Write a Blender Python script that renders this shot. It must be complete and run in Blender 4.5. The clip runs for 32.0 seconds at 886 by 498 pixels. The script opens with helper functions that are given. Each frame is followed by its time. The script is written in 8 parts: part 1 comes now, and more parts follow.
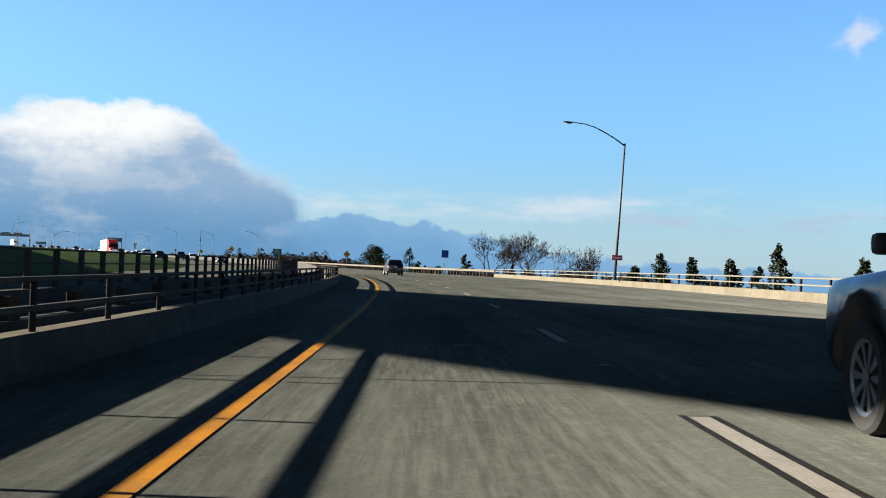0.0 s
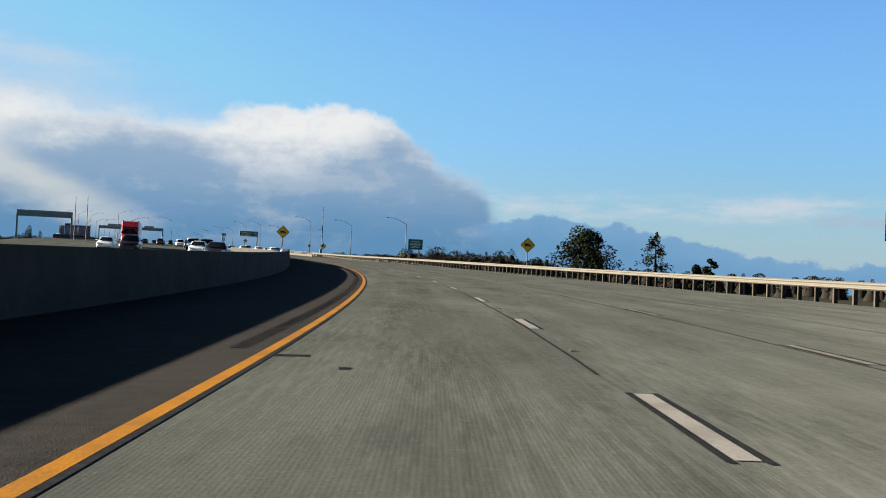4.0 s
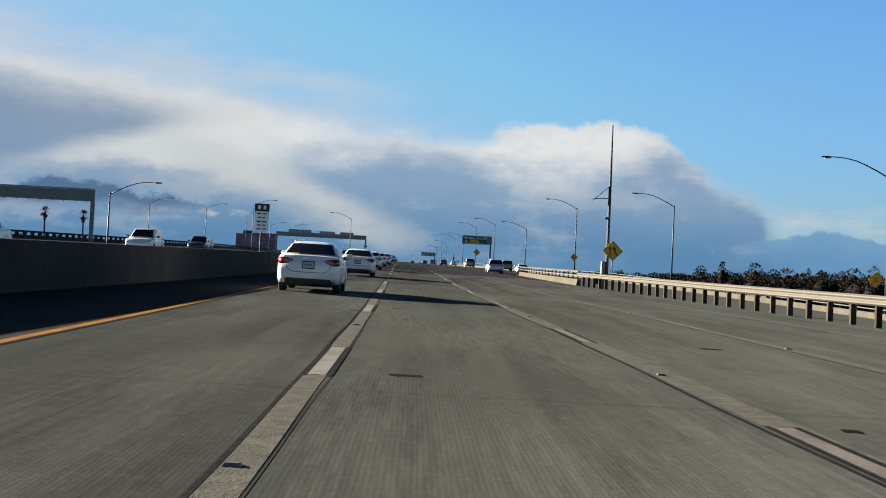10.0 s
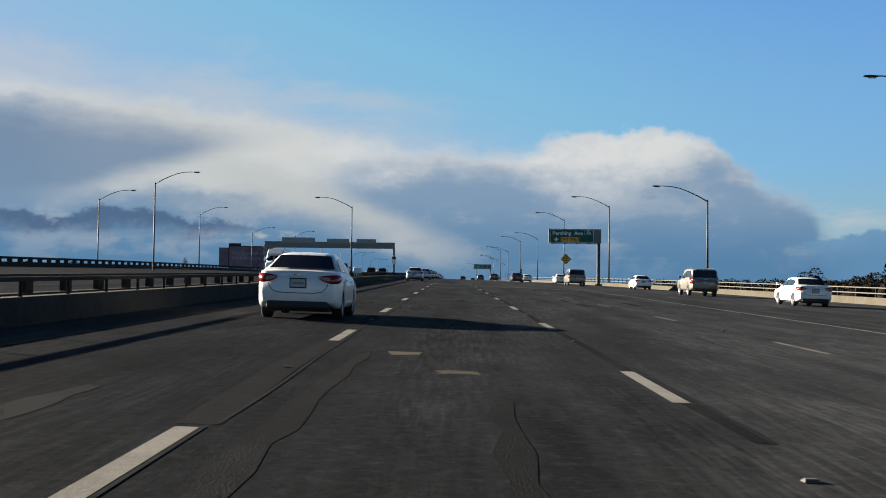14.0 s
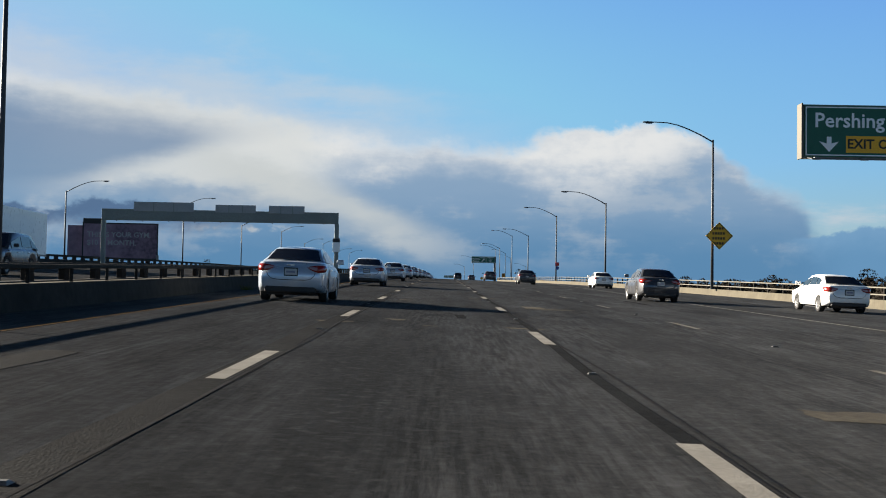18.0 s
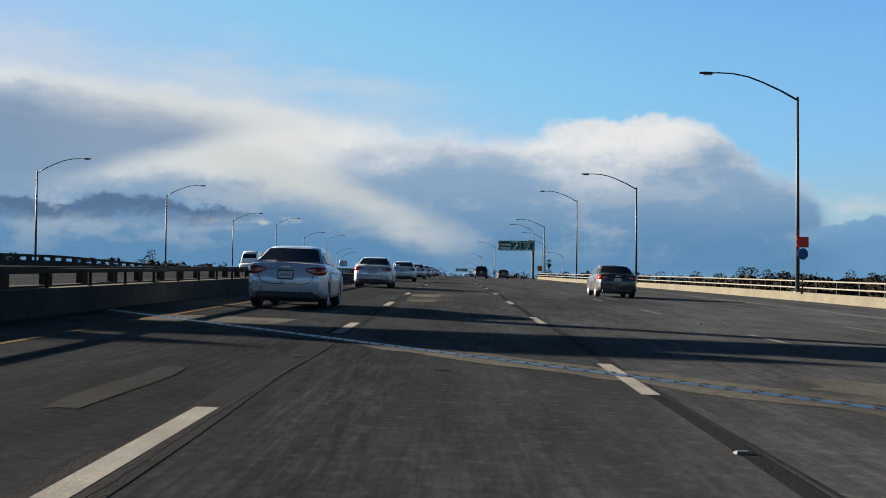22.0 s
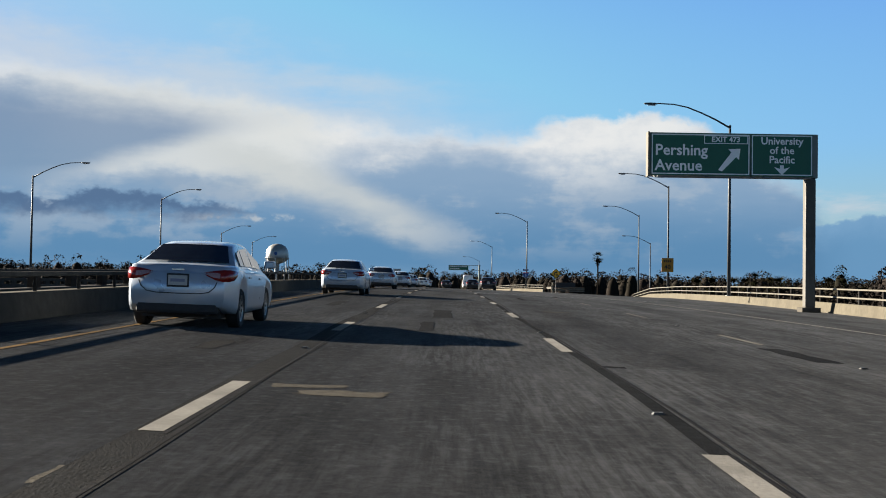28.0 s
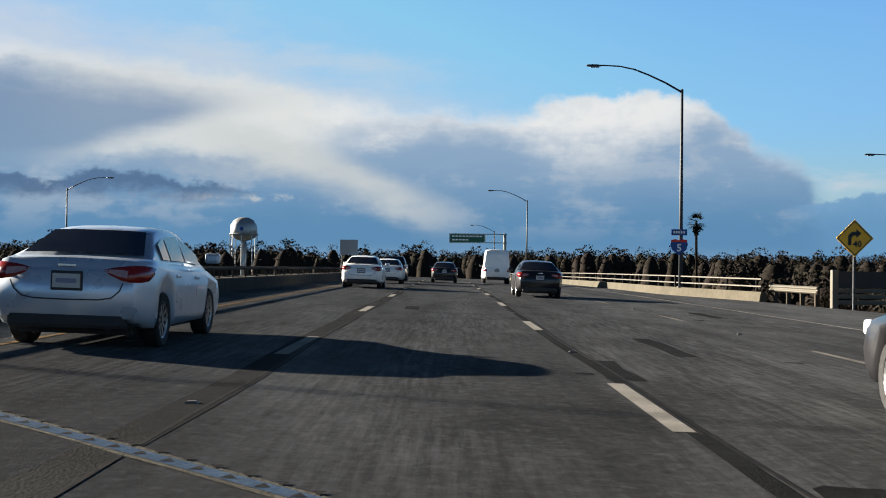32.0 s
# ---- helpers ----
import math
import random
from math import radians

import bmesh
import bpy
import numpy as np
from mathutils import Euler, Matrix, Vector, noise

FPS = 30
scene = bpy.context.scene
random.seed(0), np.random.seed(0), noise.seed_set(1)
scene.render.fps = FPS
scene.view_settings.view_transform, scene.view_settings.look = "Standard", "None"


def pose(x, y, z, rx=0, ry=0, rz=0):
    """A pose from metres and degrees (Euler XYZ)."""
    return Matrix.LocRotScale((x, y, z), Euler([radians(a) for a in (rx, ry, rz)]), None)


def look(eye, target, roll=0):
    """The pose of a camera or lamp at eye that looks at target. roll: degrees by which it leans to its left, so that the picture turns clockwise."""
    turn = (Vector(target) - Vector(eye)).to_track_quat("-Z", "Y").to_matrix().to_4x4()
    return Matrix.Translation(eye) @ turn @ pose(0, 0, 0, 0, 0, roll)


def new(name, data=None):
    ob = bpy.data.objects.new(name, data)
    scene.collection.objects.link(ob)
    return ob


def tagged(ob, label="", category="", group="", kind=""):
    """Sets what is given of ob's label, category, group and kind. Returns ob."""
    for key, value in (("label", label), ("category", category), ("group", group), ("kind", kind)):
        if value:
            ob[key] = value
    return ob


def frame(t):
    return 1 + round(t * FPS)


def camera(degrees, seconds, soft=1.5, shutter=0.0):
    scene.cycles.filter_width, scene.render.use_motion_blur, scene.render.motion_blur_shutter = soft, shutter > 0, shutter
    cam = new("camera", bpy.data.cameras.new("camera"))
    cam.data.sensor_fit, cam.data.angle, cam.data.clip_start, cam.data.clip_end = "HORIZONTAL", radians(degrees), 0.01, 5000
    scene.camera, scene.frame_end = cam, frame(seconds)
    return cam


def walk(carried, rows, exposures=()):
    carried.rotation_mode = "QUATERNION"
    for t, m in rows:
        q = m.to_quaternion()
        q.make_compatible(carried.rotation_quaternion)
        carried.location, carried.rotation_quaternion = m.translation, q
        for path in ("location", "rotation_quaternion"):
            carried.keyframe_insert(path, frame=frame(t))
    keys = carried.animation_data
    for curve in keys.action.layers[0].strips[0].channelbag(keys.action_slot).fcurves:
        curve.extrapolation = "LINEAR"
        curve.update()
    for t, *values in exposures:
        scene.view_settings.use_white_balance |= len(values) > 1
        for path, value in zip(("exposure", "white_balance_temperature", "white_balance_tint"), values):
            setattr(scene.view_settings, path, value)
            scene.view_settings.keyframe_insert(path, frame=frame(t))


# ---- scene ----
cam = camera(40.95, 32.0, soft=1.0, shutter=0.02)
PATH = [
    (0, (-80.48, 0.00, -14.808), (-59.757, 45.470, -13.034), 1.89),
    (0.5, (-73.62, 15.49, -14.446), (-53.694, 61.319, -12.888), 2.55),
    (1, (-66.96, 31.07, -14.091), (-47.933, 77.280, -12.405), 2.49),
    (1.5, (-60.56, 46.78, -13.741), (-42.266, 93.290, -12.251), 2.74),
    (2, (-54.45, 62.61, -13.393), (-37.265, 109.532, -11.556), 2.54),
    (2.5, (-48.66, 78.54, -13.063), (-32.443, 125.817, -11.591), 2.74),
    (3, (-43.21, 94.54, -12.736), (-28.013, 142.155, -11.239), 2.65),
    (3.5, (-38.11, 110.59, -12.413), (-23.950, 158.513, -10.892), 2.55),
    (4, (-33.39, 126.65, -12.090), (-20.265, 174.873, -10.546), 2.45),
    (4.5, (-29.06, 142.73, -11.761), (-16.969, 191.222, -10.196), 2.35),
    (5, (-25.10, 158.81, -11.428), (-14.181, 207.576, -9.691), 2.72),
    (5.5, (-21.52, 174.90, -11.090), (-11.644, 223.886, -9.416), 2.87),
    (6, (-18.27, 190.97, -10.739), (-9.277, 240.121, -8.911), 3.03),
    (6.5, (-15.30, 207.01, -10.367), (-6.904, 256.265, -8.450), 3.20),
    (7, (-12.60, 223.05, -9.958), (-4.866, 272.406, -8.033), 3.08),
    (7.5, (-10.17, 239.09, -9.539), (-3.291, 288.573, -7.601), 3.17),
    (8, (-8.02, 255.14, -9.117), (-2.133, 304.753, -7.183), 3.07),
    (8.5, (-6.17, 271.28, -8.689), (-1.231, 321.002, -6.757), 3.09),
    (9, (-4.64, 287.51, -8.256), (-0.587, 337.309, -6.291), 3.05),
    (9.5, (-3.42, 303.82, -7.843), (-0.451, 353.699, -5.917), 3.04),
    (10, (-2.52, 320.15, -7.435), (-0.605, 370.081, -5.661), 2.82),
    (10.5, (-1.94, 336.40, -7.048), (-1.002, 386.361, -5.295), 2.65),
    (11, (-1.62, 352.49, -6.661), (-1.264, 402.459, -4.920), 2.56),
    (11.5, (-1.47, 368.42, -6.278), (-1.500, 418.383, -4.496), 2.40),
    (12, (-1.37, 384.21, -5.878), (-1.542, 434.175, -3.901), 1.91),
    (12.5, (-1.28, 399.90, -5.461), (-1.191, 449.853, -3.329), 1.35),
    (13, (-1.20, 415.49, -5.020), (-1.278, 465.444, -2.866), 0.91),
    (13.5, (-1.11, 431.03, -4.551), (-1.115, 480.970, -2.198), 1.02),
    (14, (-1.04, 446.60, -4.076), (-1.208, 496.542, -1.770), 0.65),
    (14.5, (-0.97, 462.19, -3.605), (-0.956, 512.147, -1.516), 0.68),
    (15, (-0.89, 477.79, -3.158), (-0.848, 527.745, -1.082), 0.63),
    (15.5, (-0.79, 493.38, -2.734), (-0.728, 543.332, -0.670), 0.57),
    (16, (-0.69, 508.94, -2.331), (-0.595, 558.896, -0.280), 0.52),
    (16.5, (-0.57, 524.47, -1.948), (-0.450, 574.423, 0.091), 0.47),
    (17, (-0.44, 539.94, -1.583), (-0.295, 589.913, 0.150), 0.34),
    (17.5, (-0.30, 555.34, -1.211), (-0.131, 605.299, 0.869), 0.69),
    (18, (-0.18, 570.70, -0.814), (0.003, 620.653, 1.281), 0.95),
    (18.5, (-0.08, 586.03, -0.408), (-0.131, 635.986, 1.604), 0.70),
    (19, (0.00, 601.33, 0.000), (-0.243, 651.278, 2.196), 0.89),
    (19.5, (0.04, 616.63, 0.396), (-0.200, 666.588, 2.377), 0.74),
    (20, (0.06, 631.92, 0.785), (-0.154, 681.875, 2.847), 0.71),
    (20.5, (0.07, 647.21, 1.155), (-0.222, 697.169, 3.179), 0.69),
    (21, (0.07, 662.53, 1.503), (-0.299, 712.489, 3.477), 0.88),
    (21.5, (0.07, 677.90, 1.840), (-0.277, 727.857, 3.788), 0.89),
    (22, (0.07, 693.34, 2.177), (-0.190, 743.308, 3.910), 0.58),
    (22.5, (0.08, 708.85, 2.511), (-0.108, 758.813, 4.334), 1.05),
    (23, (0.10, 724.39, 2.829), (-0.084, 774.361, 4.630), 1.32),
    (23.5, (0.15, 739.95, 3.125), (-0.076, 789.928, 4.729), 1.01),
    (24, (0.22, 755.49, 3.396), (0.191, 805.471, 4.910), 0.96),
    (24.5, (0.31, 771.03, 3.655), (0.388, 821.014, 5.060), 0.70),
    (25, (0.42, 786.57, 3.900), (0.559, 836.554, 5.196), 0.52),
    (25.5, (0.53, 802.10, 4.135), (0.709, 852.086, 5.446), 0.63),
    (26, (0.65, 817.63, 4.366), (0.800, 867.611, 5.674), 0.58),
    (26.5, (0.77, 833.14, 4.597), (0.888, 883.125, 5.901), 0.52),
    (27, (0.88, 848.64, 4.867), (0.973, 898.623, 6.168), 0.46),
    (27.5, (0.99, 864.12, 5.132), (1.058, 914.100, 6.429), 0.41),
    (28, (1.11, 879.57, 5.390), (1.148, 929.541, 7.023), 0.88),
    (28.5, (1.22, 894.98, 5.629), (1.224, 944.965, 6.987), 0.97),
    (29, (1.31, 910.40, 5.834), (1.118, 960.377, 7.327), 0.97),
    (29.5, (1.38, 925.82, 6.007), (1.236, 975.802, 7.424), 1.01),
    (30, (1.45, 941.19, 6.146), (1.492, 991.175, 7.429), 0.78),
    (30.5, (1.51, 956.55, 6.253), (1.467, 1006.535, 7.484), 0.44),
    (31, (1.56, 971.92, 6.330), (1.380, 1021.911, 7.411), 0.66),
    (31.5, (1.61, 987.31, 6.377), (1.562, 1037.302, 7.297), 0.83),
    (32, (1.67, 1002.71, 6.392), (1.744, 1052.700, 7.153), 0.66),
]
EXPOSURE = [(0.0, 2.72), (2.5, 2.58), (6.0, 2.46), (9.0, 2.46), (11.0, 2.24), (13.0, 2.2), (17.0, 2.2), (18.5, 2.42), (20.0, 2.42), (23.0, 2.42), (32.0, 2.43)]
walk(cam, [(t, look(eye, target, roll)) for t, eye, target, roll in PATH], EXPOSURE)

# ---------------------------------------------------------------- world, sun
SUN_AZ = radians(-62.0)      # from +y, positive to the right: the sun stands left, a little ahead
SUN_EL = radians(15.9)
sun_dir = Vector((math.sin(SUN_AZ) * math.cos(SUN_EL), math.cos(SUN_AZ) * math.cos(SUN_EL), math.sin(SUN_EL)))
sun = new("sun", bpy.data.lights.new("sun", "SUN"))
sun.data.energy, sun.data.angle, sun.data.color = 5.0, radians(0.55), (1.0, 0.90, 0.76)
sun.matrix_world = look(sun_dir * 100, (0, 0, 0))

world = bpy.data.worlds.new("world")
scene.world = world
world.use_nodes = True
wt = world.node_tree
wt.nodes.clear()


def wmath(op, a, b=None, c=None, clamp=False):
    n = wt.nodes.new("ShaderNodeMath")
    n.operation, n.use_clamp = op, clamp
    for i, v in enumerate((a, b, c)):
        if v is None:
            continue
        if isinstance(v, (int, float)):
            n.inputs[i].default_value = v
        else:
            wt.links.new(v, n.inputs[i])
    return n.outputs[0]


def wsmooth(value, lo, hi):
    n = wt.nodes.new("ShaderNodeMapRange")
    n.interpolation_type = "SMOOTHSTEP"
    wt.links.new(value, n.inputs[0])
    for i, v in ((1, lo), (2, hi)):
        if isinstance(v, (int, float)):
            n.inputs[i].default_value = v
        else:
            wt.links.new(v, n.inputs[i])
    return n.outputs[0]


def wmix(fac, a, b):
    n = wt.nodes.new("ShaderNodeMix")
    n.data_type = "RGBA"
    for i, v in ((0, fac), (6, a), (7, b)):
        if isinstance(v, (int, float)):
            n.inputs[i].default_value = v
        elif isinstance(v, tuple):
            n.inputs[i].default_value = (*v, 1)
        else:
            wt.links.new(v, n.inputs[i])
    return n.outputs[2]


def wnoise(vec, scale, detail, rough=0.55, stretch=(1, 1, 1), offset=(0, 0, 0)):
    mp = wt.nodes.new("ShaderNodeMapping")
    mp.inputs["Scale"].default_value, mp.inputs["Location"].default_value = stretch, offset
    wt.links.new(vec, mp.inputs[0])
    n = wt.nodes.new("ShaderNodeTexNoise")
    n.inputs["Scale"].default_value, n.inputs["Detail"].default_value, n.inputs["Roughness"].default_value = scale, detail, rough
    wt.links.new(mp.outputs[0], n.inputs["Vector"])
    return n.outputs[0]


def wcurve(value, lo, hi, pts):
    """A smooth profile along the azimuth: pts are (degrees, value in degrees of elevation)."""
    u = wmath("DIVIDE", wmath("SUBTRACT", value, lo), hi - lo, clamp=True)
    n = wt.nodes.new("ShaderNodeFloatCurve")
    c = n.mapping.curves[0]
    flat = [((a - lo) / (hi - lo), e / 30.0) for a, e in pts]
    c.points[0].location, c.points[1].location = flat[0], flat[-1]
    for p in flat[1:-1]:
        c.points.new(*p)
    n.mapping.update()
    wt.links.new(u, n.inputs["Value"])
    return wmath("MULTIPLY", n.outputs[0], 30.0)


tc = wt.nodes.new("ShaderNodeTexCoord")
direction = tc.outputs["Generated"]
sep = wt.nodes.new("ShaderNodeSeparateXYZ")
wt.links.new(direction, sep.inputs[0])
DEG = 57.29578
azim = wmath("MULTIPLY", wmath("ARCTAN2", sep.outputs[0], sep.outputs[1]), DEG)
elev = wmath("MULTIPLY", wmath("ARCSINE", sep.outputs[2]), DEG)

sky = wt.nodes.new("ShaderNodeTexSky")
sky.sky_type, sky.sun_disc = "NISHITA", False
sky.sun_elevation, sky.sun_rotation = SUN_EL, SUN_AZ
sky.air_density, sky.dust_density, sky.ozone_density, sky.altitude = 1.0, 0.6, 2.2, 0

# wobble of the cloud outlines: billows, curls and long wisps
big = wmath("SUBTRACT", wnoise(direction, 11, 5, 0.55, (1, 1, 1.5)), 0.5)
fine = wmath("SUBTRACT", wnoise(direction, 46, 7, 0.6, (1, 1, 1.4), (3, 1, 0)), 0.5)
wisp = wmath("SUBTRACT", wnoise(direction, 7, 8, 0.6, (1, 1, 4.0), (7, 2, 0)), 0.5)


def wadd(*terms):
    """A sum of values, each plain or as (value, factor)."""
    out = None
    for v in terms:
        v = wmath("MULTIPLY", v[0], v[1]) if isinstance(v, tuple) else v
        out = v if out is None else wmath("ADD", out, v)
    return out


def wtimes(*factors):
    out = factors[0]
    for f in factors[1:]:
        out = wmath("MULTIPLY", out, f)
    return out


def profile(*pts):
    return wcurve(azim, -30, 50, pts)


soft_elev = wadd(elev, (big, 2.4), (wisp, 2.4), (fine, 0.9))
crisp_elev = wadd(elev, (big, 0.9), (fine, 1.7))

# the great storm cloud: its upper edge and the line where its lit rim turns to shade, by azimuth
top = profile((-30, 10.9), (-21, 10.6), (-16, 10.2), (-12, 9.9), (-9.4, 9.5), (-8, 9.0), (-5.3, 8.5), (-2.6, 8.1), (0.2, 8.0), (2.2, 7.75), (3.6, 7.7), (5, 8.15), (7, 8.4), (9.9, 8.6), (12.3, 8.15), (13.7, 7.2), (15.4, 6.05), (16.9, 5.5), (17.4, 4.4), (18.2, 3.4), (20, 2.0), (24, 0.5), (50, 0.0))
rim_width = profile((-30, 1.5), (-12, 1.5), (-6, 1.4), (0, 1.2), (4, 1.1), (6, 0.7), (9.5, 0.6), (13, 0.7), (15.5, 1.2), (18, 2.0), (50, 2.0))
shade_line = profile((-30, 9.0), (-21, 8.9), (-16, 8.6), (-12, 8.2), (-10, 7.6), (-8, 6.3), (-5.3, 6.2), (-2.6, 6.6), (0.2, 6.8), (2.9, 6.8), (5.0, 6.1), (8.3, 6.3), (10.4, 7.0), (12.3, 7.6), (14, 6.9), (15.5, 5.9), (17, 5.3), (50, 5.0))
over = wmath("SUBTRACT", top, wadd(elev, (big, 1.8), (fine, 1.5)))
# the bank of cloud ends short of the sun, which stands in clear sky
dense = wtimes(wsmooth(wmath("DIVIDE", over, rim_width), 0.0, 1.0), wsmooth(azim, -48.0, -34.0))
lit = wsmooth(wmath("SUBTRACT", soft_elev, shade_line), -1.6, 1.1)
lit = wtimes(lit, wmath("ADD", wtimes(wsmooth(wadd(fine, (wisp, 1.5)), -0.35, 0.2), 0.25), 0.75))

# the lit gap between the wedge and the body, and the slanting bright band that runs down from it
gap_floor = profile((-30, 4.7), (-18, 4.6), (-14, 5.3), (-11, 5.7), (-8, 5.5), (-6, 5.3), (-4, 5.6), (50, 5.6))
gap = wtimes(wsmooth(wmath("SUBTRACT", soft_elev, gap_floor), -0.9, 0.7), wsmooth(azim, -20.5, -15.5), wsmooth(azim, -4.0, -7.5))
across = wmath("SUBTRACT", wadd(elev, (wisp, 2.2), (big, 1.4), (fine, 0.5)), wadd((azim, -0.365), 2.95))
band = wtimes(wsmooth(across, 0.9, -0.1), wsmooth(across, -2.3, -0.2), wsmooth(azim, 3.0, -4.0), wsmooth(azim, -14.0, -8.5))
lobe = wtimes(wsmooth(wmath("ABSOLUTE", wmath("SUBTRACT", soft_elev, 4.75)), 0.75, 0.15), wsmooth(azim, -15.5, -13.0), wsmooth(azim, -6.5, -9.5))

# the dark wedge on the left and the ragged bank under it
wedge_top = profile((-30, 9.1), (-22, 8.95), (-16, 8.7), (-12, 8.4), (-9.9, 8.0), (-8.0, 7.65), (50, 7.6))
wedge_floor = profile((-30, 4.4), (-20.7, 4.5), (-17.6, 4.75), (-15.8, 5.4), (-13.3, 6.4), (-10.7, 7.35), (-8.0, 7.75), (-6, 8.4), (50, 9.0))
wedge_elev = wadd(elev, (wisp, 1.6), (big, 0.9), (fine, 0.3))
wedge = wtimes(wsmooth(wmath("SUBTRACT", wedge_top, wedge_elev), -0.7, 1.2), wsmooth(wmath("SUBTRACT", wedge_elev, wedge_floor), -0.5, 1.0))
bank_top = profile((-30, 4.3), (-20.7, 4.2), (-17.2, 4.15), (-16.2, 4.45), (-13.2, 4.05), (-10.6, 3.85), (-9.2, 3.6), (-8.0, 3.2), (50, 3.0))
bank_floor = profile((-30, 3.2), (-15.8, 3.4), (-10.6, 3.4), (-9.2, 3.5), (-8.0, 3.7), (50, 4.0))
ragged = wtimes(wsmooth(wmath("SUBTRACT", bank_top, crisp_elev), -0.05, 0.3), wsmooth(wmath("SUBTRACT", crisp_elev, bank_floor), -0.5, 0.4))
under_glow = wtimes(wsmooth(wmath("ABSOLUTE", wmath("SUBTRACT", wadd(elev, (fine, 0.9)), 3.3)), 0.22, 0.02), wsmooth(azim, -12.5, -11.0), wsmooth(azim, -6.0, -7.5), wsmooth(fine, -0.05, 0.12))

# body: grey-lilac above, deep blue towards the horizon, with a paler foot
RIM, BODY, DEEP, FOOT, DARK, BANK = (0.97, 0.985, 0.985), (0.31, 0.465, 0.66), (0.135, 0.315, 0.545), (0.30, 0.48, 0.68), (0.26, 0.375, 0.55), (0.17, 0.375, 0.625)
cloud = wmix(wsmooth(wadd(elev, (wisp, 2.2), (big, 1.2)), 5.6, 1.6), BODY, DEEP)
cloud = wmix(wtimes(wsmooth(elev, 1.3, 0.1), 0.6), cloud, FOOT)
cloud = wmix(wtimes(wsmooth(wadd(wisp, (big, 0.8), (fine, 0.4)), -0.02, 0.16), wsmooth(elev, 0.8, 3.0), 0.34), cloud, (0.62, 0.68, 0.74))
cloud = wmix(lit, cloud, RIM)
cloud = wmix(wtimes(gap, 0.85), cloud, (0.86, 0.89, 0.88))
cloud = wmix(wtimes(lobe, 0.45), cloud, (0.43, 0.53, 0.65))
cloud = wmix(wtimes(band, 0.8), cloud, (0.72, 0.76, 0.76))
cloud = wmix(wtimes(wedge, 0.9), cloud, wmix(wsmooth(elev, 8.0, 4.8), DARK, (0.245, 0.385, 0.57)))
cloud = wmix(wtimes(under_glow, 0.7), cloud, (0.75, 0.79, 0.80))
cloud = wmix(wtimes(ragged, 0.9), cloud, (0.105, 0.19, 0.345))

# low bank with a crisp billowed top far to the right, and thin streaks over it
far_top = profile((-30, 2.6), (14.5, 2.7), (16.5, 3.0), (18.3, 3.4), (20.3, 3.65), (22.4, 3.15), (23.8, 3.4), (25, 3.0), (27.1, 2.6), (30, 2.1), (36, 1.7), (50, 1.3))
far_in = wmath("SUBTRACT", far_top, wadd(elev, (big, 0.5), (fine, 1.3)))
far_bank = wtimes(wsmooth(far_in, 0.0, 0.25), wsmooth(azim, 15.8, 18.0))
streak = wtimes(wsmooth(wmath("ABSOLUTE", wmath("SUBTRACT", wadd(elev, (wisp, 2.2), (fine, 0.7)), 4.25)), 0.85, 0.1), wsmooth(azim, 13.6, 15.2), wsmooth(azim, 50.0, 30.0), wsmooth(wnoise(direction, 7, 7, 0.62, (1, 1, 5), (1, 5, 0)), 0.34, 0.56))
grey_puffs = wtimes(wsmooth(wmath("ABSOLUTE", wmath("SUBTRACT", wadd(elev, (fine, 1.2)), 3.6)), 0.7, 0.1), wsmooth(azim, 30.0, 35.0), wsmooth(wnoise(direction, 13, 7, 0.62, (1, 1, 3.5), (4, 5, 0)), 0.44, 0.60))
veil = wtimes(wsmooth(wmath("SUBTRACT", wadd(top, (wisp, 9.0), (fine, 2.0)), elev), -3.0, 1.2), wsmooth(azim, 6.0, -6.0), wsmooth(azim, -48.0, -34.0))

clear = wt.nodes.new("ShaderNodeMixRGB")
clear.blend_type = "MULTIPLY"
clear.inputs[0].default_value = 1.0
wt.links.new(sky.outputs[0], clear.inputs[1])
# a clear winter sky: pale near the horizon, deep blue towards the zenith
depth = wmath("ADD", wmath("SUBTRACT", 0.95, wmath("MULTIPLY", wsmooth(elev, 15.0, 31.0), 1.19)), wmath("MULTIPLY", wsmooth(elev, 0.0, 13.0), 0.35))
tint = wt.nodes.new("ShaderNodeVectorMath")
tint.operation = "SCALE"
hue = wmix(wsmooth(elev, 13.0, 40.0), (0.106, 0.155, 0.211), (0.075, 0.148, 0.275))
wt.links.new(hue, tint.inputs[0])
wt.links.new(depth, tint.inputs["Scale"])
wt.links.new(tint.outputs[0], clear.inputs[2])
calm = wt.nodes.new("ShaderNodeVectorMath")
calm.operation = "MINIMUM"
calm.inputs[1].default_value = (0.47, 0.70, 1.02)
wt.links.new(clear.outputs[0], calm.inputs[0])
pale = wmix(wmath("MULTIPLY", wsmooth(elev, 7.0, 0.5), 0.62), calm.outputs[0], (0.50, 0.66, 0.82))
full = wmix(wmath("MULTIPLY", streak, 0.75), pale, (0.74, 0.79, 0.85))
full = wmix(wmath("MULTIPLY", grey_puffs, 0.7), full, (0.46, 0.57, 0.72))
full = wmix(wmath("MULTIPLY", veil, 0.62), full, (0.74, 0.80, 0.86))
puff = wmath("ADD", wmath("ABSOLUTE", wmath("MULTIPLY", wmath("SUBTRACT", azim, 43.6), 0.8)), wmath("ABSOLUTE", wmath("SUBTRACT", elev, wmath("ADD", 12.1, wmath("MULTIPLY", wmath("SUBTRACT", azim, 43.6), 0.25)))))
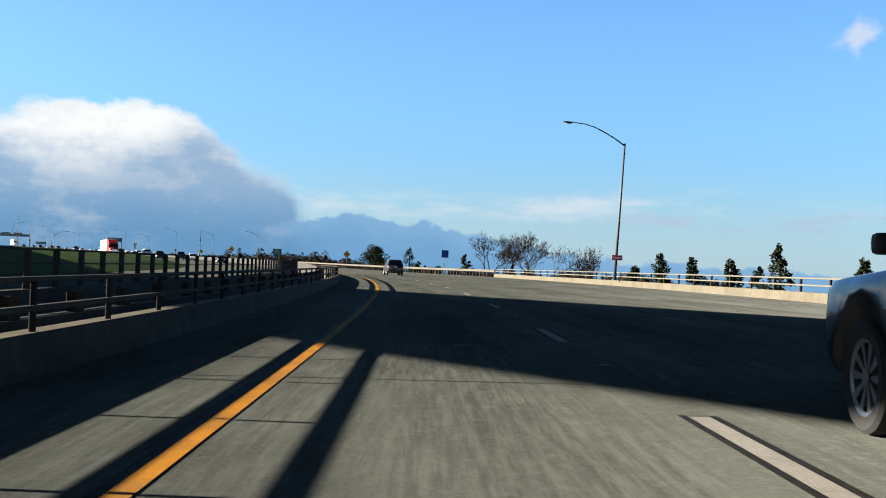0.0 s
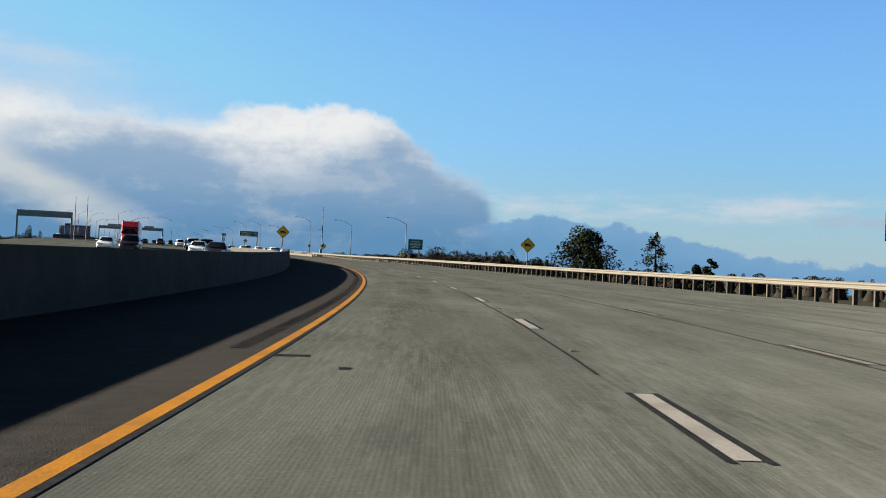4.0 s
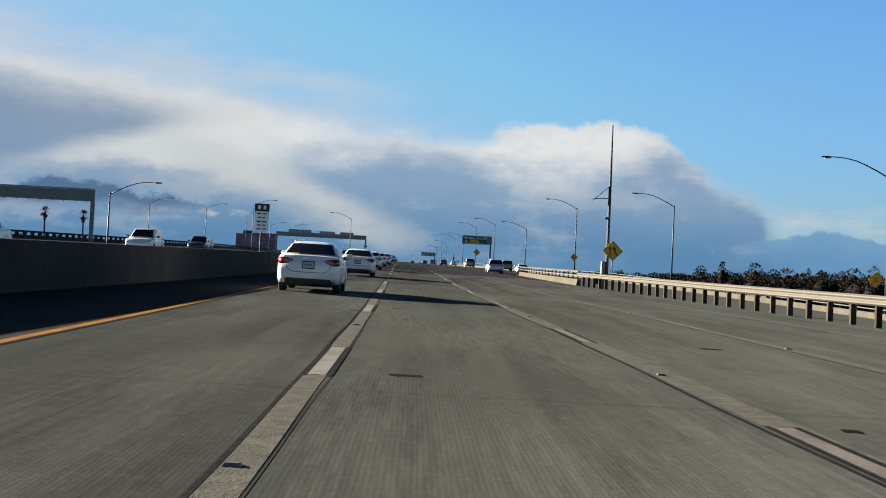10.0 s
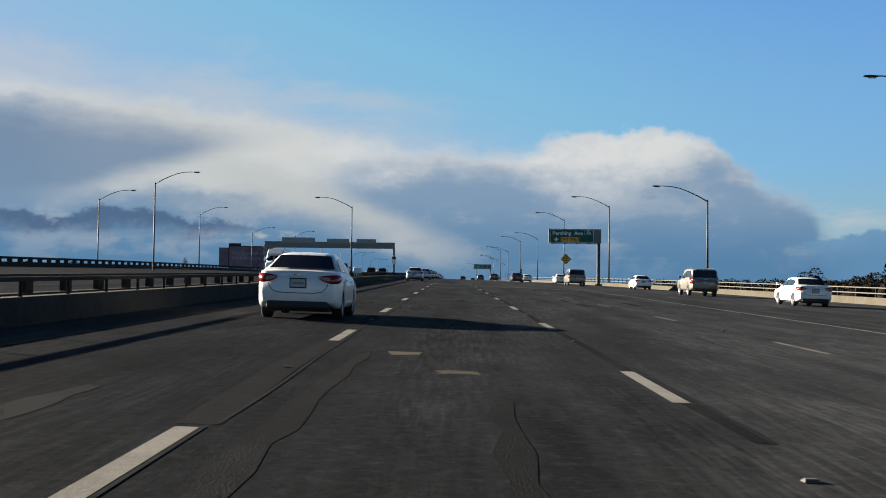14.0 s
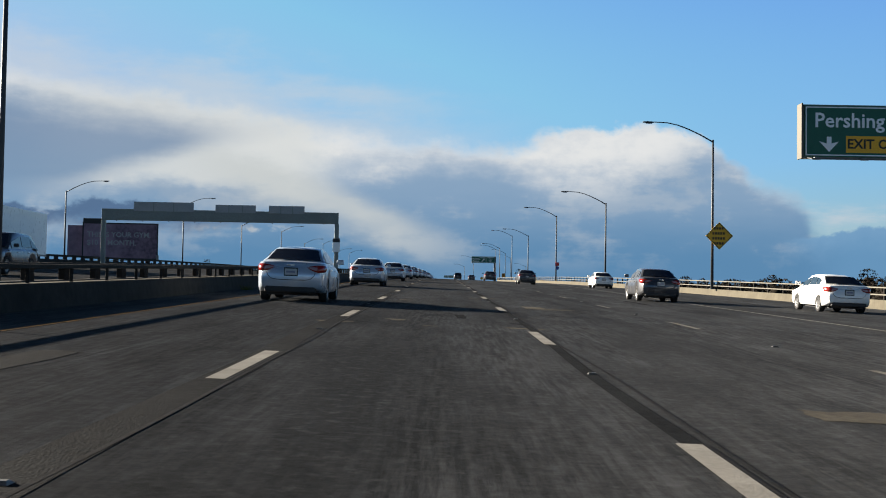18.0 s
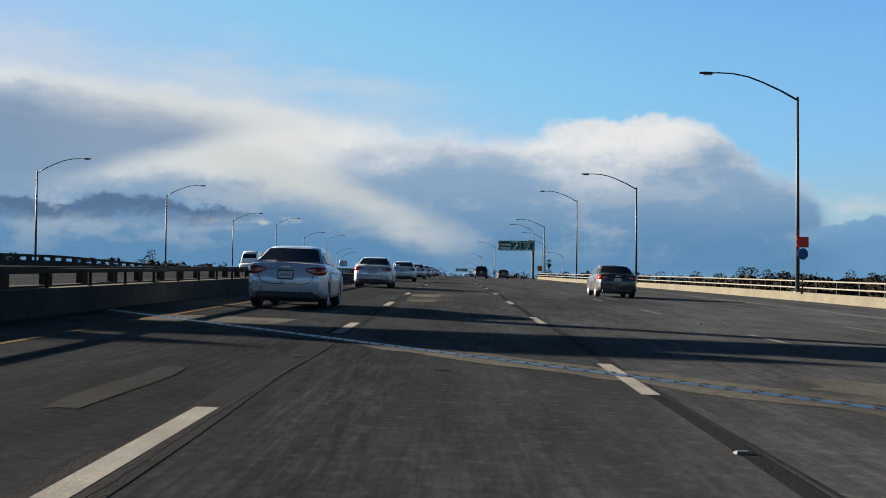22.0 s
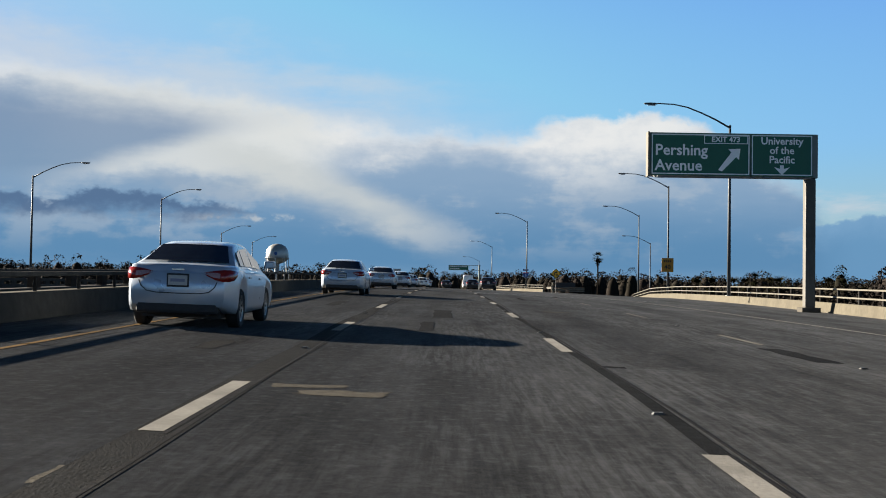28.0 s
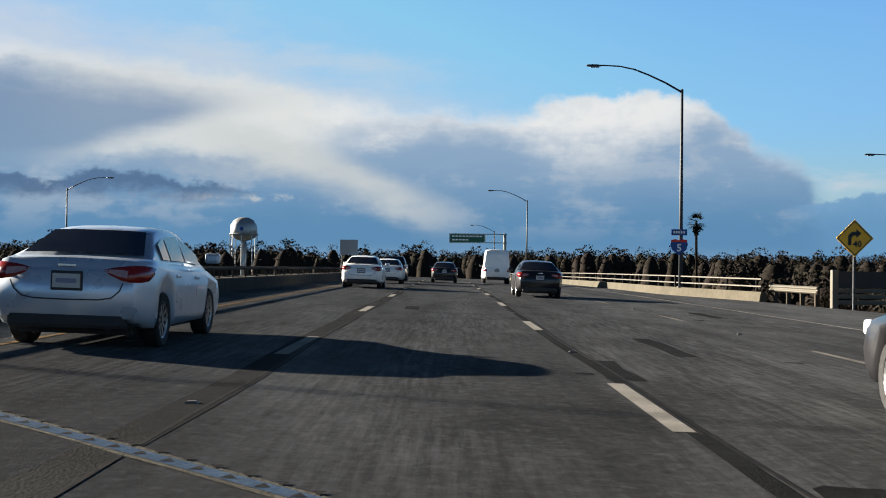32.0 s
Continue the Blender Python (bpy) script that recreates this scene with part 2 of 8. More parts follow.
full = wmix(wmath("MULTIPLY", wsmooth(wmath("ADD", puff, wmath("MULTIPLY", fine, 1.6)), 1.1, 0.2), 0.7), full, (0.75, 0.78, 0.85))
full = wmix(dense, full, cloud)
full = wmix(far_bank, full, wmix(wsmooth(far_in, 0.0, 1.6), (0.23, 0.44, 0.69), wmix(wsmooth(azim, 19.5, 16.5), BANK, DEEP)))
bg = wt.nodes.new("ShaderNodeBackground")
wt.links.new(full, bg.inputs[0])
bg.inputs[1].default_value = 0.154
wout = wt.nodes.new("ShaderNodeOutputWorld")
wt.links.new(bg.outputs[0], wout.inputs[0])

# ---------------------------------------------------------------- materials
def material(name, base, rough=0.8, metal=0.0, scale=1.0, vary=0.25, second=None, second_scale=0.1, second_amount=0.5, bump=0.15, bump_scale=40.0, per_object=0.0, stretch=(1, 1, 1), coat=0.0, spec=0.3):
    m = bpy.data.materials.new(name)
    m.use_nodes = True
    nt = m.node_tree
    b = nt.nodes["Principled BSDF"]
    tcn = nt.nodes.new("ShaderNodeTexCoord")
    mp = nt.nodes.new("ShaderNodeMapping")
    mp.inputs["Scale"].default_value = stretch
    geo = nt.nodes.new("ShaderNodeNewGeometry")
    nt.links.new(geo.outputs["Position"], mp.inputs[0])

    def tex(s, d):
        n = nt.nodes.new("ShaderNodeTexNoise")
        n.inputs["Scale"].default_value, n.inputs["Detail"].default_value = s, d
        nt.links.new(mp.outputs[0], n.inputs["Vector"])
        return n.outputs[0]

    def mix(fac, a, c):
        n = nt.nodes.new("ShaderNodeMix")
        n.data_type = "RGBA"
        for i, v in ((0, fac), (6, a), (7, c)):
            if isinstance(v, tuple):
                n.inputs[i].default_value = (*v[:3], 1)
            elif isinstance(v, float):
                n.inputs[i].default_value = v
            else:
                nt.links.new(v, n.inputs[i])
        return n.outputs[2]

    def ramp(v, lo, hi, a=0.0, c=1.0):
        n = nt.nodes.new("ShaderNodeMapRange")
        nt.links.new(v, n.inputs[0])
        n.inputs[1].default_value, n.inputs[2].default_value, n.inputs[3].default_value, n.inputs[4].default_value = lo, hi, a, c
        return n.outputs[0]

    dark = tuple(v * (1 - vary) for v in base)
    lite = tuple(min(v * (1 + vary), 1.0) for v in base)
    col = mix(ramp(tex(scale * 6, 6), 0.3, 0.7), dark, lite)
    if second:
        col = mix(ramp(tex(second_scale, 5), 0.42, 0.68, 0.0, second_amount), col, second)
    if per_object:
        oi = nt.nodes.new("ShaderNodeObjectInfo")
        hs = nt.nodes.new("ShaderNodeHueSaturation")
        nt.links.new(ramp(oi.outputs["Random"], 0, 1, 1 - per_object, 1 + per_object), hs.inputs["Value"])
        nt.links.new(col, hs.inputs["Color"])
        col = hs.outputs[0]
    nt.links.new(col, b.inputs["Base Color"])
    nt.links.new(ramp(tex(scale * 3, 4), 0.3, 0.7, max(rough - 0.08, 0.02), min(rough + 0.08, 1.0)), b.inputs["Roughness"])
    b.inputs["Metallic"].default_value = metal
    b.inputs["Coat Weight"].default_value = coat
    b.inputs["Specular IOR Level"].default_value = spec
    if bump:
        bn = nt.nodes.new("ShaderNodeBump")
        bn.inputs["Strength"].default_value, bn.inputs["Distance"].default_value = bump, 0.02
        nt.links.new(tex(bump_scale, 6), bn.inputs["Height"])
        nt.links.new(bn.outputs[0], b.inputs["Normal"])
    return m


def road_material(name, base, worn, grooves=0.0, grit=0.3, scored=0.25, inner_darker=0.0, gloss=0.0):
    """Pavement: lengthwise wear along the wheel tracks and oil down the lane middles, stains, fine grit."""
    m = bpy.data.materials.new(name)
    m.use_nodes = True
    nt = m.node_tree
    b = nt.nodes["Principled BSDF"]
    uvn = nt.nodes.new("ShaderNodeUVMap")

    def mapped(sx, sy):
        mp = nt.nodes.new("ShaderNodeMapping")
        mp.inputs["Scale"].default_value = (sx, sy, 1)
        nt.links.new(uvn.outputs[0], mp.inputs[0])
        return mp.outputs[0]

    def tex(vec, s, d, rough=0.55):
        n = nt.nodes.new("ShaderNodeTexNoise")
        n.inputs["Scale"].default_value, n.inputs["Detail"].default_value, n.inputs["Roughness"].default_value = s, d, rough
        nt.links.new(vec, n.inputs["Vector"])
        return n.outputs[0]

    def mix(fac, a, c):
        n = nt.nodes.new("ShaderNodeMix")
        n.data_type = "RGBA"
        for i, v in ((0, fac), (6, a), (7, c)):
            if isinstance(v, tuple):
                n.inputs[i].default_value = (*v[:3], 1)
            else:
                nt.links.new(v, n.inputs[i])
        return n.outputs[2]

    def ramp(v, lo, hi, a=0.0, c=1.0):
        n = nt.nodes.new("ShaderNodeMapRange")
        nt.links.new(v, n.inputs[0])
        n.inputs[1].default_value, n.inputs[2].default_value, n.inputs[3].default_value, n.inputs[4].default_value = lo, hi, a, c
        return n.outputs[0]

    def calc(op, a, c):
        n = nt.nodes.new("ShaderNodeMath")
        n.operation = op
        for i, v in enumerate((a, c)):
            if isinstance(v, (int, float)):
                n.inputs[i].default_value = v
            else:
                nt.links.new(v, n.inputs[i])
        return n.outputs[0]
    sepn = nt.nodes.new("ShaderNodeSeparateXYZ")
    nt.links.new(uvn.outputs[0], sepn.inputs[0])
    streak = tex(mapped(1.5, 0.06), 1.0, 6)
    blotch = tex(mapped(0.35, 0.10), 1.0, 5)
    grain = tex(mapped(1, 1), 24, 8, 0.75)
    # oil down the middle of each lane, 3.66 m apart
    lane = calc("COSINE", calc("MULTIPLY", calc("ADD", sepn.outputs[0], -1.83), 2 * math.pi / 3.66), 0.0)
    oil = calc("MULTIPLY", ramp(lane, 0.35, 1.0), ramp(tex(mapped(0.8, 0.02), 1.0, 5), 0.35, 0.65))
    col = mix(ramp(streak, 0.40, 0.60), worn, base)
    col = mix(ramp(blotch, 0.47, 0.66, 0.0, 0.6), col, tuple(v * 1.35 for v in base))
    col = mix(ramp(tex(mapped(0.9, 0.16), 1.0, 6, 0.62), 0.53, 0.66, 0.0, 0.5), col, tuple(v * 0.6 for v in worn))
    col = mix(calc("MULTIPLY", oil, 0.42), col, tuple(v * 0.62 for v in worn))
    col = mix(ramp(grain, 0.36, 0.64, 0.0, 0.5), col, tuple(v * 0.55 for v in worn))
    # fine scored lines along the lane in worn stretches, coarse stone and tar spots
    lines = calc("MULTIPLY", ramp(tex(mapped(13.0, 0.7), 1.0, 5, 0.65), 0.42, 0.62), ramp(tex(mapped(0.5, 0.07), 1.0, 3), 0.40, 0.58))
    col = mix(calc("MULTIPLY", lines, scored), col, tuple(v * 1.75 for v in base))
    dark_lines = ramp(tex(mapped(7.0, 0.5), 1.0, 5, 0.65), 0.60, 0.72)
    col = mix(calc("MULTIPLY", dark_lines, scored), col, tuple(v * 0.5 for v in worn))
    mottle = ramp(tex(mapped(0.9, 0.55), 1.0, 6, 0.7), 0.40, 0.62)
    col = mix(calc("MULTIPLY", mottle, scored * 0.6), col, tuple(v * 0.62 for v in worn))
    stone = ramp(tex(mapped(1, 0.8), 7.0, 5, 0.7), 0.52, 0.66)
    col = mix(calc("MULTIPLY", stone, scored * 0.7), col, tuple(v * 1.5 for v in base))
    if inner_darker:
        # the inner lanes are darker; long stretches were laid at different times
        hsv = nt.nodes.new("ShaderNodeHueSaturation")
        lane_tone = calc("ADD", ramp(sepn.outputs[0], -2.0, 8.5, 1.0 - inner_darker, 1.0 + inner_darker * 0.2), ramp(tex(mapped(0.12, 0.012), 1.0, 3), 0.35, 0.65, -0.14, 0.14))
        lane_tone = calc("ADD", lane_tone, ramp(tex(mapped(0.9, 0.3), 1.0, 5, 0.65), 0.36, 0.64, -0.11, 0.11))
        lane_tone = calc("ADD", lane_tone, ramp(tex(mapped(1, 1), 8.0, 6, 0.75), 0.36, 0.64, -0.16, 0.16))
        lane_tone = calc("ADD", lane_tone, ramp(tex(mapped(0.35, 0.06), 1.0, 6, 0.7), 0.52, 0.58, 0.0, -0.14))
        # each span between two skewed deck joints was paved at its own time
        skewed = calc("ADD", sepn.outputs[1], calc("MULTIPLY", sepn.outputs[0], 1.35))
        span = calc("MULTIPLY", calc("GREATER_THAN", skewed, 552.2), 0.13)
        for station, lighter in ((710.4, 0.16), (802.6, 0.06), (960.7, 0.20)):
            span = calc("ADD", span, calc("MULTIPLY", calc("GREATER_THAN", skewed, station), lighter))
        lane_tone = calc("MULTIPLY", lane_tone, calc("ADD", span, 0.84))
        nt.links.new(lane_tone, hsv.inputs["Value"])
        nt.links.new(col, hsv.inputs["Color"])
        col = hsv.outputs[0]
    nt.links.new(col, b.inputs["Base Color"])
    nt.links.new(ramp(streak, 0.3, 0.7, 0.93, 0.80), b.inputs["Roughness"])
    b.inputs["Specular IOR Level"].default_value = gloss
    b.inputs["Diffuse Roughness"].default_value = 0.5 if grooves else 1.0
    height = calc("MULTIPLY", grain, grit)
    if grooves:
        wv = nt.nodes.new("ShaderNodeTexWave")
        wv.inputs["Scale"].default_value, wv.inputs["Distortion"].default_value = 9.0, 0.0
        nt.links.new(mapped(1, 0.0001), wv.inputs["Vector"])
        height = calc("ADD", height, calc("MULTIPLY", wv.outputs["Fac"], grooves))
    bn = nt.nodes.new("ShaderNodeBump")
    bn.inputs["Strength"].default_value, bn.inputs["Distance"].default_value = 0.5, 0.014
    nt.links.new(height, bn.inputs["Height"])
    nt.links.new(bn.outputs[0], b.inputs["Normal"])
    return m


CONCRETE_ROAD = road_material("road_concrete", (0.1019, 0.1079, 0.0946), (0.0754, 0.0801, 0.0715), grooves=0.045)
BRIDGE_CONCRETE = road_material("bridge_deck_concrete", (0.0966, 0.1021, 0.0904), (0.0690, 0.0731, 0.0655), grooves=0.0, grit=0.8, scored=0.4)
OLD_CONCRETE = road_material("old_road_concrete", (0.1252, 0.1265, 0.1140), (0.0738, 0.0759, 0.0704), grooves=0.02, grit=0.6, scored=0.5, inner_darker=0.28)
ASPHALT = road_material("road_asphalt", (0.0665, 0.0676, 0.0684), (0.0433, 0.0448, 0.0462), grooves=0.0, grit=2.4, scored=0.6, inner_darker=0.20, gloss=0.010)
SHOULDER = material("shoulder_asphalt", (0.0233, 0.0215, 0.0194), 0.9, scale=1.0, vary=0.25, second=(0.0337, 0.0312, 0.0269), second_scale=0.2, bump=0.5, bump_scale=60, spec=0.02)
SEAL = material("joint_sealant", (0.0156, 0.0150, 0.0144), 0.7, scale=2, vary=0.4, bump=0.3, spec=0.02)
TAR_BAND = material("tar_band", (0.0088, 0.0090, 0.0093), 0.85, scale=3, vary=0.4, second=(0.0149, 0.0156, 0.0159), second_scale=0.7, second_amount=0.7, bump=0.5, bump_scale=50, spec=0.02)
# darkened copy of the pale concrete: the railings' shade is put into its colour
RAIL_CONCRETE = material("shade_toned_concrete", (0.034, 0.0335, 0.031), 0.9, scale=0.8, vary=0.25, second=(0.0205, 0.0205, 0.0195), second_scale=0.5, second_amount=0.6, bump=0.3, bump_scale=18, spec=0.06)
RUSTY_POST = material("rusty_post", (0.030, 0.0215, 0.016), 0.9, scale=2.5, vary=0.35, second=(0.018, 0.016, 0.015), second_scale=1.2, second_amount=0.6, bump=0.3, per_object=0.2, spec=0.06)
MARKER = material("dull_marker", (0.085, 0.085, 0.078), 0.5, scale=20, vary=0.3, bump=0.0)
FADED_YELLOW = material("faded_yellow", (0.102, 0.0595, 0.0187), 0.8, scale=4, vary=0.3, second=(0.034, 0.0281, 0.0187), second_scale=0.9, second_amount=0.8, bump=0.2, spec=0.02)
GREEN_BANK = material("green_grass", (0.0270, 0.0560, 0.0100), 0.95, scale=0.6, vary=0.4, second=(0.050, 0.066, 0.018), second_scale=0.1, second_amount=0.7, bump=0.6, bump_scale=6, spec=0.02)
BAND = material("wheel_band", (0.0864, 0.0851, 0.0716), 0.85, scale=1, vary=0.25, bump=0.3, spec=0.02)
MORTAR = material("joint_mortar", (0.0591, 0.0566, 0.0485), 0.9, scale=2, vary=0.4, second=(0.0360, 0.0347, 0.0317), second_scale=0.7, second_amount=0.8, bump=0.4, spec=0.02)
PATCH = material("concrete_patch", (0.0620, 0.0565, 0.0464), 0.85, scale=2, vary=0.25, second=(0.0408, 0.0373, 0.0318), second_scale=0.8, bump=0.3, per_object=0.2, spec=0.02)
WHITE_PAINT = material("white_marking", (0.1925, 0.1837, 0.1650), 0.7, scale=4, vary=0.15, second=(0.1066, 0.1013, 0.0906), second_scale=1.5, second_amount=0.6, bump=0.2, spec=0.02)
THIN_PAINT = material("worn_marking", (0.1411, 0.1335, 0.1191), 0.75, scale=5, vary=0.25, second=(0.0736, 0.0681, 0.0595), second_scale=1.2, second_amount=0.7, bump=0.2, spec=0.02)
YELLOW_PAINT = material("yellow_marking", (0.254, 0.11, 0.0121), 0.7, scale=4, vary=0.15, second=(0.122, 0.0661, 0.0193), second_scale=1.2, second_amount=0.6, bump=0.2, spec=0.02)
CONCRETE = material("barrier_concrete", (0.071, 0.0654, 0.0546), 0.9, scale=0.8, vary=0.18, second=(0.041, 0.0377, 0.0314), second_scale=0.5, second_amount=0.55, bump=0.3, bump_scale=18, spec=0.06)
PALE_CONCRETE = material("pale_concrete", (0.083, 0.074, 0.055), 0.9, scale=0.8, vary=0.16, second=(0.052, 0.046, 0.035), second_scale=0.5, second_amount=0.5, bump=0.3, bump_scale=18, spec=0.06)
# the median wall's shade is partly put into this darker base colour
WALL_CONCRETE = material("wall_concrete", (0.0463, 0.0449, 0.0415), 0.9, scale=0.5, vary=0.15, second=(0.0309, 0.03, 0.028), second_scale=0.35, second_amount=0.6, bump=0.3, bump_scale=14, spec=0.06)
GALV = material("galvanised_steel", (0.18, 0.176, 0.166), 0.5, metal=0.55, scale=3, vary=0.15, second=(0.13, 0.119, 0.101), second_scale=0.8, second_amount=0.5, bump=0.08)
PALE_RAIL = material("painted_rail", (0.090, 0.081, 0.062), 0.6, scale=3, vary=0.12, second=(0.0751, 0.0645, 0.0484), second_scale=1.0, second_amount=0.5, bump=0.1)
WOOD_POST = material("timber_post", (0.0528, 0.0429, 0.033), 0.9, scale=4, vary=0.35, second=(0.0297, 0.0231, 0.0182), second_scale=2, bump=0.4, per_object=0.25, stretch=(1, 1, 0.2), spec=0.06)
DARK_POST = material("weathered_post", (0.020, 0.0185, 0.017), 0.85, scale=4, vary=0.3, bump=0.3, per_object=0.2, spec=0.06)
# dark base colour stands in for the poles' shaded look against the sky
POLE_STEEL = material("pole_steel", (0.045, 0.05, 0.055), 0.6, metal=0.2, scale=3, vary=0.15, bump=0.06)
SIGN_GREEN = material("sign_green", (0.009, 0.09, 0.0522), 0.4, scale=3, vary=0.10, bump=0.03)
SIGN_BACK = material("sign_aluminium", (0.282, 0.288, 0.288), 0.55, metal=0.3, scale=2, vary=0.10, second=(0.216, 0.216, 0.216), second_scale=0.7, bump=0.06)
SIGN_WHITE = material("sign_white", (0.78, 0.78, 0.76), 0.45, scale=4, vary=0.05, bump=0.02)
SIGN_YELLOW = material("sign_yellow", (0.82, 0.40, 0.02), 0.45, scale=3, vary=0.10, bump=0.02)
SIGN_ORANGE = material("sign_orange", (0.50, 0.19, 0.012), 0.45, scale=3, vary=0.10, bump=0.02)
SIGN_BLACK = material("sign_black", (0.015, 0.015, 0.015), 0.5, scale=3, vary=0.2, bump=0.02)
SIGN_BLUE = material("sign_blue", (0.015, 0.06, 0.22), 0.4, scale=3, vary=0.1, bump=0.02)
SIGN_RED = material("sign_red", (0.62, 0.03, 0.02), 0.45, scale=3, vary=0.1, bump=0.02)
BEAM_PAINT = material("gantry_paint", (0.168, 0.189, 0.175), 0.6, scale=1, vary=0.12, second=(0.126, 0.14, 0.133), second_scale=0.4, bump=0.06)
POST_PAINT = material("sign_post_paint", (0.075, 0.070, 0.060), 0.6, scale=1, vary=0.15, second=(0.055, 0.048, 0.038), second_scale=0.6, bump=0.06)
BOARD_PINK = material("billboard_print", (0.12, 0.075, 0.105), 0.5, scale=0.3, vary=0.45, second=(0.30, 0.20, 0.26), second_scale=0.22, second_amount=0.7, bump=0.02)
EARTH = material("dry_grass_earth", (0.0239, 0.0215, 0.012), 0.95, scale=0.5, vary=0.3, second=(0.012, 0.0151, 0.00557), second_scale=0.03, second_amount=0.8, bump=0.6, bump_scale=8, spec=0.05)
GRASS = material("grass_blades", (0.056, 0.0728, 0.0196), 0.9, scale=1, vary=0.35, second=(0.112, 0.0952, 0.0392), second_scale=0.3, bump=0.0, spec=0.02)
LEAF_DARK = material("dark_foliage", (0.00864, 0.012, 0.00517), 0.8, scale=1, vary=0.45, second=(0.0187, 0.0201, 0.00715), second_scale=0.6, bump=0.0, spec=0.02)
LEAF_BROWN = material("winter_foliage", (0.00773, 0.00569, 0.0036), 0.85, scale=1, vary=0.4, second=(0.00462, 0.00516, 0.00226), second_scale=0.25, bump=0.0, spec=0.02)
LEAF_WOOD = material("far_foliage", (0.0185, 0.0150, 0.0130), 0.9, scale=0.3, vary=0.45, second=(0.0115, 0.0115, 0.0075), second_scale=0.02, second_amount=0.8, bump=0.0, spec=0.02)
LEAF_PALM = material("palm_fronds", (0.00721, 0.00847, 0.00287), 0.7, scale=2, vary=0.4, second=(0.0197, 0.0132, 0.00657), second_scale=1.0, bump=0.0, spec=0.02)
BARK = material("tree_bark", (0.0140, 0.0107, 0.0083), 0.95, scale=4, vary=0.35, bump=0.5, spec=0.02)
TYRE = material("tyre_rubber", (0.018, 0.018, 0.018), 0.85, scale=8, vary=0.3, bump=0.2)
RIM = material("alloy_rim", (0.24, 0.24, 0.24), 0.35, metal=0.8, scale=8, vary=0.1, bump=0.0)
TRIM = material("black_trim", (0.022, 0.022, 0.023), 0.6, scale=6, vary=0.2, bump=0.05)
GLASS = material("tinted_glass", (0.012, 0.014, 0.016), 0.07, scale=1, vary=0.2, bump=0.0, spec=0.7)
LIGHT_RED = material("tail_lamp_red", (0.20, 0.014, 0.010), 0.2, scale=6, vary=0.2, bump=0.0, coat=0.6)
LIGHT_CLEAR = material("clear_lamp", (0.7, 0.7, 0.7), 0.15, scale=6, vary=0.1, bump=0.0, coat=0.6)
LENS_PINK = material("pale_lens", (0.36, 0.22, 0.22), 0.2, scale=6, vary=0.2, bump=0.0, coat=0.6)
CHROME = material("chrome", (0.6, 0.6, 0.6), 0.2, metal=1.0, scale=3, vary=0.05, bump=0.0)
PLATE_INK = material("plate_ink", (0.16, 0.17, 0.24), 0.5, scale=8, vary=0.1, bump=0.0)
PLATE = material("number_plate", (0.36, 0.36, 0.348), 0.5, scale=8, vary=0.1, bump=0.0)
# the blue of reflected sky is put into the steel's base colour
JOINT_STEEL = material("joint_steel", (0.0490, 0.0700, 0.1015), 0.38, metal=0.75, scale=6, vary=0.5, second=(0.0210, 0.0266, 0.0350), second_scale=1.5, second_amount=0.7, bump=0.3)
WATER_TANK = material("tank_steel", (0.372, 0.372, 0.36), 0.42, metal=0.45, scale=0.2, vary=0.12, second=(0.252, 0.246, 0.234), second_scale=0.12, bump=0.03)
SOLAR = material("solar_cells", (0.03, 0.035, 0.06), 0.25, scale=4, vary=0.2, bump=0.0)


def paint(name, colour, metal=0.0, rough=0.32):
    return material(name, colour, rough, metal=metal, scale=0.8, vary=0.05, second=tuple(v * 0.8 for v in colour), second_scale=0.9, second_amount=0.35, bump=0.0, coat=0.5)


PAINT_WHITE = paint("white_car_paint", (0.74, 0.74, 0.72))
PAINT_SILVER = paint("silver_car_paint", (0.44, 0.50, 0.57), 0.35, 0.32)
PAINT_BLACK = paint("black_car_paint", (0.016, 0.016, 0.018))
PAINT_GREY = paint("grey_car_paint", (0.075, 0.077, 0.084), 0.4, 0.30)
PAINT_TAN = paint("champagne_car_paint", (0.257, 0.238, 0.198), 0.35, 0.34)
PAINT_BLUE = paint("blue_car_paint", (0.08, 0.16, 0.26), 0.3, 0.3)
PAINT_RED = paint("red_cab_paint", (0.30, 0.02, 0.02))

# ---------------------------------------------------------------- the road's line
def natural(knots, values):
    """A natural cubic spline through the knots, straight beyond them."""
    k, v = np.array(knots, float), np.array(values, float)
    n, h = len(k), np.diff(k)
    a, b = np.eye(n), np.zeros(n)
    for i in range(1, n - 1):
        a[i, i - 1:i + 2] = h[i - 1], 2 * (h[i - 1] + h[i]), h[i]
        b[i] = 3 * ((v[i + 1] - v[i]) / h[i] - (v[i] - v[i - 1]) / h[i - 1])
    c = np.linalg.solve(a, b)
    s = np.diff(v) / h - h * (2 * c[:-1] + c[1:]) / 3
    d = np.diff(c) / (3 * h)

    def at(y):
        if y <= k[0]:
            return v[0] + (y - k[0]) * s[0]
        if y >= k[-1]:
            e = h[-1]
            return v[-1] + (y - k[-1]) * (s[-1] + 2 * c[-2] * e + 3 * d[-1] * e * e)
        j = int(np.searchsorted(k, y) - 1)
        e = y - k[j]
        return v[j] + s[j] * e + c[j] * e * e + d[j] * e ** 3
    return lambda y: float(at(y))


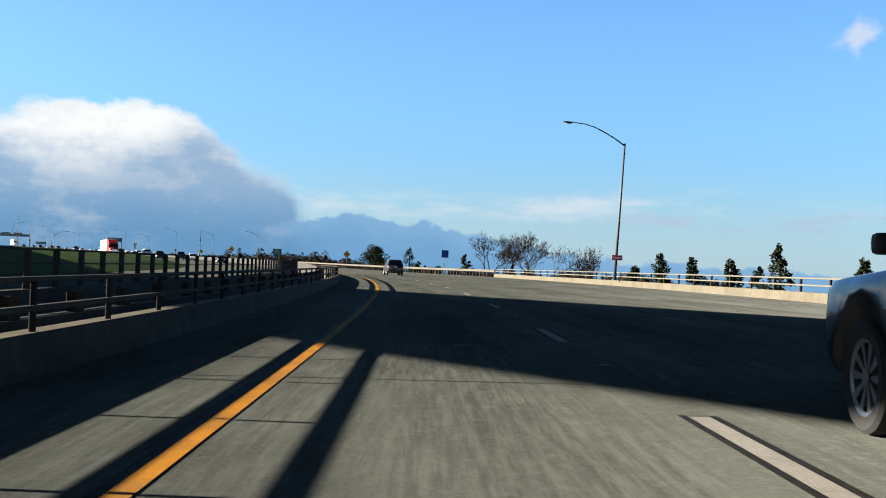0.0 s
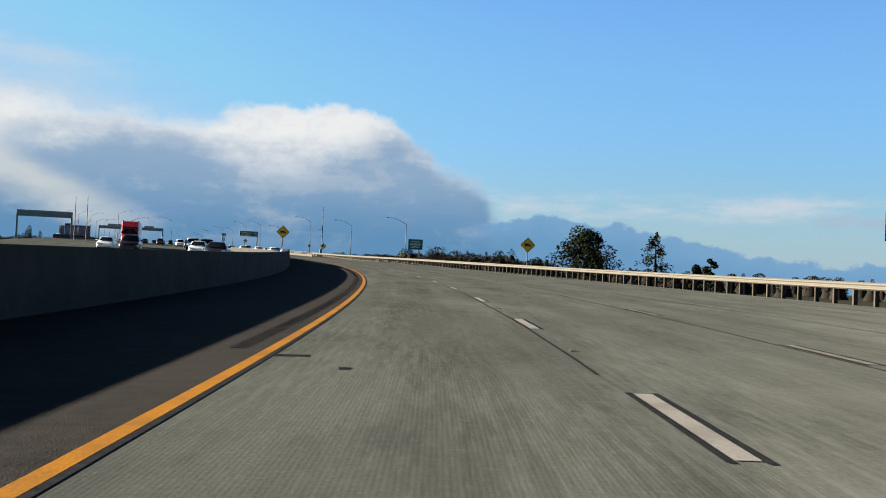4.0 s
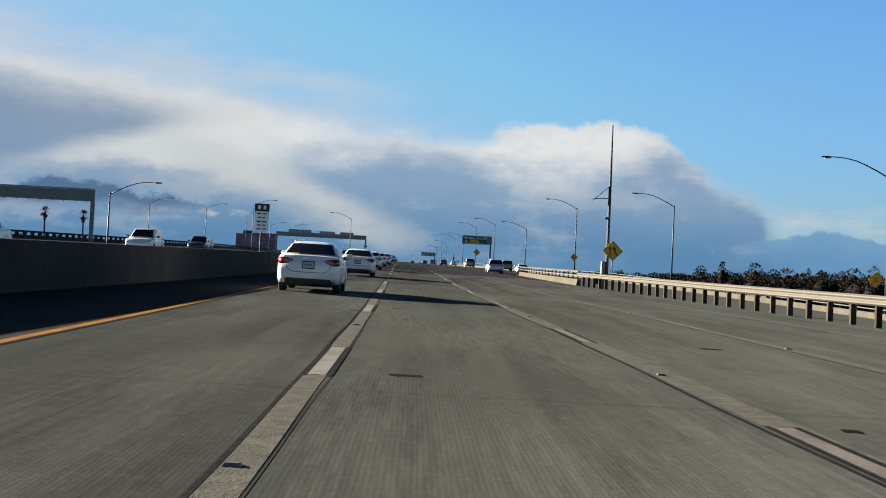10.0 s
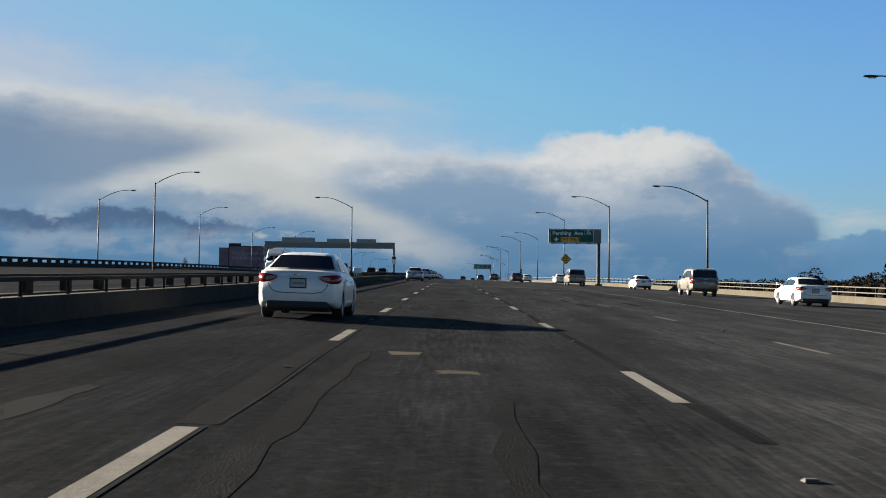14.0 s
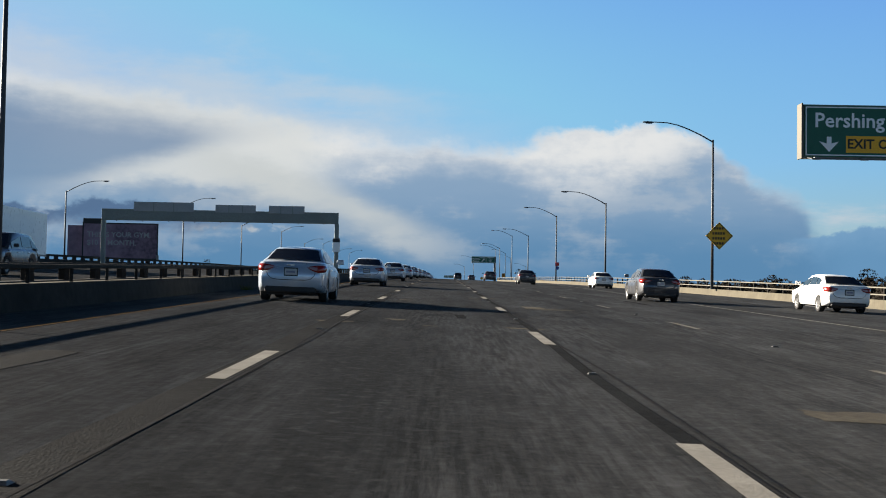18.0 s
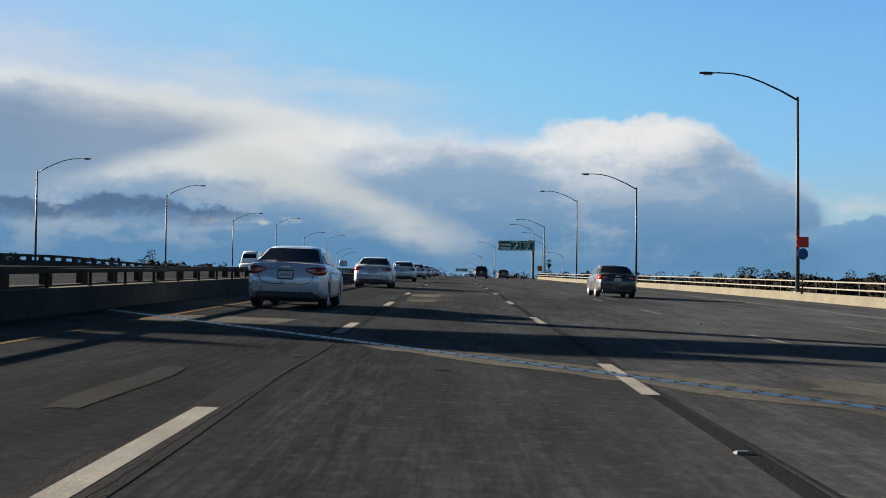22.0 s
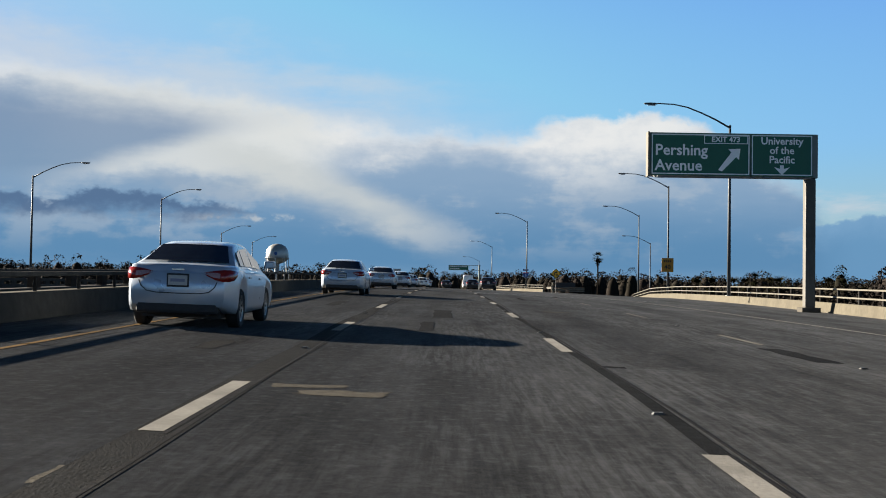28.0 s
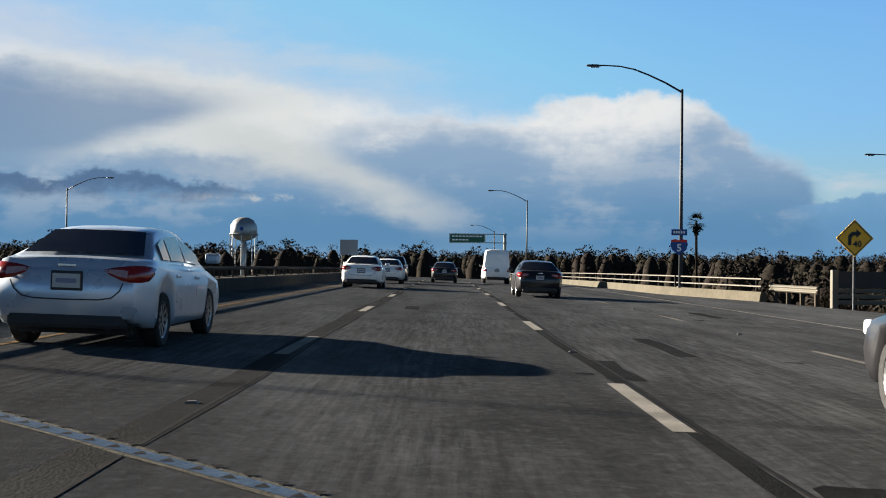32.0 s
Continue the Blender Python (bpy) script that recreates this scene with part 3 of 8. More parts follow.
KNOTS = [-60, 20, 80, 140, 200, 240, 280, 320, 360, 400, 450, 560, 700, 800, 860, 930, 1010, 1100, 1250]
line_x = natural(KNOTS, [-105.37, -69.28, -45.93, -27.92, -14.86, -8.88, -5.13, -3.41, -3.02, -2.9, -2.83, -2.18, -1.69, -1.19, -0.9, -0.55, -0.21, 0.26, 0.73])
line_z = natural(KNOTS, [-17.31, -15.41, -14.11, -12.9, -11.61, -10.64, -9.62, -8.57, -7.52, -6.44, -5.08, -2.08, 1.26, 3.07, 3.99, 5.01, 5.35, 5.3, 4.15])
BANK_Y, BANK = [-50, 150, 300, 370, 450, 620, 1100], [0.3, 0.4, -0.3, -0.9, -1.3, -1.5, -1.4]


def bank(y):
    return math.tan(radians(float(np.interp(y, BANK_Y, BANK))))


def heading(y):
    """The road's turn about z at y, in radians, to the left of +y."""
    return -math.atan(float(line_x(y + 0.5) - line_x(y - 0.5)))


def P(y, lat, h=0.0):
    """The place at the road's station y, lat metres to the right of the line between the first two lanes, h above its surface."""
    a = heading(y)
    return Vector((line_x(y) + lat * math.cos(a), y + lat * math.sin(a), line_z(y) + h + lat * bank(y)))


def place(y, lat, h=0.0, turn=0.0):
    p = P(y, lat, h)
    return Matrix.Translation(p) @ Matrix.Rotation(heading(y) + radians(turn), 4, "Z")


def along(pts):
    """A lateral or height profile along the road from (y, value) pairs."""
    ys, vs = [p[0] for p in pts], [p[1] for p in pts]
    return lambda y: float(np.interp(y, ys, vs))


# ---------------------------------------------------------------- mesh helpers
def finish(name, bm, mat, parent=None, smooth=False):
    me = bpy.data.meshes.new(name)
    bm.to_mesh(me)
    bm.free()
    me.materials.append(mat)
    if smooth:
        me.polygons.foreach_set("use_smooth", [True] * len(me.polygons))
    ob = new(name, me)
    if parent:
        ob.parent = parent
    return ob


def part(name, bm, mat, parent, label="", smooth=False):
    ob = finish(name, bm, mat, parent, smooth)
    if label:
        ob["label"] = label
    return ob


def twin(name, source, parent, m):
    """Another piece on the mesh of source."""
    ob = new(name, source.data)
    ob.parent = parent
    ob.matrix_local = m
    return ob


def empty(name, m, label, category, group="", kind=""):
    ob = new(name)
    ob.matrix_world = m
    ob.empty_display_size = 0.3
    return tagged(ob, label, category, group, kind)


def box(bm, lo, hi, m=None, bevel=0.0):
    vs = [bm.verts.new((x, y, z)) for z in (lo[2], hi[2]) for y in (lo[1], hi[1]) for x in (lo[0], hi[0])]
    faces = [bm.faces.new([vs[i] for i in f]) for f in ((0, 2, 3, 1), (4, 5, 7, 6), (0, 1, 5, 4), (2, 6, 7, 3), (0, 4, 6, 2), (1, 3, 7, 5))]
    if bevel:
        r = bmesh.ops.bevel(bm, geom=list({e for f in faces for e in f.edges}), offset=bevel, segments=2, affect="EDGES", profile=0.5)
        vs = list({v for f in r["faces"] for v in f.verts} | {v for v in vs if v.is_valid})
    if m:
        for v in vs:
            v.co = m @ v.co
    return bm


def tube(bm, pts, radii, sides=8, cap=True):
    """A round bar through pts with a radius at each."""
    pts = [Vector(p) for p in pts]
    if not isinstance(radii, (list, tuple)):
        radii = [radii] * len(pts)
    rings = []
    for i, p in enumerate(pts):
        d = (pts[min(i + 1, len(pts) - 1)] - pts[max(i - 1, 0)]).normalized()
        side = d.cross(Vector((0, 0, 1)))
        side = side.normalized() if side.length > 1e-3 else Vector((1, 0, 0))
        other = d.cross(side)
        rings.append([bm.verts.new(p + float(radii[i]) * (math.cos(q) * side + math.sin(q) * other)) for q in [2 * math.pi * k / sides for k in range(sides)]])
    for a, b in zip(rings, rings[1:]):
        for k in range(sides):
            bm.faces.new((a[k], a[(k + 1) % sides], b[(k + 1) % sides], b[k]))
    if cap:
        bm.faces.new(rings[0][::-1]), bm.faces.new(rings[-1])
    return bm


def stations(y0, y1, step):
    n = max(2, int(math.ceil((y1 - y0) / step)) + 1)
    return [y0 + (y1 - y0) * i / (n - 1) for i in range(n)]


def ribbon(bm, y0, y1, profile, lat=lambda y: 0.0, h=lambda y: 0.0, step=4.0, closed=True, caps=True):
    """A profile of (lateral, height) pairs drawn along the road."""
    rings = [[bm.verts.new(P(y, lat(y) + a, h(y) + b)) for a, b in profile] for y in stations(y0, y1, step)]
    n = len(profile)
    for a, b in zip(rings, rings[1:]):
        for k in range(n if closed else n - 1):
            bm.faces.new((a[k], b[k], b[(k + 1) % n], a[(k + 1) % n]))
    if closed and caps:
        bm.faces.new(rings[0]), bm.faces.new(rings[-1][::-1])
    bmesh.ops.recalc_face_normals(bm, faces=bm.faces[:])
    return bm


def sheet(bm, y0, y1, lats, h=0.0, step=4.0):
    """A flat sheet on the road between lateral lines, given as numbers or functions of y."""
    f = [(lambda y, v=v: v) if not callable(v) else v for v in lats]
    uv = bm.loops.layers.uv.verify()
    rows = [[(bm.verts.new(P(y, g(y), h)), (g(y), y)) for g in f] for y in stations(y0, y1, step)]
    for a, b in zip(rows, rows[1:]):
        for k in range(len(f) - 1):
            corners = (a[k], a[k + 1], b[k + 1], b[k])
            face = bm.faces.new([c[0] for c in corners])
            for loop, c in zip(face.loops, corners):
                loop[uv].uv = c[1]
    return bm

# ---------------------------------------------------------------- lines along the road
END = 1420
YELLOW = along([(-60, -3.68), (5, -3.69), (40, -3.58), (69, -3.64), (120, -3.72), (167, -3.80), (200, -3.77), (300, -3.60), (335, -3.45), (365, -3.25), (397, -3.08), (412, -3.2), (463, -3.9), (560, -3.7), (648, -3.57), (895, -3.25), (1200, -3.2)])
LANE_2 = along([(-60, 3.66), (120, 3.66), (200, 4.0), (305, 4.03), (335, 3.7), (362, 3.36), (380, 3.33), (420, 3.6), (455, 3.93), (472, 3.93), (520, 3.6), (550, 3.46), (640, 3.52), (740, 3.6), (795, 3.40), (840, 3.55), (896, 3.66), (950, 3.57), (1200, 3.6)])
LANE_3 = along([(-60, 7.32), (120, 7.32), (200, 7.6), (305, 7.7), (362, 6.95), (380, 6.95), (455, 7.95), (472, 7.95), (550, 7.12), (640, 7.3), (740, 7.4), (800, 6.95), (896, 7.55), (1200, 7.4)])
left_in = along([(-200, -5.75), (118, -5.75), (126, -8.0), (150, -8.4), (225, -8.9), (277, -8.1), (330, -7.4), (372, -5.7), (412, -5.5), (500, -5.3), (1100, -5.15)])
right_in = along([(-200, 14.6), (40, 14.6), (80, 15.2), (107, 15.7), (137, 16.4), (200, 15.2), (245, 14.5), (300, 14.8), (385, 14.0), (405, 13.3), (455, 14.6), (478, 15.4)])
outer = along([(300, 44), (380, 37), (405, 35.3), (459, 32.2), (507, 27.9), (556, 24.9), (606, 23.2), (657, 21.7), (705, 20.5), (755, 19.6), (803, 18.6), (840, 17.2), (861, 16.8), (905, 17.0), (930, 18.2), (960, 20.4), (1000, 23.0), (1046, 27.6), (1100, 36), (1160, 50)])
ramp_drop = along([(300, -2.6), (380, -1.3), (440, -0.5), (485, 0.0)])
exit_drop = along([(985, 0.0), (1010, -0.15), (1040, -0.8), (1080, -2.6), (1160, -7.0)])
gore_right = along([(1040, 17.6), (1056, 16.4), (1068, 13.7), (1100, 13.0), (1157, 11.9), (1250, 11.6), (1420, 11.6)])
EDGE_R = along([(-200, 12.3), (137, 12.5), (245, 12.0), (385, 10.9), (478, 12.2), (560, 12.3), (620, 12.3), (700, 14.6), (840, 14.8), (905, 12.2), (940, 11.5), (1000, 11.2), (1100, 11.0), (1420, 11.0)])


def base_z(y):
    return float(np.interp(y, [-300, 0, 1050, 3000], [-19.5, -18.5, -5.0, -5.0]))


# ---------------------------------------------------------------- road surface
road = tagged(new("road"), "wide multi-lane freeway carriageway of worn concrete and asphalt", "road", kind="structure")
for y0, y1, mat, label in ((-200, 126, BRIDGE_CONCRETE, "weathered pale concrete lanes"), (126, 372, CONCRETE_ROAD, "weathered pale concrete lanes"), (372, 421, OLD_CONCRETE, "older stained concrete lanes")):
    part("concrete_lanes", sheet(bmesh.new(), y0, y1, [(lambda y: -4.0) if y1 < 130 else (lambda y: YELLOW(y) + 0.08), 0.0, 3.66, 7.32, right_in], 0.0), mat, road, label)
part("inner_shoulder", sheet(bmesh.new(), -200, 126, [left_in, -4.0], 0.0), BRIDGE_CONCRETE, road)
part("asphalt_shoulder", sheet(bmesh.new(), 126, 421, [left_in, lambda y: YELLOW(y) + 0.1], -0.003), SHOULDER, road, "dark asphalt shoulder")
part("asphalt_lanes", sheet(bmesh.new(), 421, 985, [left_in, -3.66, 0.0, 3.66, 7.32, 11.0, lambda y: right_in(y) if y < 485 else outer(y)], 0.0), ASPHALT, road, "patched dark asphalt lanes")
part("asphalt_far", sheet(bmesh.new(), 985, END, [left_in, 0.0, 3.66, 7.32, 11.2, lambda y: 17.6 if y < 1040 else gore_right(y)], 0.0), ASPHALT, road)
bm = bmesh.new()
ys = stations(985, 1160, 4)
rows = [[bm.verts.new(P(y, a, exit_drop(y) * b)) for a, b in ((17.6 if y < 1040 else max(17.6, outer(y) - 10), 0.0 if y < 1040 else 1.0), (outer(y) * 0.5 + 9, 1.0), (outer(y) + 0.2, 1.0))] for y in ys]
for a, b in zip(rows, rows[1:]):
    for k in range(2):
        bm.faces.new((a[k], a[k + 1], b[k + 1], b[k]))
part("exit_ramp", bm, ASPHALT, road, "asphalt exit ramp that falls away")
bm = bmesh.new()
rows = [[bm.verts.new(P(y, a, ramp_drop(y))) for a in (right_in(y) + 0.9 if y > 405 else 19.0, outer(y) * 0.5 + 8, outer(y) + 0.2)] for y in stations(300, 485, 5)]
for a, b in zip(rows, rows[1:]):
    for k in range(2):
        bm.faces.new((a[k], a[k + 1], b[k + 1], b[k]))
part("entry_ramp", bm, CONCRETE_ROAD, road, "concrete entry ramp")

# the other carriageway, beyond the median
other = tagged(new("other_carriageway"), "opposing freeway carriageway of pale concrete", "road", kind="structure")
opp_near = along([(-200, -8.95), (112, -8.95), (140, -10.0), (385, -9.2), (414, -7.0), (476, -6.7), (1420, -6.5)])
opp_far = along([(-200, -34), (150, -42), (300, -48), (500, -46), (640, -44.6), (712, -43.4), (762, -40.6), (850, -37.0), (1420, -37.0)])
opp_h = along([(-200, -0.1), (120, 0.1), (240, 0.35), (330, 0.3), (440, 0.1), (500, 0.0), (1420, 0.0)])
opp_fall = along([(815, 0.0), (865, 1.0), (930, 1.6), (1420, 1.6)])
for y0, y1, mat in ((-200, 427, CONCRETE_ROAD), (427, END, ASPHALT)):
    bm = bmesh.new()
    rows = [[bm.verts.new(P(y, a, opp_h(y) - opp_fall(y) * f)) for a, f in ((opp_near(y), 0.0), (-20, 0.45), (opp_far(y), 1.0))] for y in stations(y0, y1, 6)]
    for a, b in zip(rows, rows[1:]):
        for k in range(2):
            bm.faces.new((a[k], a[k + 1], b[k + 1], b[k]))
    uv = bm.loops.layers.uv.new("UVMap")
    for f in bm.faces:
        for lp in f.loops:
            lp[uv].uv = (lp.vert.co.x, lp.vert.co.y)
    part("pavement", bm, mat, other)


bm = bmesh.new()
swell = along([(-120, 1.0), (165, 1.0), (215, 0.15)])
rows = [[bm.verts.new(P(y, a, b * swell(y))) for a, b in ((-21.5, 0.1), (-24.5, 0.8), (-29, 1.7), (-40, 1.8), (-75, 1.7))] for y in stations(-120, 215, 6)]
for a, b in zip(rows, rows[1:]):
    for k in range(4):
        bm.faces.new((a[k], b[k], b[k + 1], a[k + 1]))
bmesh.ops.recalc_face_normals(bm, faces=bm.faces[:])
part("grass_bank", bm, GREEN_BANK, other, "green grass bank beyond the opposing lanes")


# ---------------------------------------------------------------- the ground
def ground_z(y, lat):
    """Embankment beside the road in its first part, flat land below the viaduct."""
    b = base_z(y)
    up = float(np.interp(y, [-140, -40, 60, 135, 150, 395, 425], [0, 0, 0, 0.5, 1, 1, 0]))
    d = max(lat - 24, -52 - lat, 0)
    crown = line_z(y) + lat * bank(y) - (0.35 if -45 < lat < 15 else 0.12) - (max(min(lat, 45) - 17, 0) * 0.02 if lat > 0 else 0) - (0.25 if y < 380 else 0)
    fall = max(crown - d * 0.22, b)
    if y > 300 and lat > 0:
        fall = min(fall, line_z(y) + ramp_drop(y) - 0.5 + lat * bank(y)) if lat < 50 else fall
    return b + (fall - b) * up


bm = bmesh.new()
lats = [-3200, -1500, -700, -350, -200, -130, -90, -70, -52, -45, -40, -10, -6, 0, 8, 14, 17, 20, 24, 30, 36, 45, 60, 80, 110, 160, 260, 480, 900, 1800, 3200]
gy = [-900, -500, -300, -200, -140, -90, -40, 0, 40, 80, 110, 135, 150] + list(range(165, 440, 15)) + [455, 480, 520, 560, 620, 700, 800, 900, 1000, 1100, 1200, 1350, 1600, 2100, 3000, 4500]
rows = []
for y in gy:
    yy = min(max(y, -200), 1250)
    a = heading(yy)
    rows.append([bm.verts.new((line_x(yy) + lat * math.cos(a), y + lat * math.sin(a) * (1 if abs(lat) < 200 else 0.3), ground_z(y, lat) + (noise.noise((y * 0.02, lat * 0.02, 0)) * 0.35 if abs(lat) > 19 else 0))) for lat in lats])
for a, b in zip(rows, rows[1:]):
    for k in range(len(lats) - 1):
        bm.faces.new((a[k], a[k + 1], b[k + 1], b[k]))
ground = tagged(finish("ground", bm, EARTH, smooth=True), "flat dry grassland and earth below the freeway", "ground", kind="structure")

# deck slabs under the two viaducts, so that they have depth
for y0, y1, f in ((-200, 132, right_in), (428, 980, outer)):
    bm = ribbon(bmesh.new(), y0, y1, [(0, -0.02), (0, -1.5)], lat=lambda y: -5.7, step=8, closed=False)
    rows = [[bm.verts.new(P(y, a, b)) for a, b in ((-6.1, -0.03), (-6.1, -0.5), (-3.5, -1.7), ((f(y) if y > 485 or y < 200 else outer(y)) - 2, -1.7), ((f(y) if y > 485 or y < 200 else outer(y)) + 0.42, -0.7), ((f(y) if y > 485 or y < 200 else outer(y)) + 0.42, -0.03))] for y in stations(y0, y1, 8)]
    for a, b in zip(rows, rows[1:]):
        for k in range(5):
            bm.faces.new((a[k], a[k + 1], b[k + 1], b[k]))
    part("deck", bm, CONCRETE, road, "concrete bridge deck edge")


# ---------------------------------------------------------------- barriers
def parapet(name, y0, y1, lat, side, h, mat, rail_mat, post_mat, post_step, rails, post_h, label, drop=lambda y: 0.0, thick=0.32, post_w=0.16, post_d=0.22, start=None, cap=None):
    """A low concrete kerb wall with posts and rails; side is +1 where the road lies on its left."""
    thing = tagged(new(name), label, "bridge railing", kind="structure")
    f = side
    part("kerb_wall", ribbon(bmesh.new(), y0, y1, [(0, -0.05), (0.05 * f, h * 0.55), (0.08 * f, h - 0.02), (0.10 * f, h), (thick * f, h), (thick * f + 0.02 * f, -0.05)], lat=lat, h=drop), mat, thing)
    # a capped wall keeps its pale top; the face below has shade in its colour
    if cap:
        part("ledge", ribbon(bmesh.new(), y0 + 0.02, y1 - 0.02, [(0.105 * f, h - 0.01), (0.105 * f, h + 0.004), ((thick - 0.01) * f, h + 0.004), ((thick - 0.01) * f, h - 0.01)], lat=lat, h=drop), cap, thing, "pale top of the kerb wall")
    for r0, r1, w in rails:
        part("rail", ribbon(bmesh.new(), y0 + 0.1, y1 - 0.1, [(0.12 * f, r0 + 0.01), (0.12 * f, r1 - 0.015), (0.135 * f, r1), ((0.12 + w) * f, r1), ((0.12 + w) * f, r0), (0.135 * f, r0)], lat=lat, h=drop), rail_mat, thing)
    bm = bmesh.new()
    box(bm, (-post_w / 2, -post_d / 2, 0), (post_w / 2, post_d / 2, post_h - h), bevel=0.012)
    first = part("post", bm, post_mat, thing)
    y, n = start if start is not None else y0 + 0.6, 0
    while y < y1 - 0.2:
        m = place(y, lat(y) + f * (0.12 + post_w / 2 + 0.02), h - 0.005 + drop(y))
        if n == 0:
            first.matrix_local = m
        else:
            twin("post", first, thing, m)
        n += 1
        y += post_step
    return thing


LEFT_RAILS = [(0.575, 0.63, 0.09), (0.845, 0.895, 0.10)]
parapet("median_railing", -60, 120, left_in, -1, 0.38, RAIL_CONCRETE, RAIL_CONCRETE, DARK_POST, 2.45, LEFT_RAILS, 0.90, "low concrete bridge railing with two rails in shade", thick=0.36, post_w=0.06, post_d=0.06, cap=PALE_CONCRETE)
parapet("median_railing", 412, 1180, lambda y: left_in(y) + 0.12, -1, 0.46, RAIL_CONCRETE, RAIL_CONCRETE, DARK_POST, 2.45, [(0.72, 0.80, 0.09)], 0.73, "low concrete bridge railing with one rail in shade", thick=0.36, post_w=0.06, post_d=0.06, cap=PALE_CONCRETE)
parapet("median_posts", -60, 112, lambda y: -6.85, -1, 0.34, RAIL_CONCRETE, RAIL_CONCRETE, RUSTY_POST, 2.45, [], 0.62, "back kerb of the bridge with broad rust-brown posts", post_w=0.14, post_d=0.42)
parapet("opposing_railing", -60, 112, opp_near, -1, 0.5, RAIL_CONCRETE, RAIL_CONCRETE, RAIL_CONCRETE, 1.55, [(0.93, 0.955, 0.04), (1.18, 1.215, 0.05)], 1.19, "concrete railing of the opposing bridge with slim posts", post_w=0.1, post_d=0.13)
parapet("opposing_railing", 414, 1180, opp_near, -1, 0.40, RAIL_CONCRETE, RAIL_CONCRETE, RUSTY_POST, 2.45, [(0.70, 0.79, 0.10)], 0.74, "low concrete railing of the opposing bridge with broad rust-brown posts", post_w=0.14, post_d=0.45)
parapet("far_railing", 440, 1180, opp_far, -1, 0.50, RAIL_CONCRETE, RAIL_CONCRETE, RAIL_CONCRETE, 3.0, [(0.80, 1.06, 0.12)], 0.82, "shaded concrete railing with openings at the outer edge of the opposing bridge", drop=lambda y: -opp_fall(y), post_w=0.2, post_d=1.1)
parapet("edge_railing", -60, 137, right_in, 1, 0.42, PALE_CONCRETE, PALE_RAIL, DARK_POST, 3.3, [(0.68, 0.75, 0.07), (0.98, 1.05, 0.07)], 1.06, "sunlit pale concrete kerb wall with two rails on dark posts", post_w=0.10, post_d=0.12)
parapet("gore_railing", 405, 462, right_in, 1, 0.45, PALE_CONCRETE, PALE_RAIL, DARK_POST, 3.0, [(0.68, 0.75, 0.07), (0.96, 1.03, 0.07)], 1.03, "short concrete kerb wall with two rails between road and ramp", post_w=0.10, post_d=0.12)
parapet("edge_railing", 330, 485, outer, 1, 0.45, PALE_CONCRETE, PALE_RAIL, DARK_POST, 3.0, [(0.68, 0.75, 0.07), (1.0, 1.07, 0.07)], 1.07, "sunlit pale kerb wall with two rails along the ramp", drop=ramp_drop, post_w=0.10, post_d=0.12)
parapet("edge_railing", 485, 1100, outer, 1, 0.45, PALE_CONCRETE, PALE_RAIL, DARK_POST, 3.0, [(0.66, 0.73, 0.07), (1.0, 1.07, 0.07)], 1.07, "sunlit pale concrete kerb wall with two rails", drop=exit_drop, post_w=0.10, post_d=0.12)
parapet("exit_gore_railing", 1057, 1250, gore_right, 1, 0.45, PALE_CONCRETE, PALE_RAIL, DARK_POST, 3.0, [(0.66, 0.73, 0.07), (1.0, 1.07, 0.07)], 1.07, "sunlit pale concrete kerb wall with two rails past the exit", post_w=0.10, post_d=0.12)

# the solid median wall, cast in panels
wall_h = along([(118, 0.55), (124, 1.12), (176, 1.18), (227, 1.32), (234, 1.36), (238, 1.46), (246, 1.46), (250, 1.38), (262, 1.15), (277, 1.06), (330, 1.06), (372, 1.0), (408, 0.95), (412, 0.7)])
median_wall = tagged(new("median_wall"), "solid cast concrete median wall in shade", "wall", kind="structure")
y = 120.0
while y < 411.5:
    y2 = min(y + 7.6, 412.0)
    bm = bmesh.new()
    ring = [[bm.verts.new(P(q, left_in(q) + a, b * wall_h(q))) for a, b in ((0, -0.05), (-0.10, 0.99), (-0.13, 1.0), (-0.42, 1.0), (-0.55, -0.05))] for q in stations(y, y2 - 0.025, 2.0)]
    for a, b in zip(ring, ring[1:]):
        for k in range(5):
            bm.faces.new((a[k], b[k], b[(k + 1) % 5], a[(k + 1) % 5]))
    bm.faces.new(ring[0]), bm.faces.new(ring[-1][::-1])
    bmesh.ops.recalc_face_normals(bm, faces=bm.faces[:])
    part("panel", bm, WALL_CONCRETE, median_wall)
    y = y2

# W-beam guardrail on timber posts
WBEAM = [(0.0, 0.50), (-0.08, 0.55), (-0.08, 0.59), (-0.02, 0.645), (-0.02, 0.665), (-0.08, 0.72), (-0.08, 0.76), (0.0, 0.81), (0.012, 0.81), (0.012, 0.50)]


def guardrail(y0, y1, lat, step, label, lift=0.0):
    thing = tagged(new("guardrail"), label, "guardrail", kind="structure")
    q = y0
    while q < y1 - 0.5:
        q2 = min(q + 7.6, y1)
        part("beam", ribbon(bmesh.new(), q, q2 + 0.12, [(a, b + lift) for a, b in WBEAM], lat=lat, step=3.9), PALE_RAIL, thing)
        q = q2
    bm = bmesh.new()
    box(bm, (0.02, -0.075, -0.3), (0.20, 0.075, 0.80 + lift), bevel=0.01)
    first = part("post", bm, WOOD_POST, thing)
    q, n = y0 + 0.5, 0
    while q < y1:
        m = place(q, lat(q) + 0.01, 0.0)
        if n == 0:
            first.matrix_local = m
        else:
            twin("post", first, thing, m)
        n += 1
        q += step
    return thing


guardrail(137, 405, lambda y: right_in(y) + 0.12, 1.9, "long pale steel guardrail on timber posts along a dirt verge", lift=0.12)

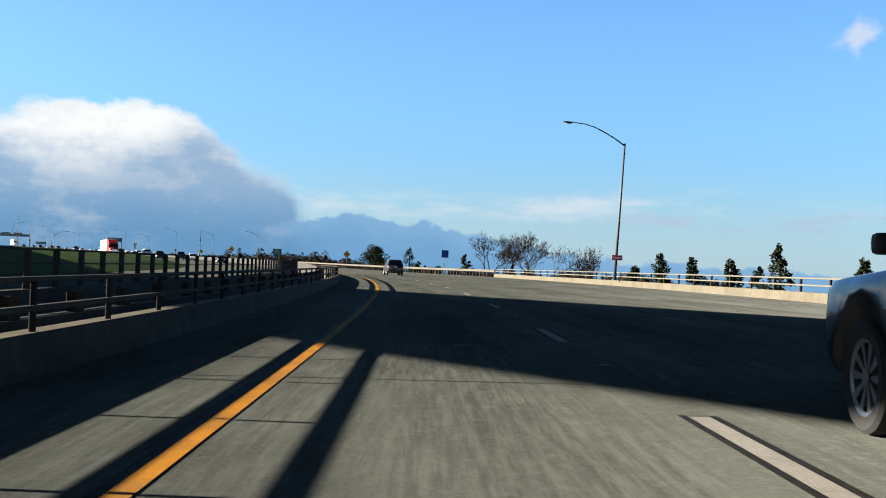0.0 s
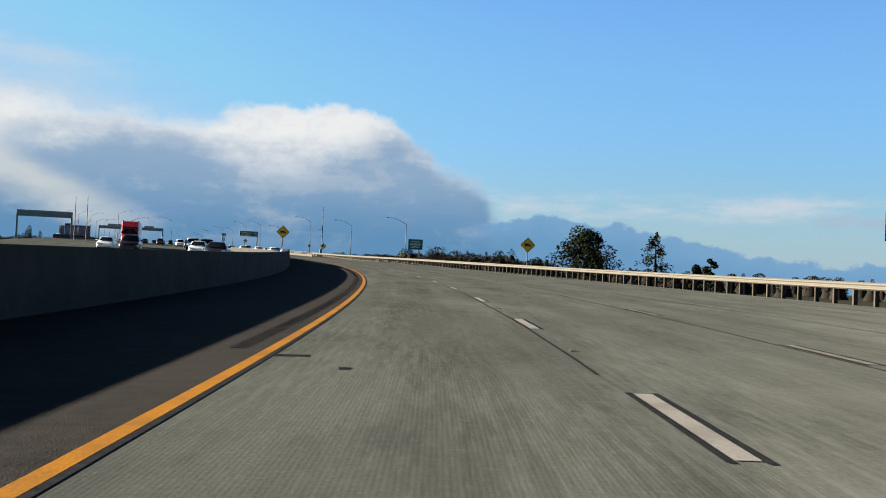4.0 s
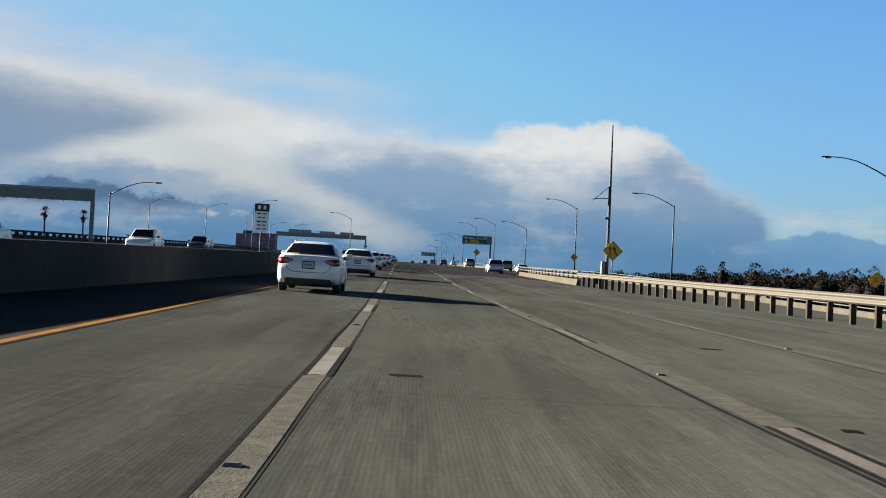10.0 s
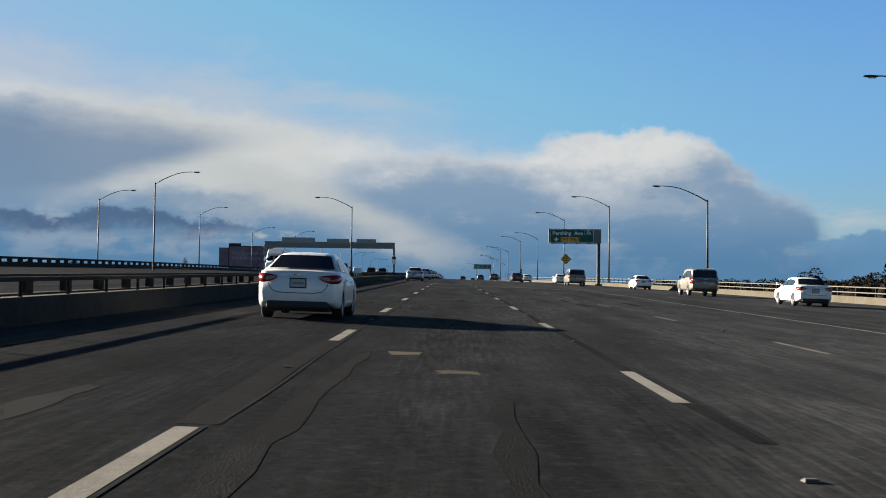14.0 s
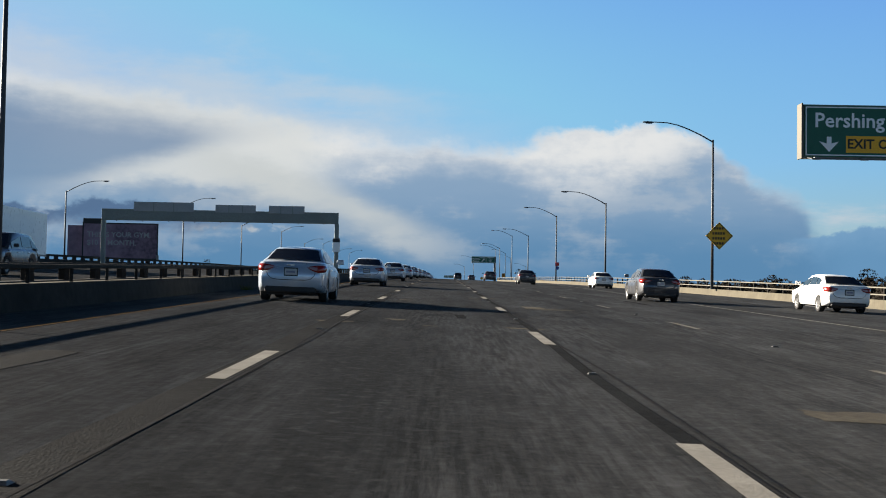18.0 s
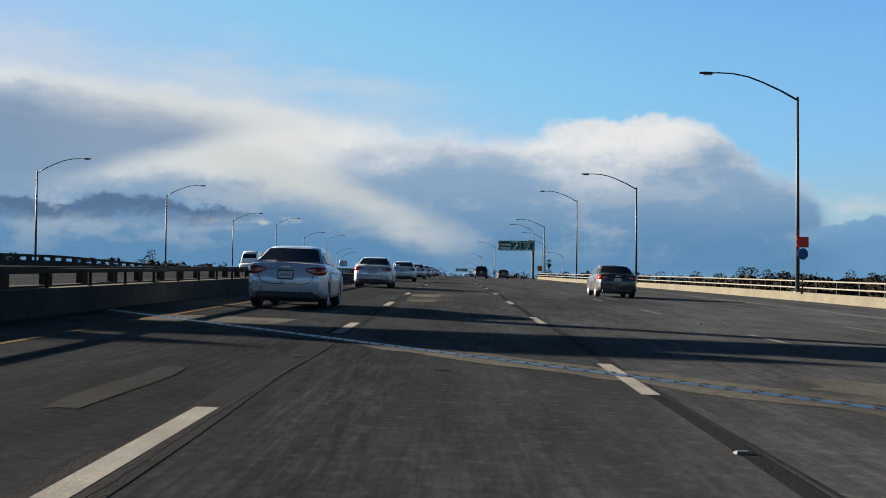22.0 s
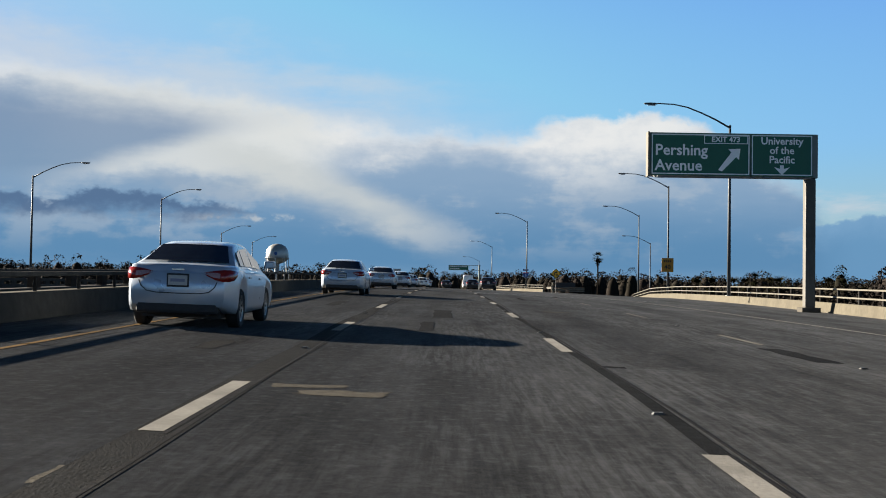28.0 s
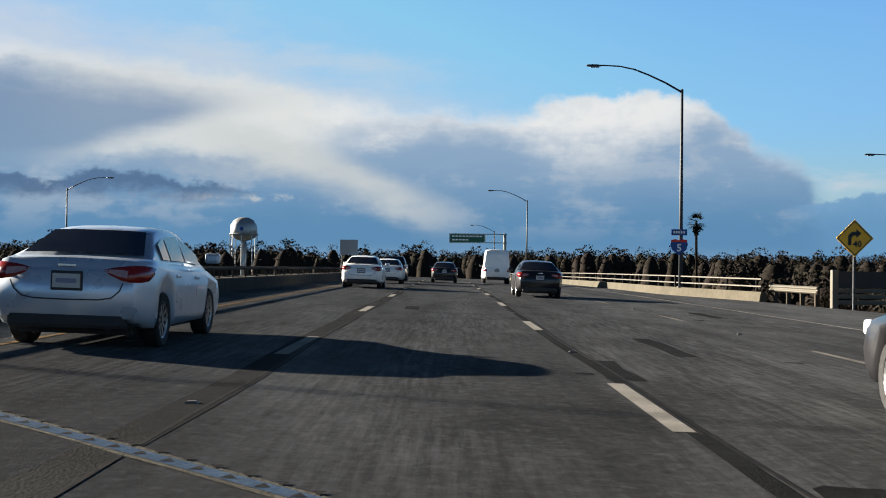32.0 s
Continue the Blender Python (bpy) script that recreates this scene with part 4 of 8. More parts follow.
def dash(n, offset=0.0):
    return float(np.interp(n, [-6, -1, 0, 5, 12, 17, 22, 26, 29, 34, 41, 45, 50, 55, 57, 60, 67, 72, 77, 104], [-58, 7.3, 18.8, 83.1, 176.2, 241.4, 308.4, 361, 400.5, 468.4, 557.8, 610.8, 676.1, 740.9, 766.4, 799.8, 890.7, 953.9, 1019.9, 1372]))


# ---------------------------------------------------------------- lane markings, joints and patches
def strip(y0, y1, lat, w, h=0.004, step=3.0):
    f = lat if callable(lat) else (lambda y: lat)
    return sheet(bmesh.new(), y0, y1, [lambda y: f(y) - w / 2, lambda y: f(y) + w / 2], h, step)


markings = tagged(new("lane_markings"), "worn white and yellow lane markings on the road", "road marking", kind="structure")
part("yellow_line", strip(-60, 425, YELLOW, 0.135, 0.006), YELLOW_PAINT, markings, "yellow inner edge line")
part("dark_edge", strip(126, 421, lambda y: YELLOW(y) + 0.1, 0.06, 0.005), SEAL, markings, "dark gap along the edge of the concrete")
part("yellow_line", strip(425, 1180, YELLOW, 0.10, 0.006), FADED_YELLOW, markings, "faded yellow inner edge line")
part("white_line", strip(-60, 421, EDGE_R, 0.12, 0.006), THIN_PAINT, markings, "worn white outer edge line")
part("white_line", strip(421, 1180, EDGE_R, 0.13, 0.006), WHITE_PAINT, markings, "white outer edge line")
def second_phase(n):
    return float(np.interp(n, [-6, 21, 26, 33, 40, 47, 54, 59, 67, 71, 76], [0.5, 0.65, 0.49, 0.45, 0.57, 0.44, 0.41, 0.62, 0.75, 0.73, 0.58]))


LANES = ((along([(-60, -0.2), (8, -0.2), (40, 0.0), (745, 0.0), (765, 0.09), (785, 0.0)]), lambda n: 0.0, -5, 90), (LANE_2, second_phase, -4, 90), (LANE_3, lambda n: 0.07, -4, 90), (lambda y: 11.0, lambda n: 0.5, 48, 67))
for k, (lat, phase, n0, n1) in enumerate(LANES):
    for n in range(n0, n1):
        y1 = dash(n + phase(n))
        if k == 3 and EDGE_R(y1) < 13:
            continue
        thin = k > 1 or (k == 1 and n < 26)
        part("lane_dash", strip(y1 - 3.4, y1, lat, (0.13 if k > 1 else 0.15) if thin else 0.17, 0.007, 1.7), THIN_PAINT if thin else WHITE_PAINT, markings)
        if y1 < 421 and k < 2:
            for e in (-0.12, 0.12):
                part("dark_outline", strip(y1 - 3.5, y1 + 0.1, lambda y: lat(y) + e, 0.06, 0.005, 1.8), SEAL, markings)
        elif k < 2:
            part("dark_outline", strip(y1 - 3.5, y1 + 0.05, lambda y: lat(y) + 0.105, 0.04, 0.005, 1.8), SEAL, markings)

# raised reflective markers between the dashes
bm = bmesh.new()
vs = [bm.verts.new(c) for c in ((-0.05, -0.05, 0), (0.05, -0.05, 0), (0.05, 0.05, 0), (-0.05, 0.05, 0), (-0.035, -0.02, 0.018), (0.035, -0.02, 0.018), (0.035, 0.02, 0.018), (-0.035, 0.02, 0.018))]
for f in ((0, 1, 5, 4), (1, 2, 6, 5), (2, 3, 7, 6), (3, 0, 4, 7), (4, 5, 6, 7)):
    bm.faces.new([vs[i] for i in f])
marker = part("reflector", bm, MARKER, markings, "small raised reflective marker")
marker.matrix_local = place(-58, 0, 0.004)
for lat, phase, n0, n1 in ((LANES[0][0], 0.37, -5, 80), (LANE_2, 0.9, 20, 80), (LANE_3, 0.4, 22, 80)):
    for n in range(n0, n1):
        q = dash(n + phase)
        twin("reflector", marker, markings, place(q, lat(q) + 0.04 * math.sin(n * 2.1), 0.004))

# sealed joints along the old concrete lanes
seams = tagged(new("lane_joints"), "dark sealed joints between concrete lanes", "road joint", kind="structure")
wave = lambda c, a, f: (lambda y: (c(y) if callable(c) else c) + a * math.sin(y * f) + a * 0.6 * math.sin(y * f * 2.7 + 1))
part("joint", strip(138, 421, wave(-0.14, 0.012, 0.35), 0.035, 0.0045, 1.0), SEAL, seams)
part("joint", strip(250, 372, wave(0.13, 0.012, 0.4), 0.010, 0.0045, 1.0), SEAL, seams)
part("joint", strip(138, 421, wave(lambda y: LANE_2(y) - 0.19, 0.02, 0.3), 0.05, 0.0045, 1.0), SEAL, seams)
part("joint", strip(138, 421, wave(lambda y: LANE_3(y) - 0.17, 0.02, 0.33), 0.04, 0.0045, 1.0), SEAL, seams)
part("filled_band", strip(250, 372, wave(0.0, 0.012, 0.3), 0.22, 0.003, 1.5), BAND, seams)
part("filled_band", strip(160, 421, wave(lambda y: LANE_2(y) + 0.02, 0.03, 0.25), 0.34, 0.003, 1.5), BAND, seams)
part("filled_band", strip(160, 421, wave(LANE_3, 0.03, 0.2), 0.30, 0.003, 1.5), BAND, seams)
part("joint", strip(-60, 126, wave(-3.80, 0.02, 0.5), 0.10, 0.004, 1.0), SEAL, seams)
part("joint", strip(455, 1180, wave(0.14, 0.03, 0.25), 0.035, 0.0045, 1.0), SEAL, seams)
part("joint", strip(455, 1180, wave(lambda y: LANE_2(y) + 0.16, 0.03, 0.22), 0.035, 0.0045, 1.0), SEAL, seams)
part("filled_band", strip(455, 1180, wave(0.0, 0.04, 0.2), 0.34, 0.003, 1.5), TAR_BAND, seams)
part("filled_band", strip(455, 1180, wave(lambda y: LANE_2(y) + 0.05, 0.04, 0.17), 0.15, 0.003, 1.5), TAR_BAND, seams)
# rumble grooves in the left shoulder
bm = bmesh.new()
y = 140.0
while y < 330:
    a, b = P(y, -4.30, 0.004), P(y, -4.06, 0.004)
    d = Vector((0, 0.085, 0))
    bm.faces.new([bm.verts.new(v) for v in (a - d, b - d, b + d, a + d)])
    y += 0.31
part("rumble_grooves", bm, SEAL, seams, "row of milled rumble grooves")["kind"] = "stuff"
# transverse slab joints of the concrete and cracks in the asphalt
cross = tagged(new("cross_joints"), "thin transverse joints and cracks across the lanes", "road joint", kind="structure")
rnd = random.Random(5)


def cross_line(y, lat0, lat1, skew, w, mat, name, wob=0.05, h=0.0048):
    bm = bmesh.new()
    n = max(2, int((lat1 - lat0) / 0.6))
    row = []
    for i in range(n + 1):
        a = lat0 + (lat1 - lat0) * i / n
        q = y + skew * (a - lat0) + rnd.uniform(-wob, wob)
        row.append((bm.verts.new(P(q - w / 2, a, h)), bm.verts.new(P(q + w / 2, a, h))))
    for p, q in zip(row, row[1:]):
        bm.faces.new((p[0], q[0], q[1], p[1]))
    return part(name, bm, mat, cross)


for i in range(22):
    y = -20 + i * 7.1 + rnd.uniform(-1, 1)
    cross_line(y, -5.6, 12.0, 0.02, 0.03, SEAL, "slab_joint")
for i in range(58):
    y = 150 + i * 5.0 + rnd.uniform(-0.8, 0.8)
    cross_line(y, -3.6, 12.0, 0.03, 0.012, SEAL, "slab_joint", 0.01)
for i in range(26):
    y = 460 + i * 22 + rnd.uniform(-6, 6)
    lat = rnd.choice((-3.4, 0.3, 3.9, 7.5))
    cross_line(y, lat, lat + rnd.uniform(1.5, 3.2), rnd.uniform(-0.2, 0.2), 0.03, SEAL, "crack", 0.08)

# steel expansion joints of the bridges
joints = tagged(new("expansion_joints"), "steel toothed expansion joints across the bridge deck", "road joint", kind="structure")


def expansion(y, lat_ref, slope, w, wide, steel=True, lat0=-5.0, lat1=13.0):
    """A joint that crosses the road at a skew; pale mortar on both sides of the steel."""
    def band(off, half, mat, name, h):
        bm = bmesh.new()
        row = [(bm.verts.new(P(y + slope * (a - lat_ref) + off - half, a, h)), bm.verts.new(P(y + slope * (a - lat_ref) + off + half, a, h))) for a in stations(lat0, lat1, 1.0)]
        for p, q in zip(row, row[1:]):
            bm.faces.new((p[0], q[0], q[1], p[1]))
        return part(name, bm, mat, joints)
    for s in (-1, 1):
        bm = bmesh.new()
        row = []
        for a in stations(lat0, lat1, 0.35):
            far = wide * rnd.uniform(0.9, 2.0)
            q = y + slope * (a - lat_ref)
            row.append((bm.verts.new(P(q + s * w * 0.8, a, 0.005)), bm.verts.new(P(q + s * (w + far), a, 0.005))))
        for p, q in zip(row, row[1:]):
            bm.faces.new((p[0], q[0], q[1], p[1]) if s > 0 else (p[1], q[1], q[0], p[0]))
        part("mortar", bm, MORTAR, joints, "worn mortar strip with a torn edge")
    band(0, w, JOINT_STEEL if steel else SEAL, "steel_strip", 0.008)
    if steel:
        bm = bmesh.new()
        a = lat0
        while a < lat1:
            q = y + slope * (a - lat_ref)
            bm.faces.new([bm.verts.new(P(q + dy, a + da, 0.010)) for da, dy in ((0, -w * 0.9), (0.085, -w * 0.9), (0.04, w * 0.25))])
            bm.faces.new([bm.verts.new(P(q + dy, a + da, 0.010)) for da, dy in ((0.085, w * 0.9), (0.165, w * 0.9), (0.125, -w * 0.25))][::-1])
            a += 0.20
        part("teeth", bm, SEAL, joints, "dark steel teeth")["kind"] = "stuff"


expansion(57, 0, 0.6, 0.03, 0.16, steel=False)
expansion(64.3, 0, 0.1, 0.02, 0.05, steel=False)
expansion(421.5, 0, -1.3, 0.05, 0.3, steel=False)
expansion(552.2, 0, -1.33, 0.18, 0.5)
expansion(710.4, 0, -1.24, 0.18, 0.42)
expansion(802.6, 0, -1.40, 0.15, 0.06)
expansion(960.7, 0, -1.40, 0.19, 0.08)
expansion(1009.5, 0, -1.02, 0.09, 0.05)

# pale repair patches with torn edges
patches = tagged(new("road_patches"), "pale concrete repair patches in the asphalt", "road patch", kind="structure")


def patch(y, lat, ly, lw, mat=None, ragged=0.08):
    bm = bmesh.new()
    ragged = min(ragged, 0.13 * min(ly, lw))
    pts = []
    for cx, cy, ex, ey in ((-1, -1, 1, -1), (1, -1, 1, 1), (1, 1, -1, 1), (-1, 1, -1, -1)):
        for k in range(4):
            f = k / 4
            pts.append((lat + (cx + (ex - cx) * f) * lw / 2 + rnd.uniform(-ragged, ragged), y + (cy + (ey - cy) * f) * ly / 2 + rnd.uniform(-ragged, ragged) * 1.5))
    bm.faces.new([bm.verts.new(P(b, a, 0.0042)) for a, b in pts])
    part("patch", bm, mat or PATCH, patches)


def torn_patch(corners, mat=None, ragged=0.03):
    """A repair with its own outline: corners as (station, lateral)."""
    bm = bmesh.new()
    pts = []
    for (y0, a0), (y1, a1) in zip(corners, corners[1:] + corners[:1]):
        for k in range(4):
            f = k / 4
            pts.append(P(y0 + (y1 - y0) * f + rnd.uniform(-ragged, ragged) * 2, a0 + (a1 - a0) * f + rnd.uniform(-ragged, ragged), 0.0028))
    bm.faces.new([bm.verts.new(p) for p in pts])
    bmesh.ops.recalc_face_normals(bm, faces=bm.faces[:])
    if bm.faces[:][0].normal.z < 0:
        bmesh.ops.reverse_faces(bm, faces=bm.faces[:])
    part("patch", bm, mat or PATCH, patches)


# the torn repairs in the second lane
for corners in ([(731.9, 0.39), (731.9, 1.50), (731.2, 1.51), (731.0, 1.25), (730.2, 1.24), (729.0, 1.2), (729.0, 0.36)], [(733.6, 0.20), (733.7, 1.26), (732.8, 1.27), (732.8, 0.23)], [(734.7, 0.64), (734.7, 1.65), (734.5, 1.66), (734.4, 0.66)],
                [(736.8, 0.08), (738.8, 0.33), (739.6, 1.63), (738.5, 1.57), (738.3, 1.32), (735.0, 1.20), (735.0, 0.57)], [(742.0, 0.76), (742.0, 1.11), (741.5, 1.13), (741.5, 0.79)], [(736.0, 1.43), (736.0, 1.82), (735.7, 1.82), (735.6, 1.46)],
                [(737.6, 2.58), (737.5, 3.26), (737.2, 3.23), (737.2, 2.55)], [(733.6, 1.31), (733.7, 1.75), (733.3, 1.81), (733.2, 1.37)], [(592.3, -0.35), (592.4, 0.35), (592.0, 0.34), (591.8, -0.25)], [(591.9, 1.60), (591.9, 1.84), (591.7, 1.84), (591.6, 1.58)],
                [(592.4, 3.10), (592.3, 3.83), (592.0, 3.75), (592.0, 3.10)], [(594.0, 0.80), (594.0, 1.22), (593.5, 1.23), (593.4, 1.03)], [(800.2, 3.68), (800.1, 4.27), (799.0, 3.93), (799.1, 3.55)], [(794.7, 0.33), (794.7, 0.99), (794.4, 1.01), (794.3, 0.40)],
                [(885.9, -0.12), (885.9, 0.10), (885.5, 0.11), (885.4, -0.14)], [(890.7, 0.29), (890.7, 0.99), (890.5, 0.98), (890.3, 0.34)], [(643.0, 0.88), (642.9, 1.23), (642.4, 1.21), (642.5, 0.93)], [(651.4, 3.42), (651.4, 3.76), (650.5, 3.67), (650.5, 3.38)],
                [(950.4, 2.25), (950.4, 2.70), (950.1, 2.68), (950.0, 2.26)], [(463.1, 0.97), (463.1, 1.40), (462.6, 1.41), (462.4, 1.01)]):
    torn_patch(corners)
# dark tar smears in the wheel tracks where the bridge begins
for corners in ([(457.2, 2.19), (457.2, 2.39), (453.0, 2.33), (449.0, 2.4), (449.0, 2.1), (453.0, 2.10)], [(455.8, -1.66), (457.5, -1.47), (457.1, -1.26), (454.9, -1.33)], [(450.0, 0.45), (453.9, 0.5), (459.5, 0.52), (463.0, 0.6), (463.0, 0.72), (457.7, 0.75), (454.1, 0.69), (450.0, 0.75)], [(543.0, -1.9), (547.5, -1.6), (547.5, -0.6), (543.0, -0.9)]):
    torn_patch(corners, TAR_BAND, 0.06)
for y, lat, ly, lw in ((607.9, 0.85, 0.8, 0.5), (613, 3.1, 0.8, 0.4), (614.5, 3.7, 0.9, 0.5), (605, 4.6, 2.0, 0.6), (604, 5.0, 0.6, 1.2), (672, 1.2, 0.6, 0.7), (684, 1.5, 0.6, 0.5), (430, 1.2, 0.5, 1.2), (434, 0.2, 0.7, 0.5),
                       (425.5, 1.7, 0.35, 0.9), (460, 1.9, 0.5, 0.5), (799, 4.6, 1.6, 0.5), (793, 1.0, 0.4, 1.0), (957, 1.2, 0.5, 0.7), (890, 1.0, 0.4, 0.8), (676, 3.9, 0.6, 0.5),
                       (748, -0.8, 1.0, 0.5), (760, 5.2, 0.7, 0.9), (775, 2.2, 0.5, 0.7), (828, 1.0, 0.5, 0.9), (858, 4.9, 0.5, 0.7), (915, 5.2, 0.5, 0.9), (935, 1.3, 0.5, 0.8), (975, 2.0, 0.4, 0.7), (990, 4.6, 0.6, 0.6), (640, 5.0, 0.5, 0.8), (655, 1.9, 0.6, 0.6), (580, 5.2, 0.6, 0.8), (510, 2.2, 0.5, 0.8), (520, 4.8, 0.6, 0.6)):
    patch(y, lat, ly, lw)
for y, lat, ly, lw in ((550, -1.5, 1.2, 1.6), (545, -3.2, 1.0, 1.5), (714, -2.5, 3.0, 2.4), (711.5, -1.2, 1.6, 1.4), (705, 6.5, 2.5, 2.0)):
    patch(y, lat, ly, lw, MORTAR, 0.25)
for i in range(40):
    patch(rnd.uniform(455, 1100), rnd.uniform(-3, 12), rnd.uniform(1.5, 6), rnd.uniform(0.2, 0.5), TAR_BAND, 0.05)
for i in range(14):
    patch(rnd.uniform(-30, 130), rnd.uniform(-3, 12), rnd.uniform(0.3, 0.9), rnd.uniform(0.2, 0.5), BAND, 0.05)
for i in range(110):
    y = rnd.uniform(-20, 1090)
    patch(y, rnd.choice((-1.8, 1.8, 5.5, 9.1)) + rnd.uniform(-1.7, 1.7), rnd.uniform(0.10, 0.28), rnd.uniform(0.12, 0.4), TAR_BAND, 0.03)
# the painted diamonds of the carpool lane and a loop detector
for y, lat in ((244.6, -1.75), (386.1, -1.47), (700, -1.75)):
    bm = bmesh.new()
    for (a0, b0), (a1, b1) in (((0, -1.15), (0.36, 0)), ((0.36, 0), (0, 1.15)), ((0, 1.15), (-0.36, 0)), ((-0.36, 0), (0, -1.15))):
        bm.faces.new([bm.verts.new(P(y + b, lat + a, 0.006)) for a, b in ((a0, b0), (a1, b1), (a1 * 0.72, b1 * 0.82), (a0 * 0.72, b0 * 0.82))])
    part("diamond_mark", bm, THIN_PAINT, markings, "worn white carpool diamond")


# ---------------------------------------------------------------- writing
def text(string, size, mat, parent, m, name="lettering", align="LEFT", label="", bold=0.0):
    cu = bpy.data.curves.new(name, "FONT")
    cu.body, cu.size, cu.align_x, cu.align_y, cu.offset, cu.extrude, cu.resolution_u = string, size, align, "CENTER", bold, 0.002, 2
    tmp = bpy.data.objects.new(name, cu)
    me = bpy.data.meshes.new_from_object(tmp)
    bpy.data.objects.remove(tmp)
    bpy.data.curves.remove(cu)
    me.name = name
    me.materials.clear()
    me.materials.append(mat)
    ob = new(name, me)
    ob.parent = parent
    ob.matrix_local = m @ Matrix.Rotation(radians(90), 4, "X")
    if label:
        ob["label"] = label
    return ob


def panel(x0, x1, z0, z1, mat, parent, name, y=0.0, thick=0.03, label="", bevel=0.0):
    bm = bmesh.new()
    box(bm, (x0, y - thick, z0), (x1, y, z1), bevel=bevel)
    return part(name, bm, mat, parent, label)


def frame_strip(x0, x1, z0, z1, w, mat, parent, y, name="border"):
    bm = bmesh.new()
    for a, b, c, d in ((x0, x1, z1 - w, z1), (x0, x1, z0, z0 + w), (x0, x0 + w, z0 + w, z1 - w), (x1 - w, x1, z0 + w, z1 - w)):
        box(bm, (a, y - 0.004, c), (b, y, d))
    return part(name, bm, mat, parent)


def flat(pts, y, mat, parent, name, label="", thick=0.004):
    """A flat figure in the plane of a sign, from (x, z) corners."""
    bm = bmesh.new()
    a = [bm.verts.new((x, y, z)) for x, z in pts]
    b = [bm.verts.new((x, y - thick, z)) for x, z in pts]
    bm.faces.new(b)
    bm.faces.new(a[::-1])
    for i in range(len(pts)):
        j = (i + 1) % len(pts)
        bm.faces.new((a[i], a[j], b[j], b[i]))
    bmesh.ops.recalc_face_normals(bm, faces=bm.faces[:])
    return part(name, bm, mat, parent, label)


# ---------------------------------------------------------------- street lamps
def street_lamp(y, lat, elbow, foot, side=-1, arm=4.9, rise=1.35, label="tall grey steel street lamp with a curved arm", group="lamps along the freeway", lean=0.0):
    """side: -1 where the arm reaches left over the road, +1 to the right. foot: height of its base above the road."""
    lamp = empty("street_lamp", place(y, lat, foot) @ Matrix.Rotation(radians(lean), 4, "Y"), label, "street lamp", group)
    tall = elbow - foot
    bm = bmesh.new()
    box(bm, (-0.17, -0.17, 0), (0.17, 0.17, 0.04), bevel=0.01)
    part("base_plate", bm, GALV, lamp)
    part("pole", tube(bmesh.new(), [(0, 0, 0.02), (0, 0, tall * 0.5), (0, 0, tall + 0.12)], [0.115, 0.095, 0.075], 10), POLE_STEEL, lamp, smooth=True)
    s = side
    curve = [(0, 0, tall - 0.05), (s * arm * 0.18, 0, tall + rise * 0.33), (s * arm * 0.36, 0, tall + rise * 0.63), (s * arm * 0.52, 0, tall + rise * 0.85), (s * arm * 0.68, 0, tall + rise * 0.97), (s * arm * 0.85, 0, tall + rise * 1.0), (s * arm * 0.92, 0, tall + rise)]
    part("arm", tube(bmesh.new(), curve, [0.06, 0.052, 0.047, 0.043, 0.04, 0.037, 0.035], 7), POLE_STEEL, lamp, smooth=True)
    bm = bmesh.new()
    x0, x1, zc = s * arm * 0.88, s * arm * 1.05, tall + rise
    rings = []
    for f, w, hgt in ((0.0, 0.05, 0.05), (0.2, 0.11, 0.085), (0.55, 0.15, 0.10), (0.9, 0.12, 0.075), (1.0, 0.04, 0.03)):
        x = x0 + (x1 - x0) * f
        rings.append([bm.verts.new((x, w * math.cos(q), zc + hgt * math.sin(q) * (0.6 if math.sin(q) > 0 else 0.9))) for q in [2 * math.pi * k / 8 for k in range(8)]])
    for a, b in zip(rings, rings[1:]):
        for k in range(8):
            bm.faces.new((a[k], a[(k + 1) % 8], b[(k + 1) % 8], b[k]))
    bm.faces.new(rings[0]), bm.faces.new(rings[-1])
    bmesh.ops.recalc_face_normals(bm, faces=bm.faces[:])
    head = part("lamp_head", bm, POLE_STEEL, lamp, "grey cobra-head luminaire", smooth=True)
    bm = bmesh.new()
    box(bm, (min(x0, x1) + 0.25, -0.09, zc - 0.12), (max(x0, x1) - 0.12, 0.09, zc - 0.085), bevel=0.02)
    part("lens", bm, LIGHT_CLEAR, head)
    return lamp


street_lamp(80.9, 14.9, 10.7, 0.45, -1, arm=4.65, label="tall grey steel street lamp that leans a little", lean=2.8)
for y, lat, e in ((508.5, 28.3, 10.9), (556.2, 25.2, 8.5), (606.3, 22.75, 10.7), (656.7, 21.5, 11.2), (705.1, 20.4, 9.4), (754.8, 19.5, 10.45), (803.3, 18.55, 9.1), (854.5, 18.3, 11.0), (906.5, 17.8, 9.4), (950.0, 18.6, 10.5), (1000, 24.3, 11.2), (1046, 28.7, 11.2)):
    street_lamp(y, lat, e, 0.45 if y < 990 else -0.3, -1)
street_lamp(404.7, 35.8, 9.3, -0.9, -1)
street_lamp(458.7, 32.6, 9.45, -0.2, -1)
street_lamp(1091, 38.0, 9.4, -4.0, -1, label="tall grey steel street lamp beside the exit ramp")
street_lamp(1066, 14.35, 10.9, 0.45, -1)
street_lamp(1157, 12.3, 10.4, 0.45, -1)
street_lamp(1250, 12.0, 10.0, 0.45, -1)
street_lamp(608.1, -12.1, 9.46, 0.0, -1, label="grey steel street lamp with its arm over the opposing lanes")
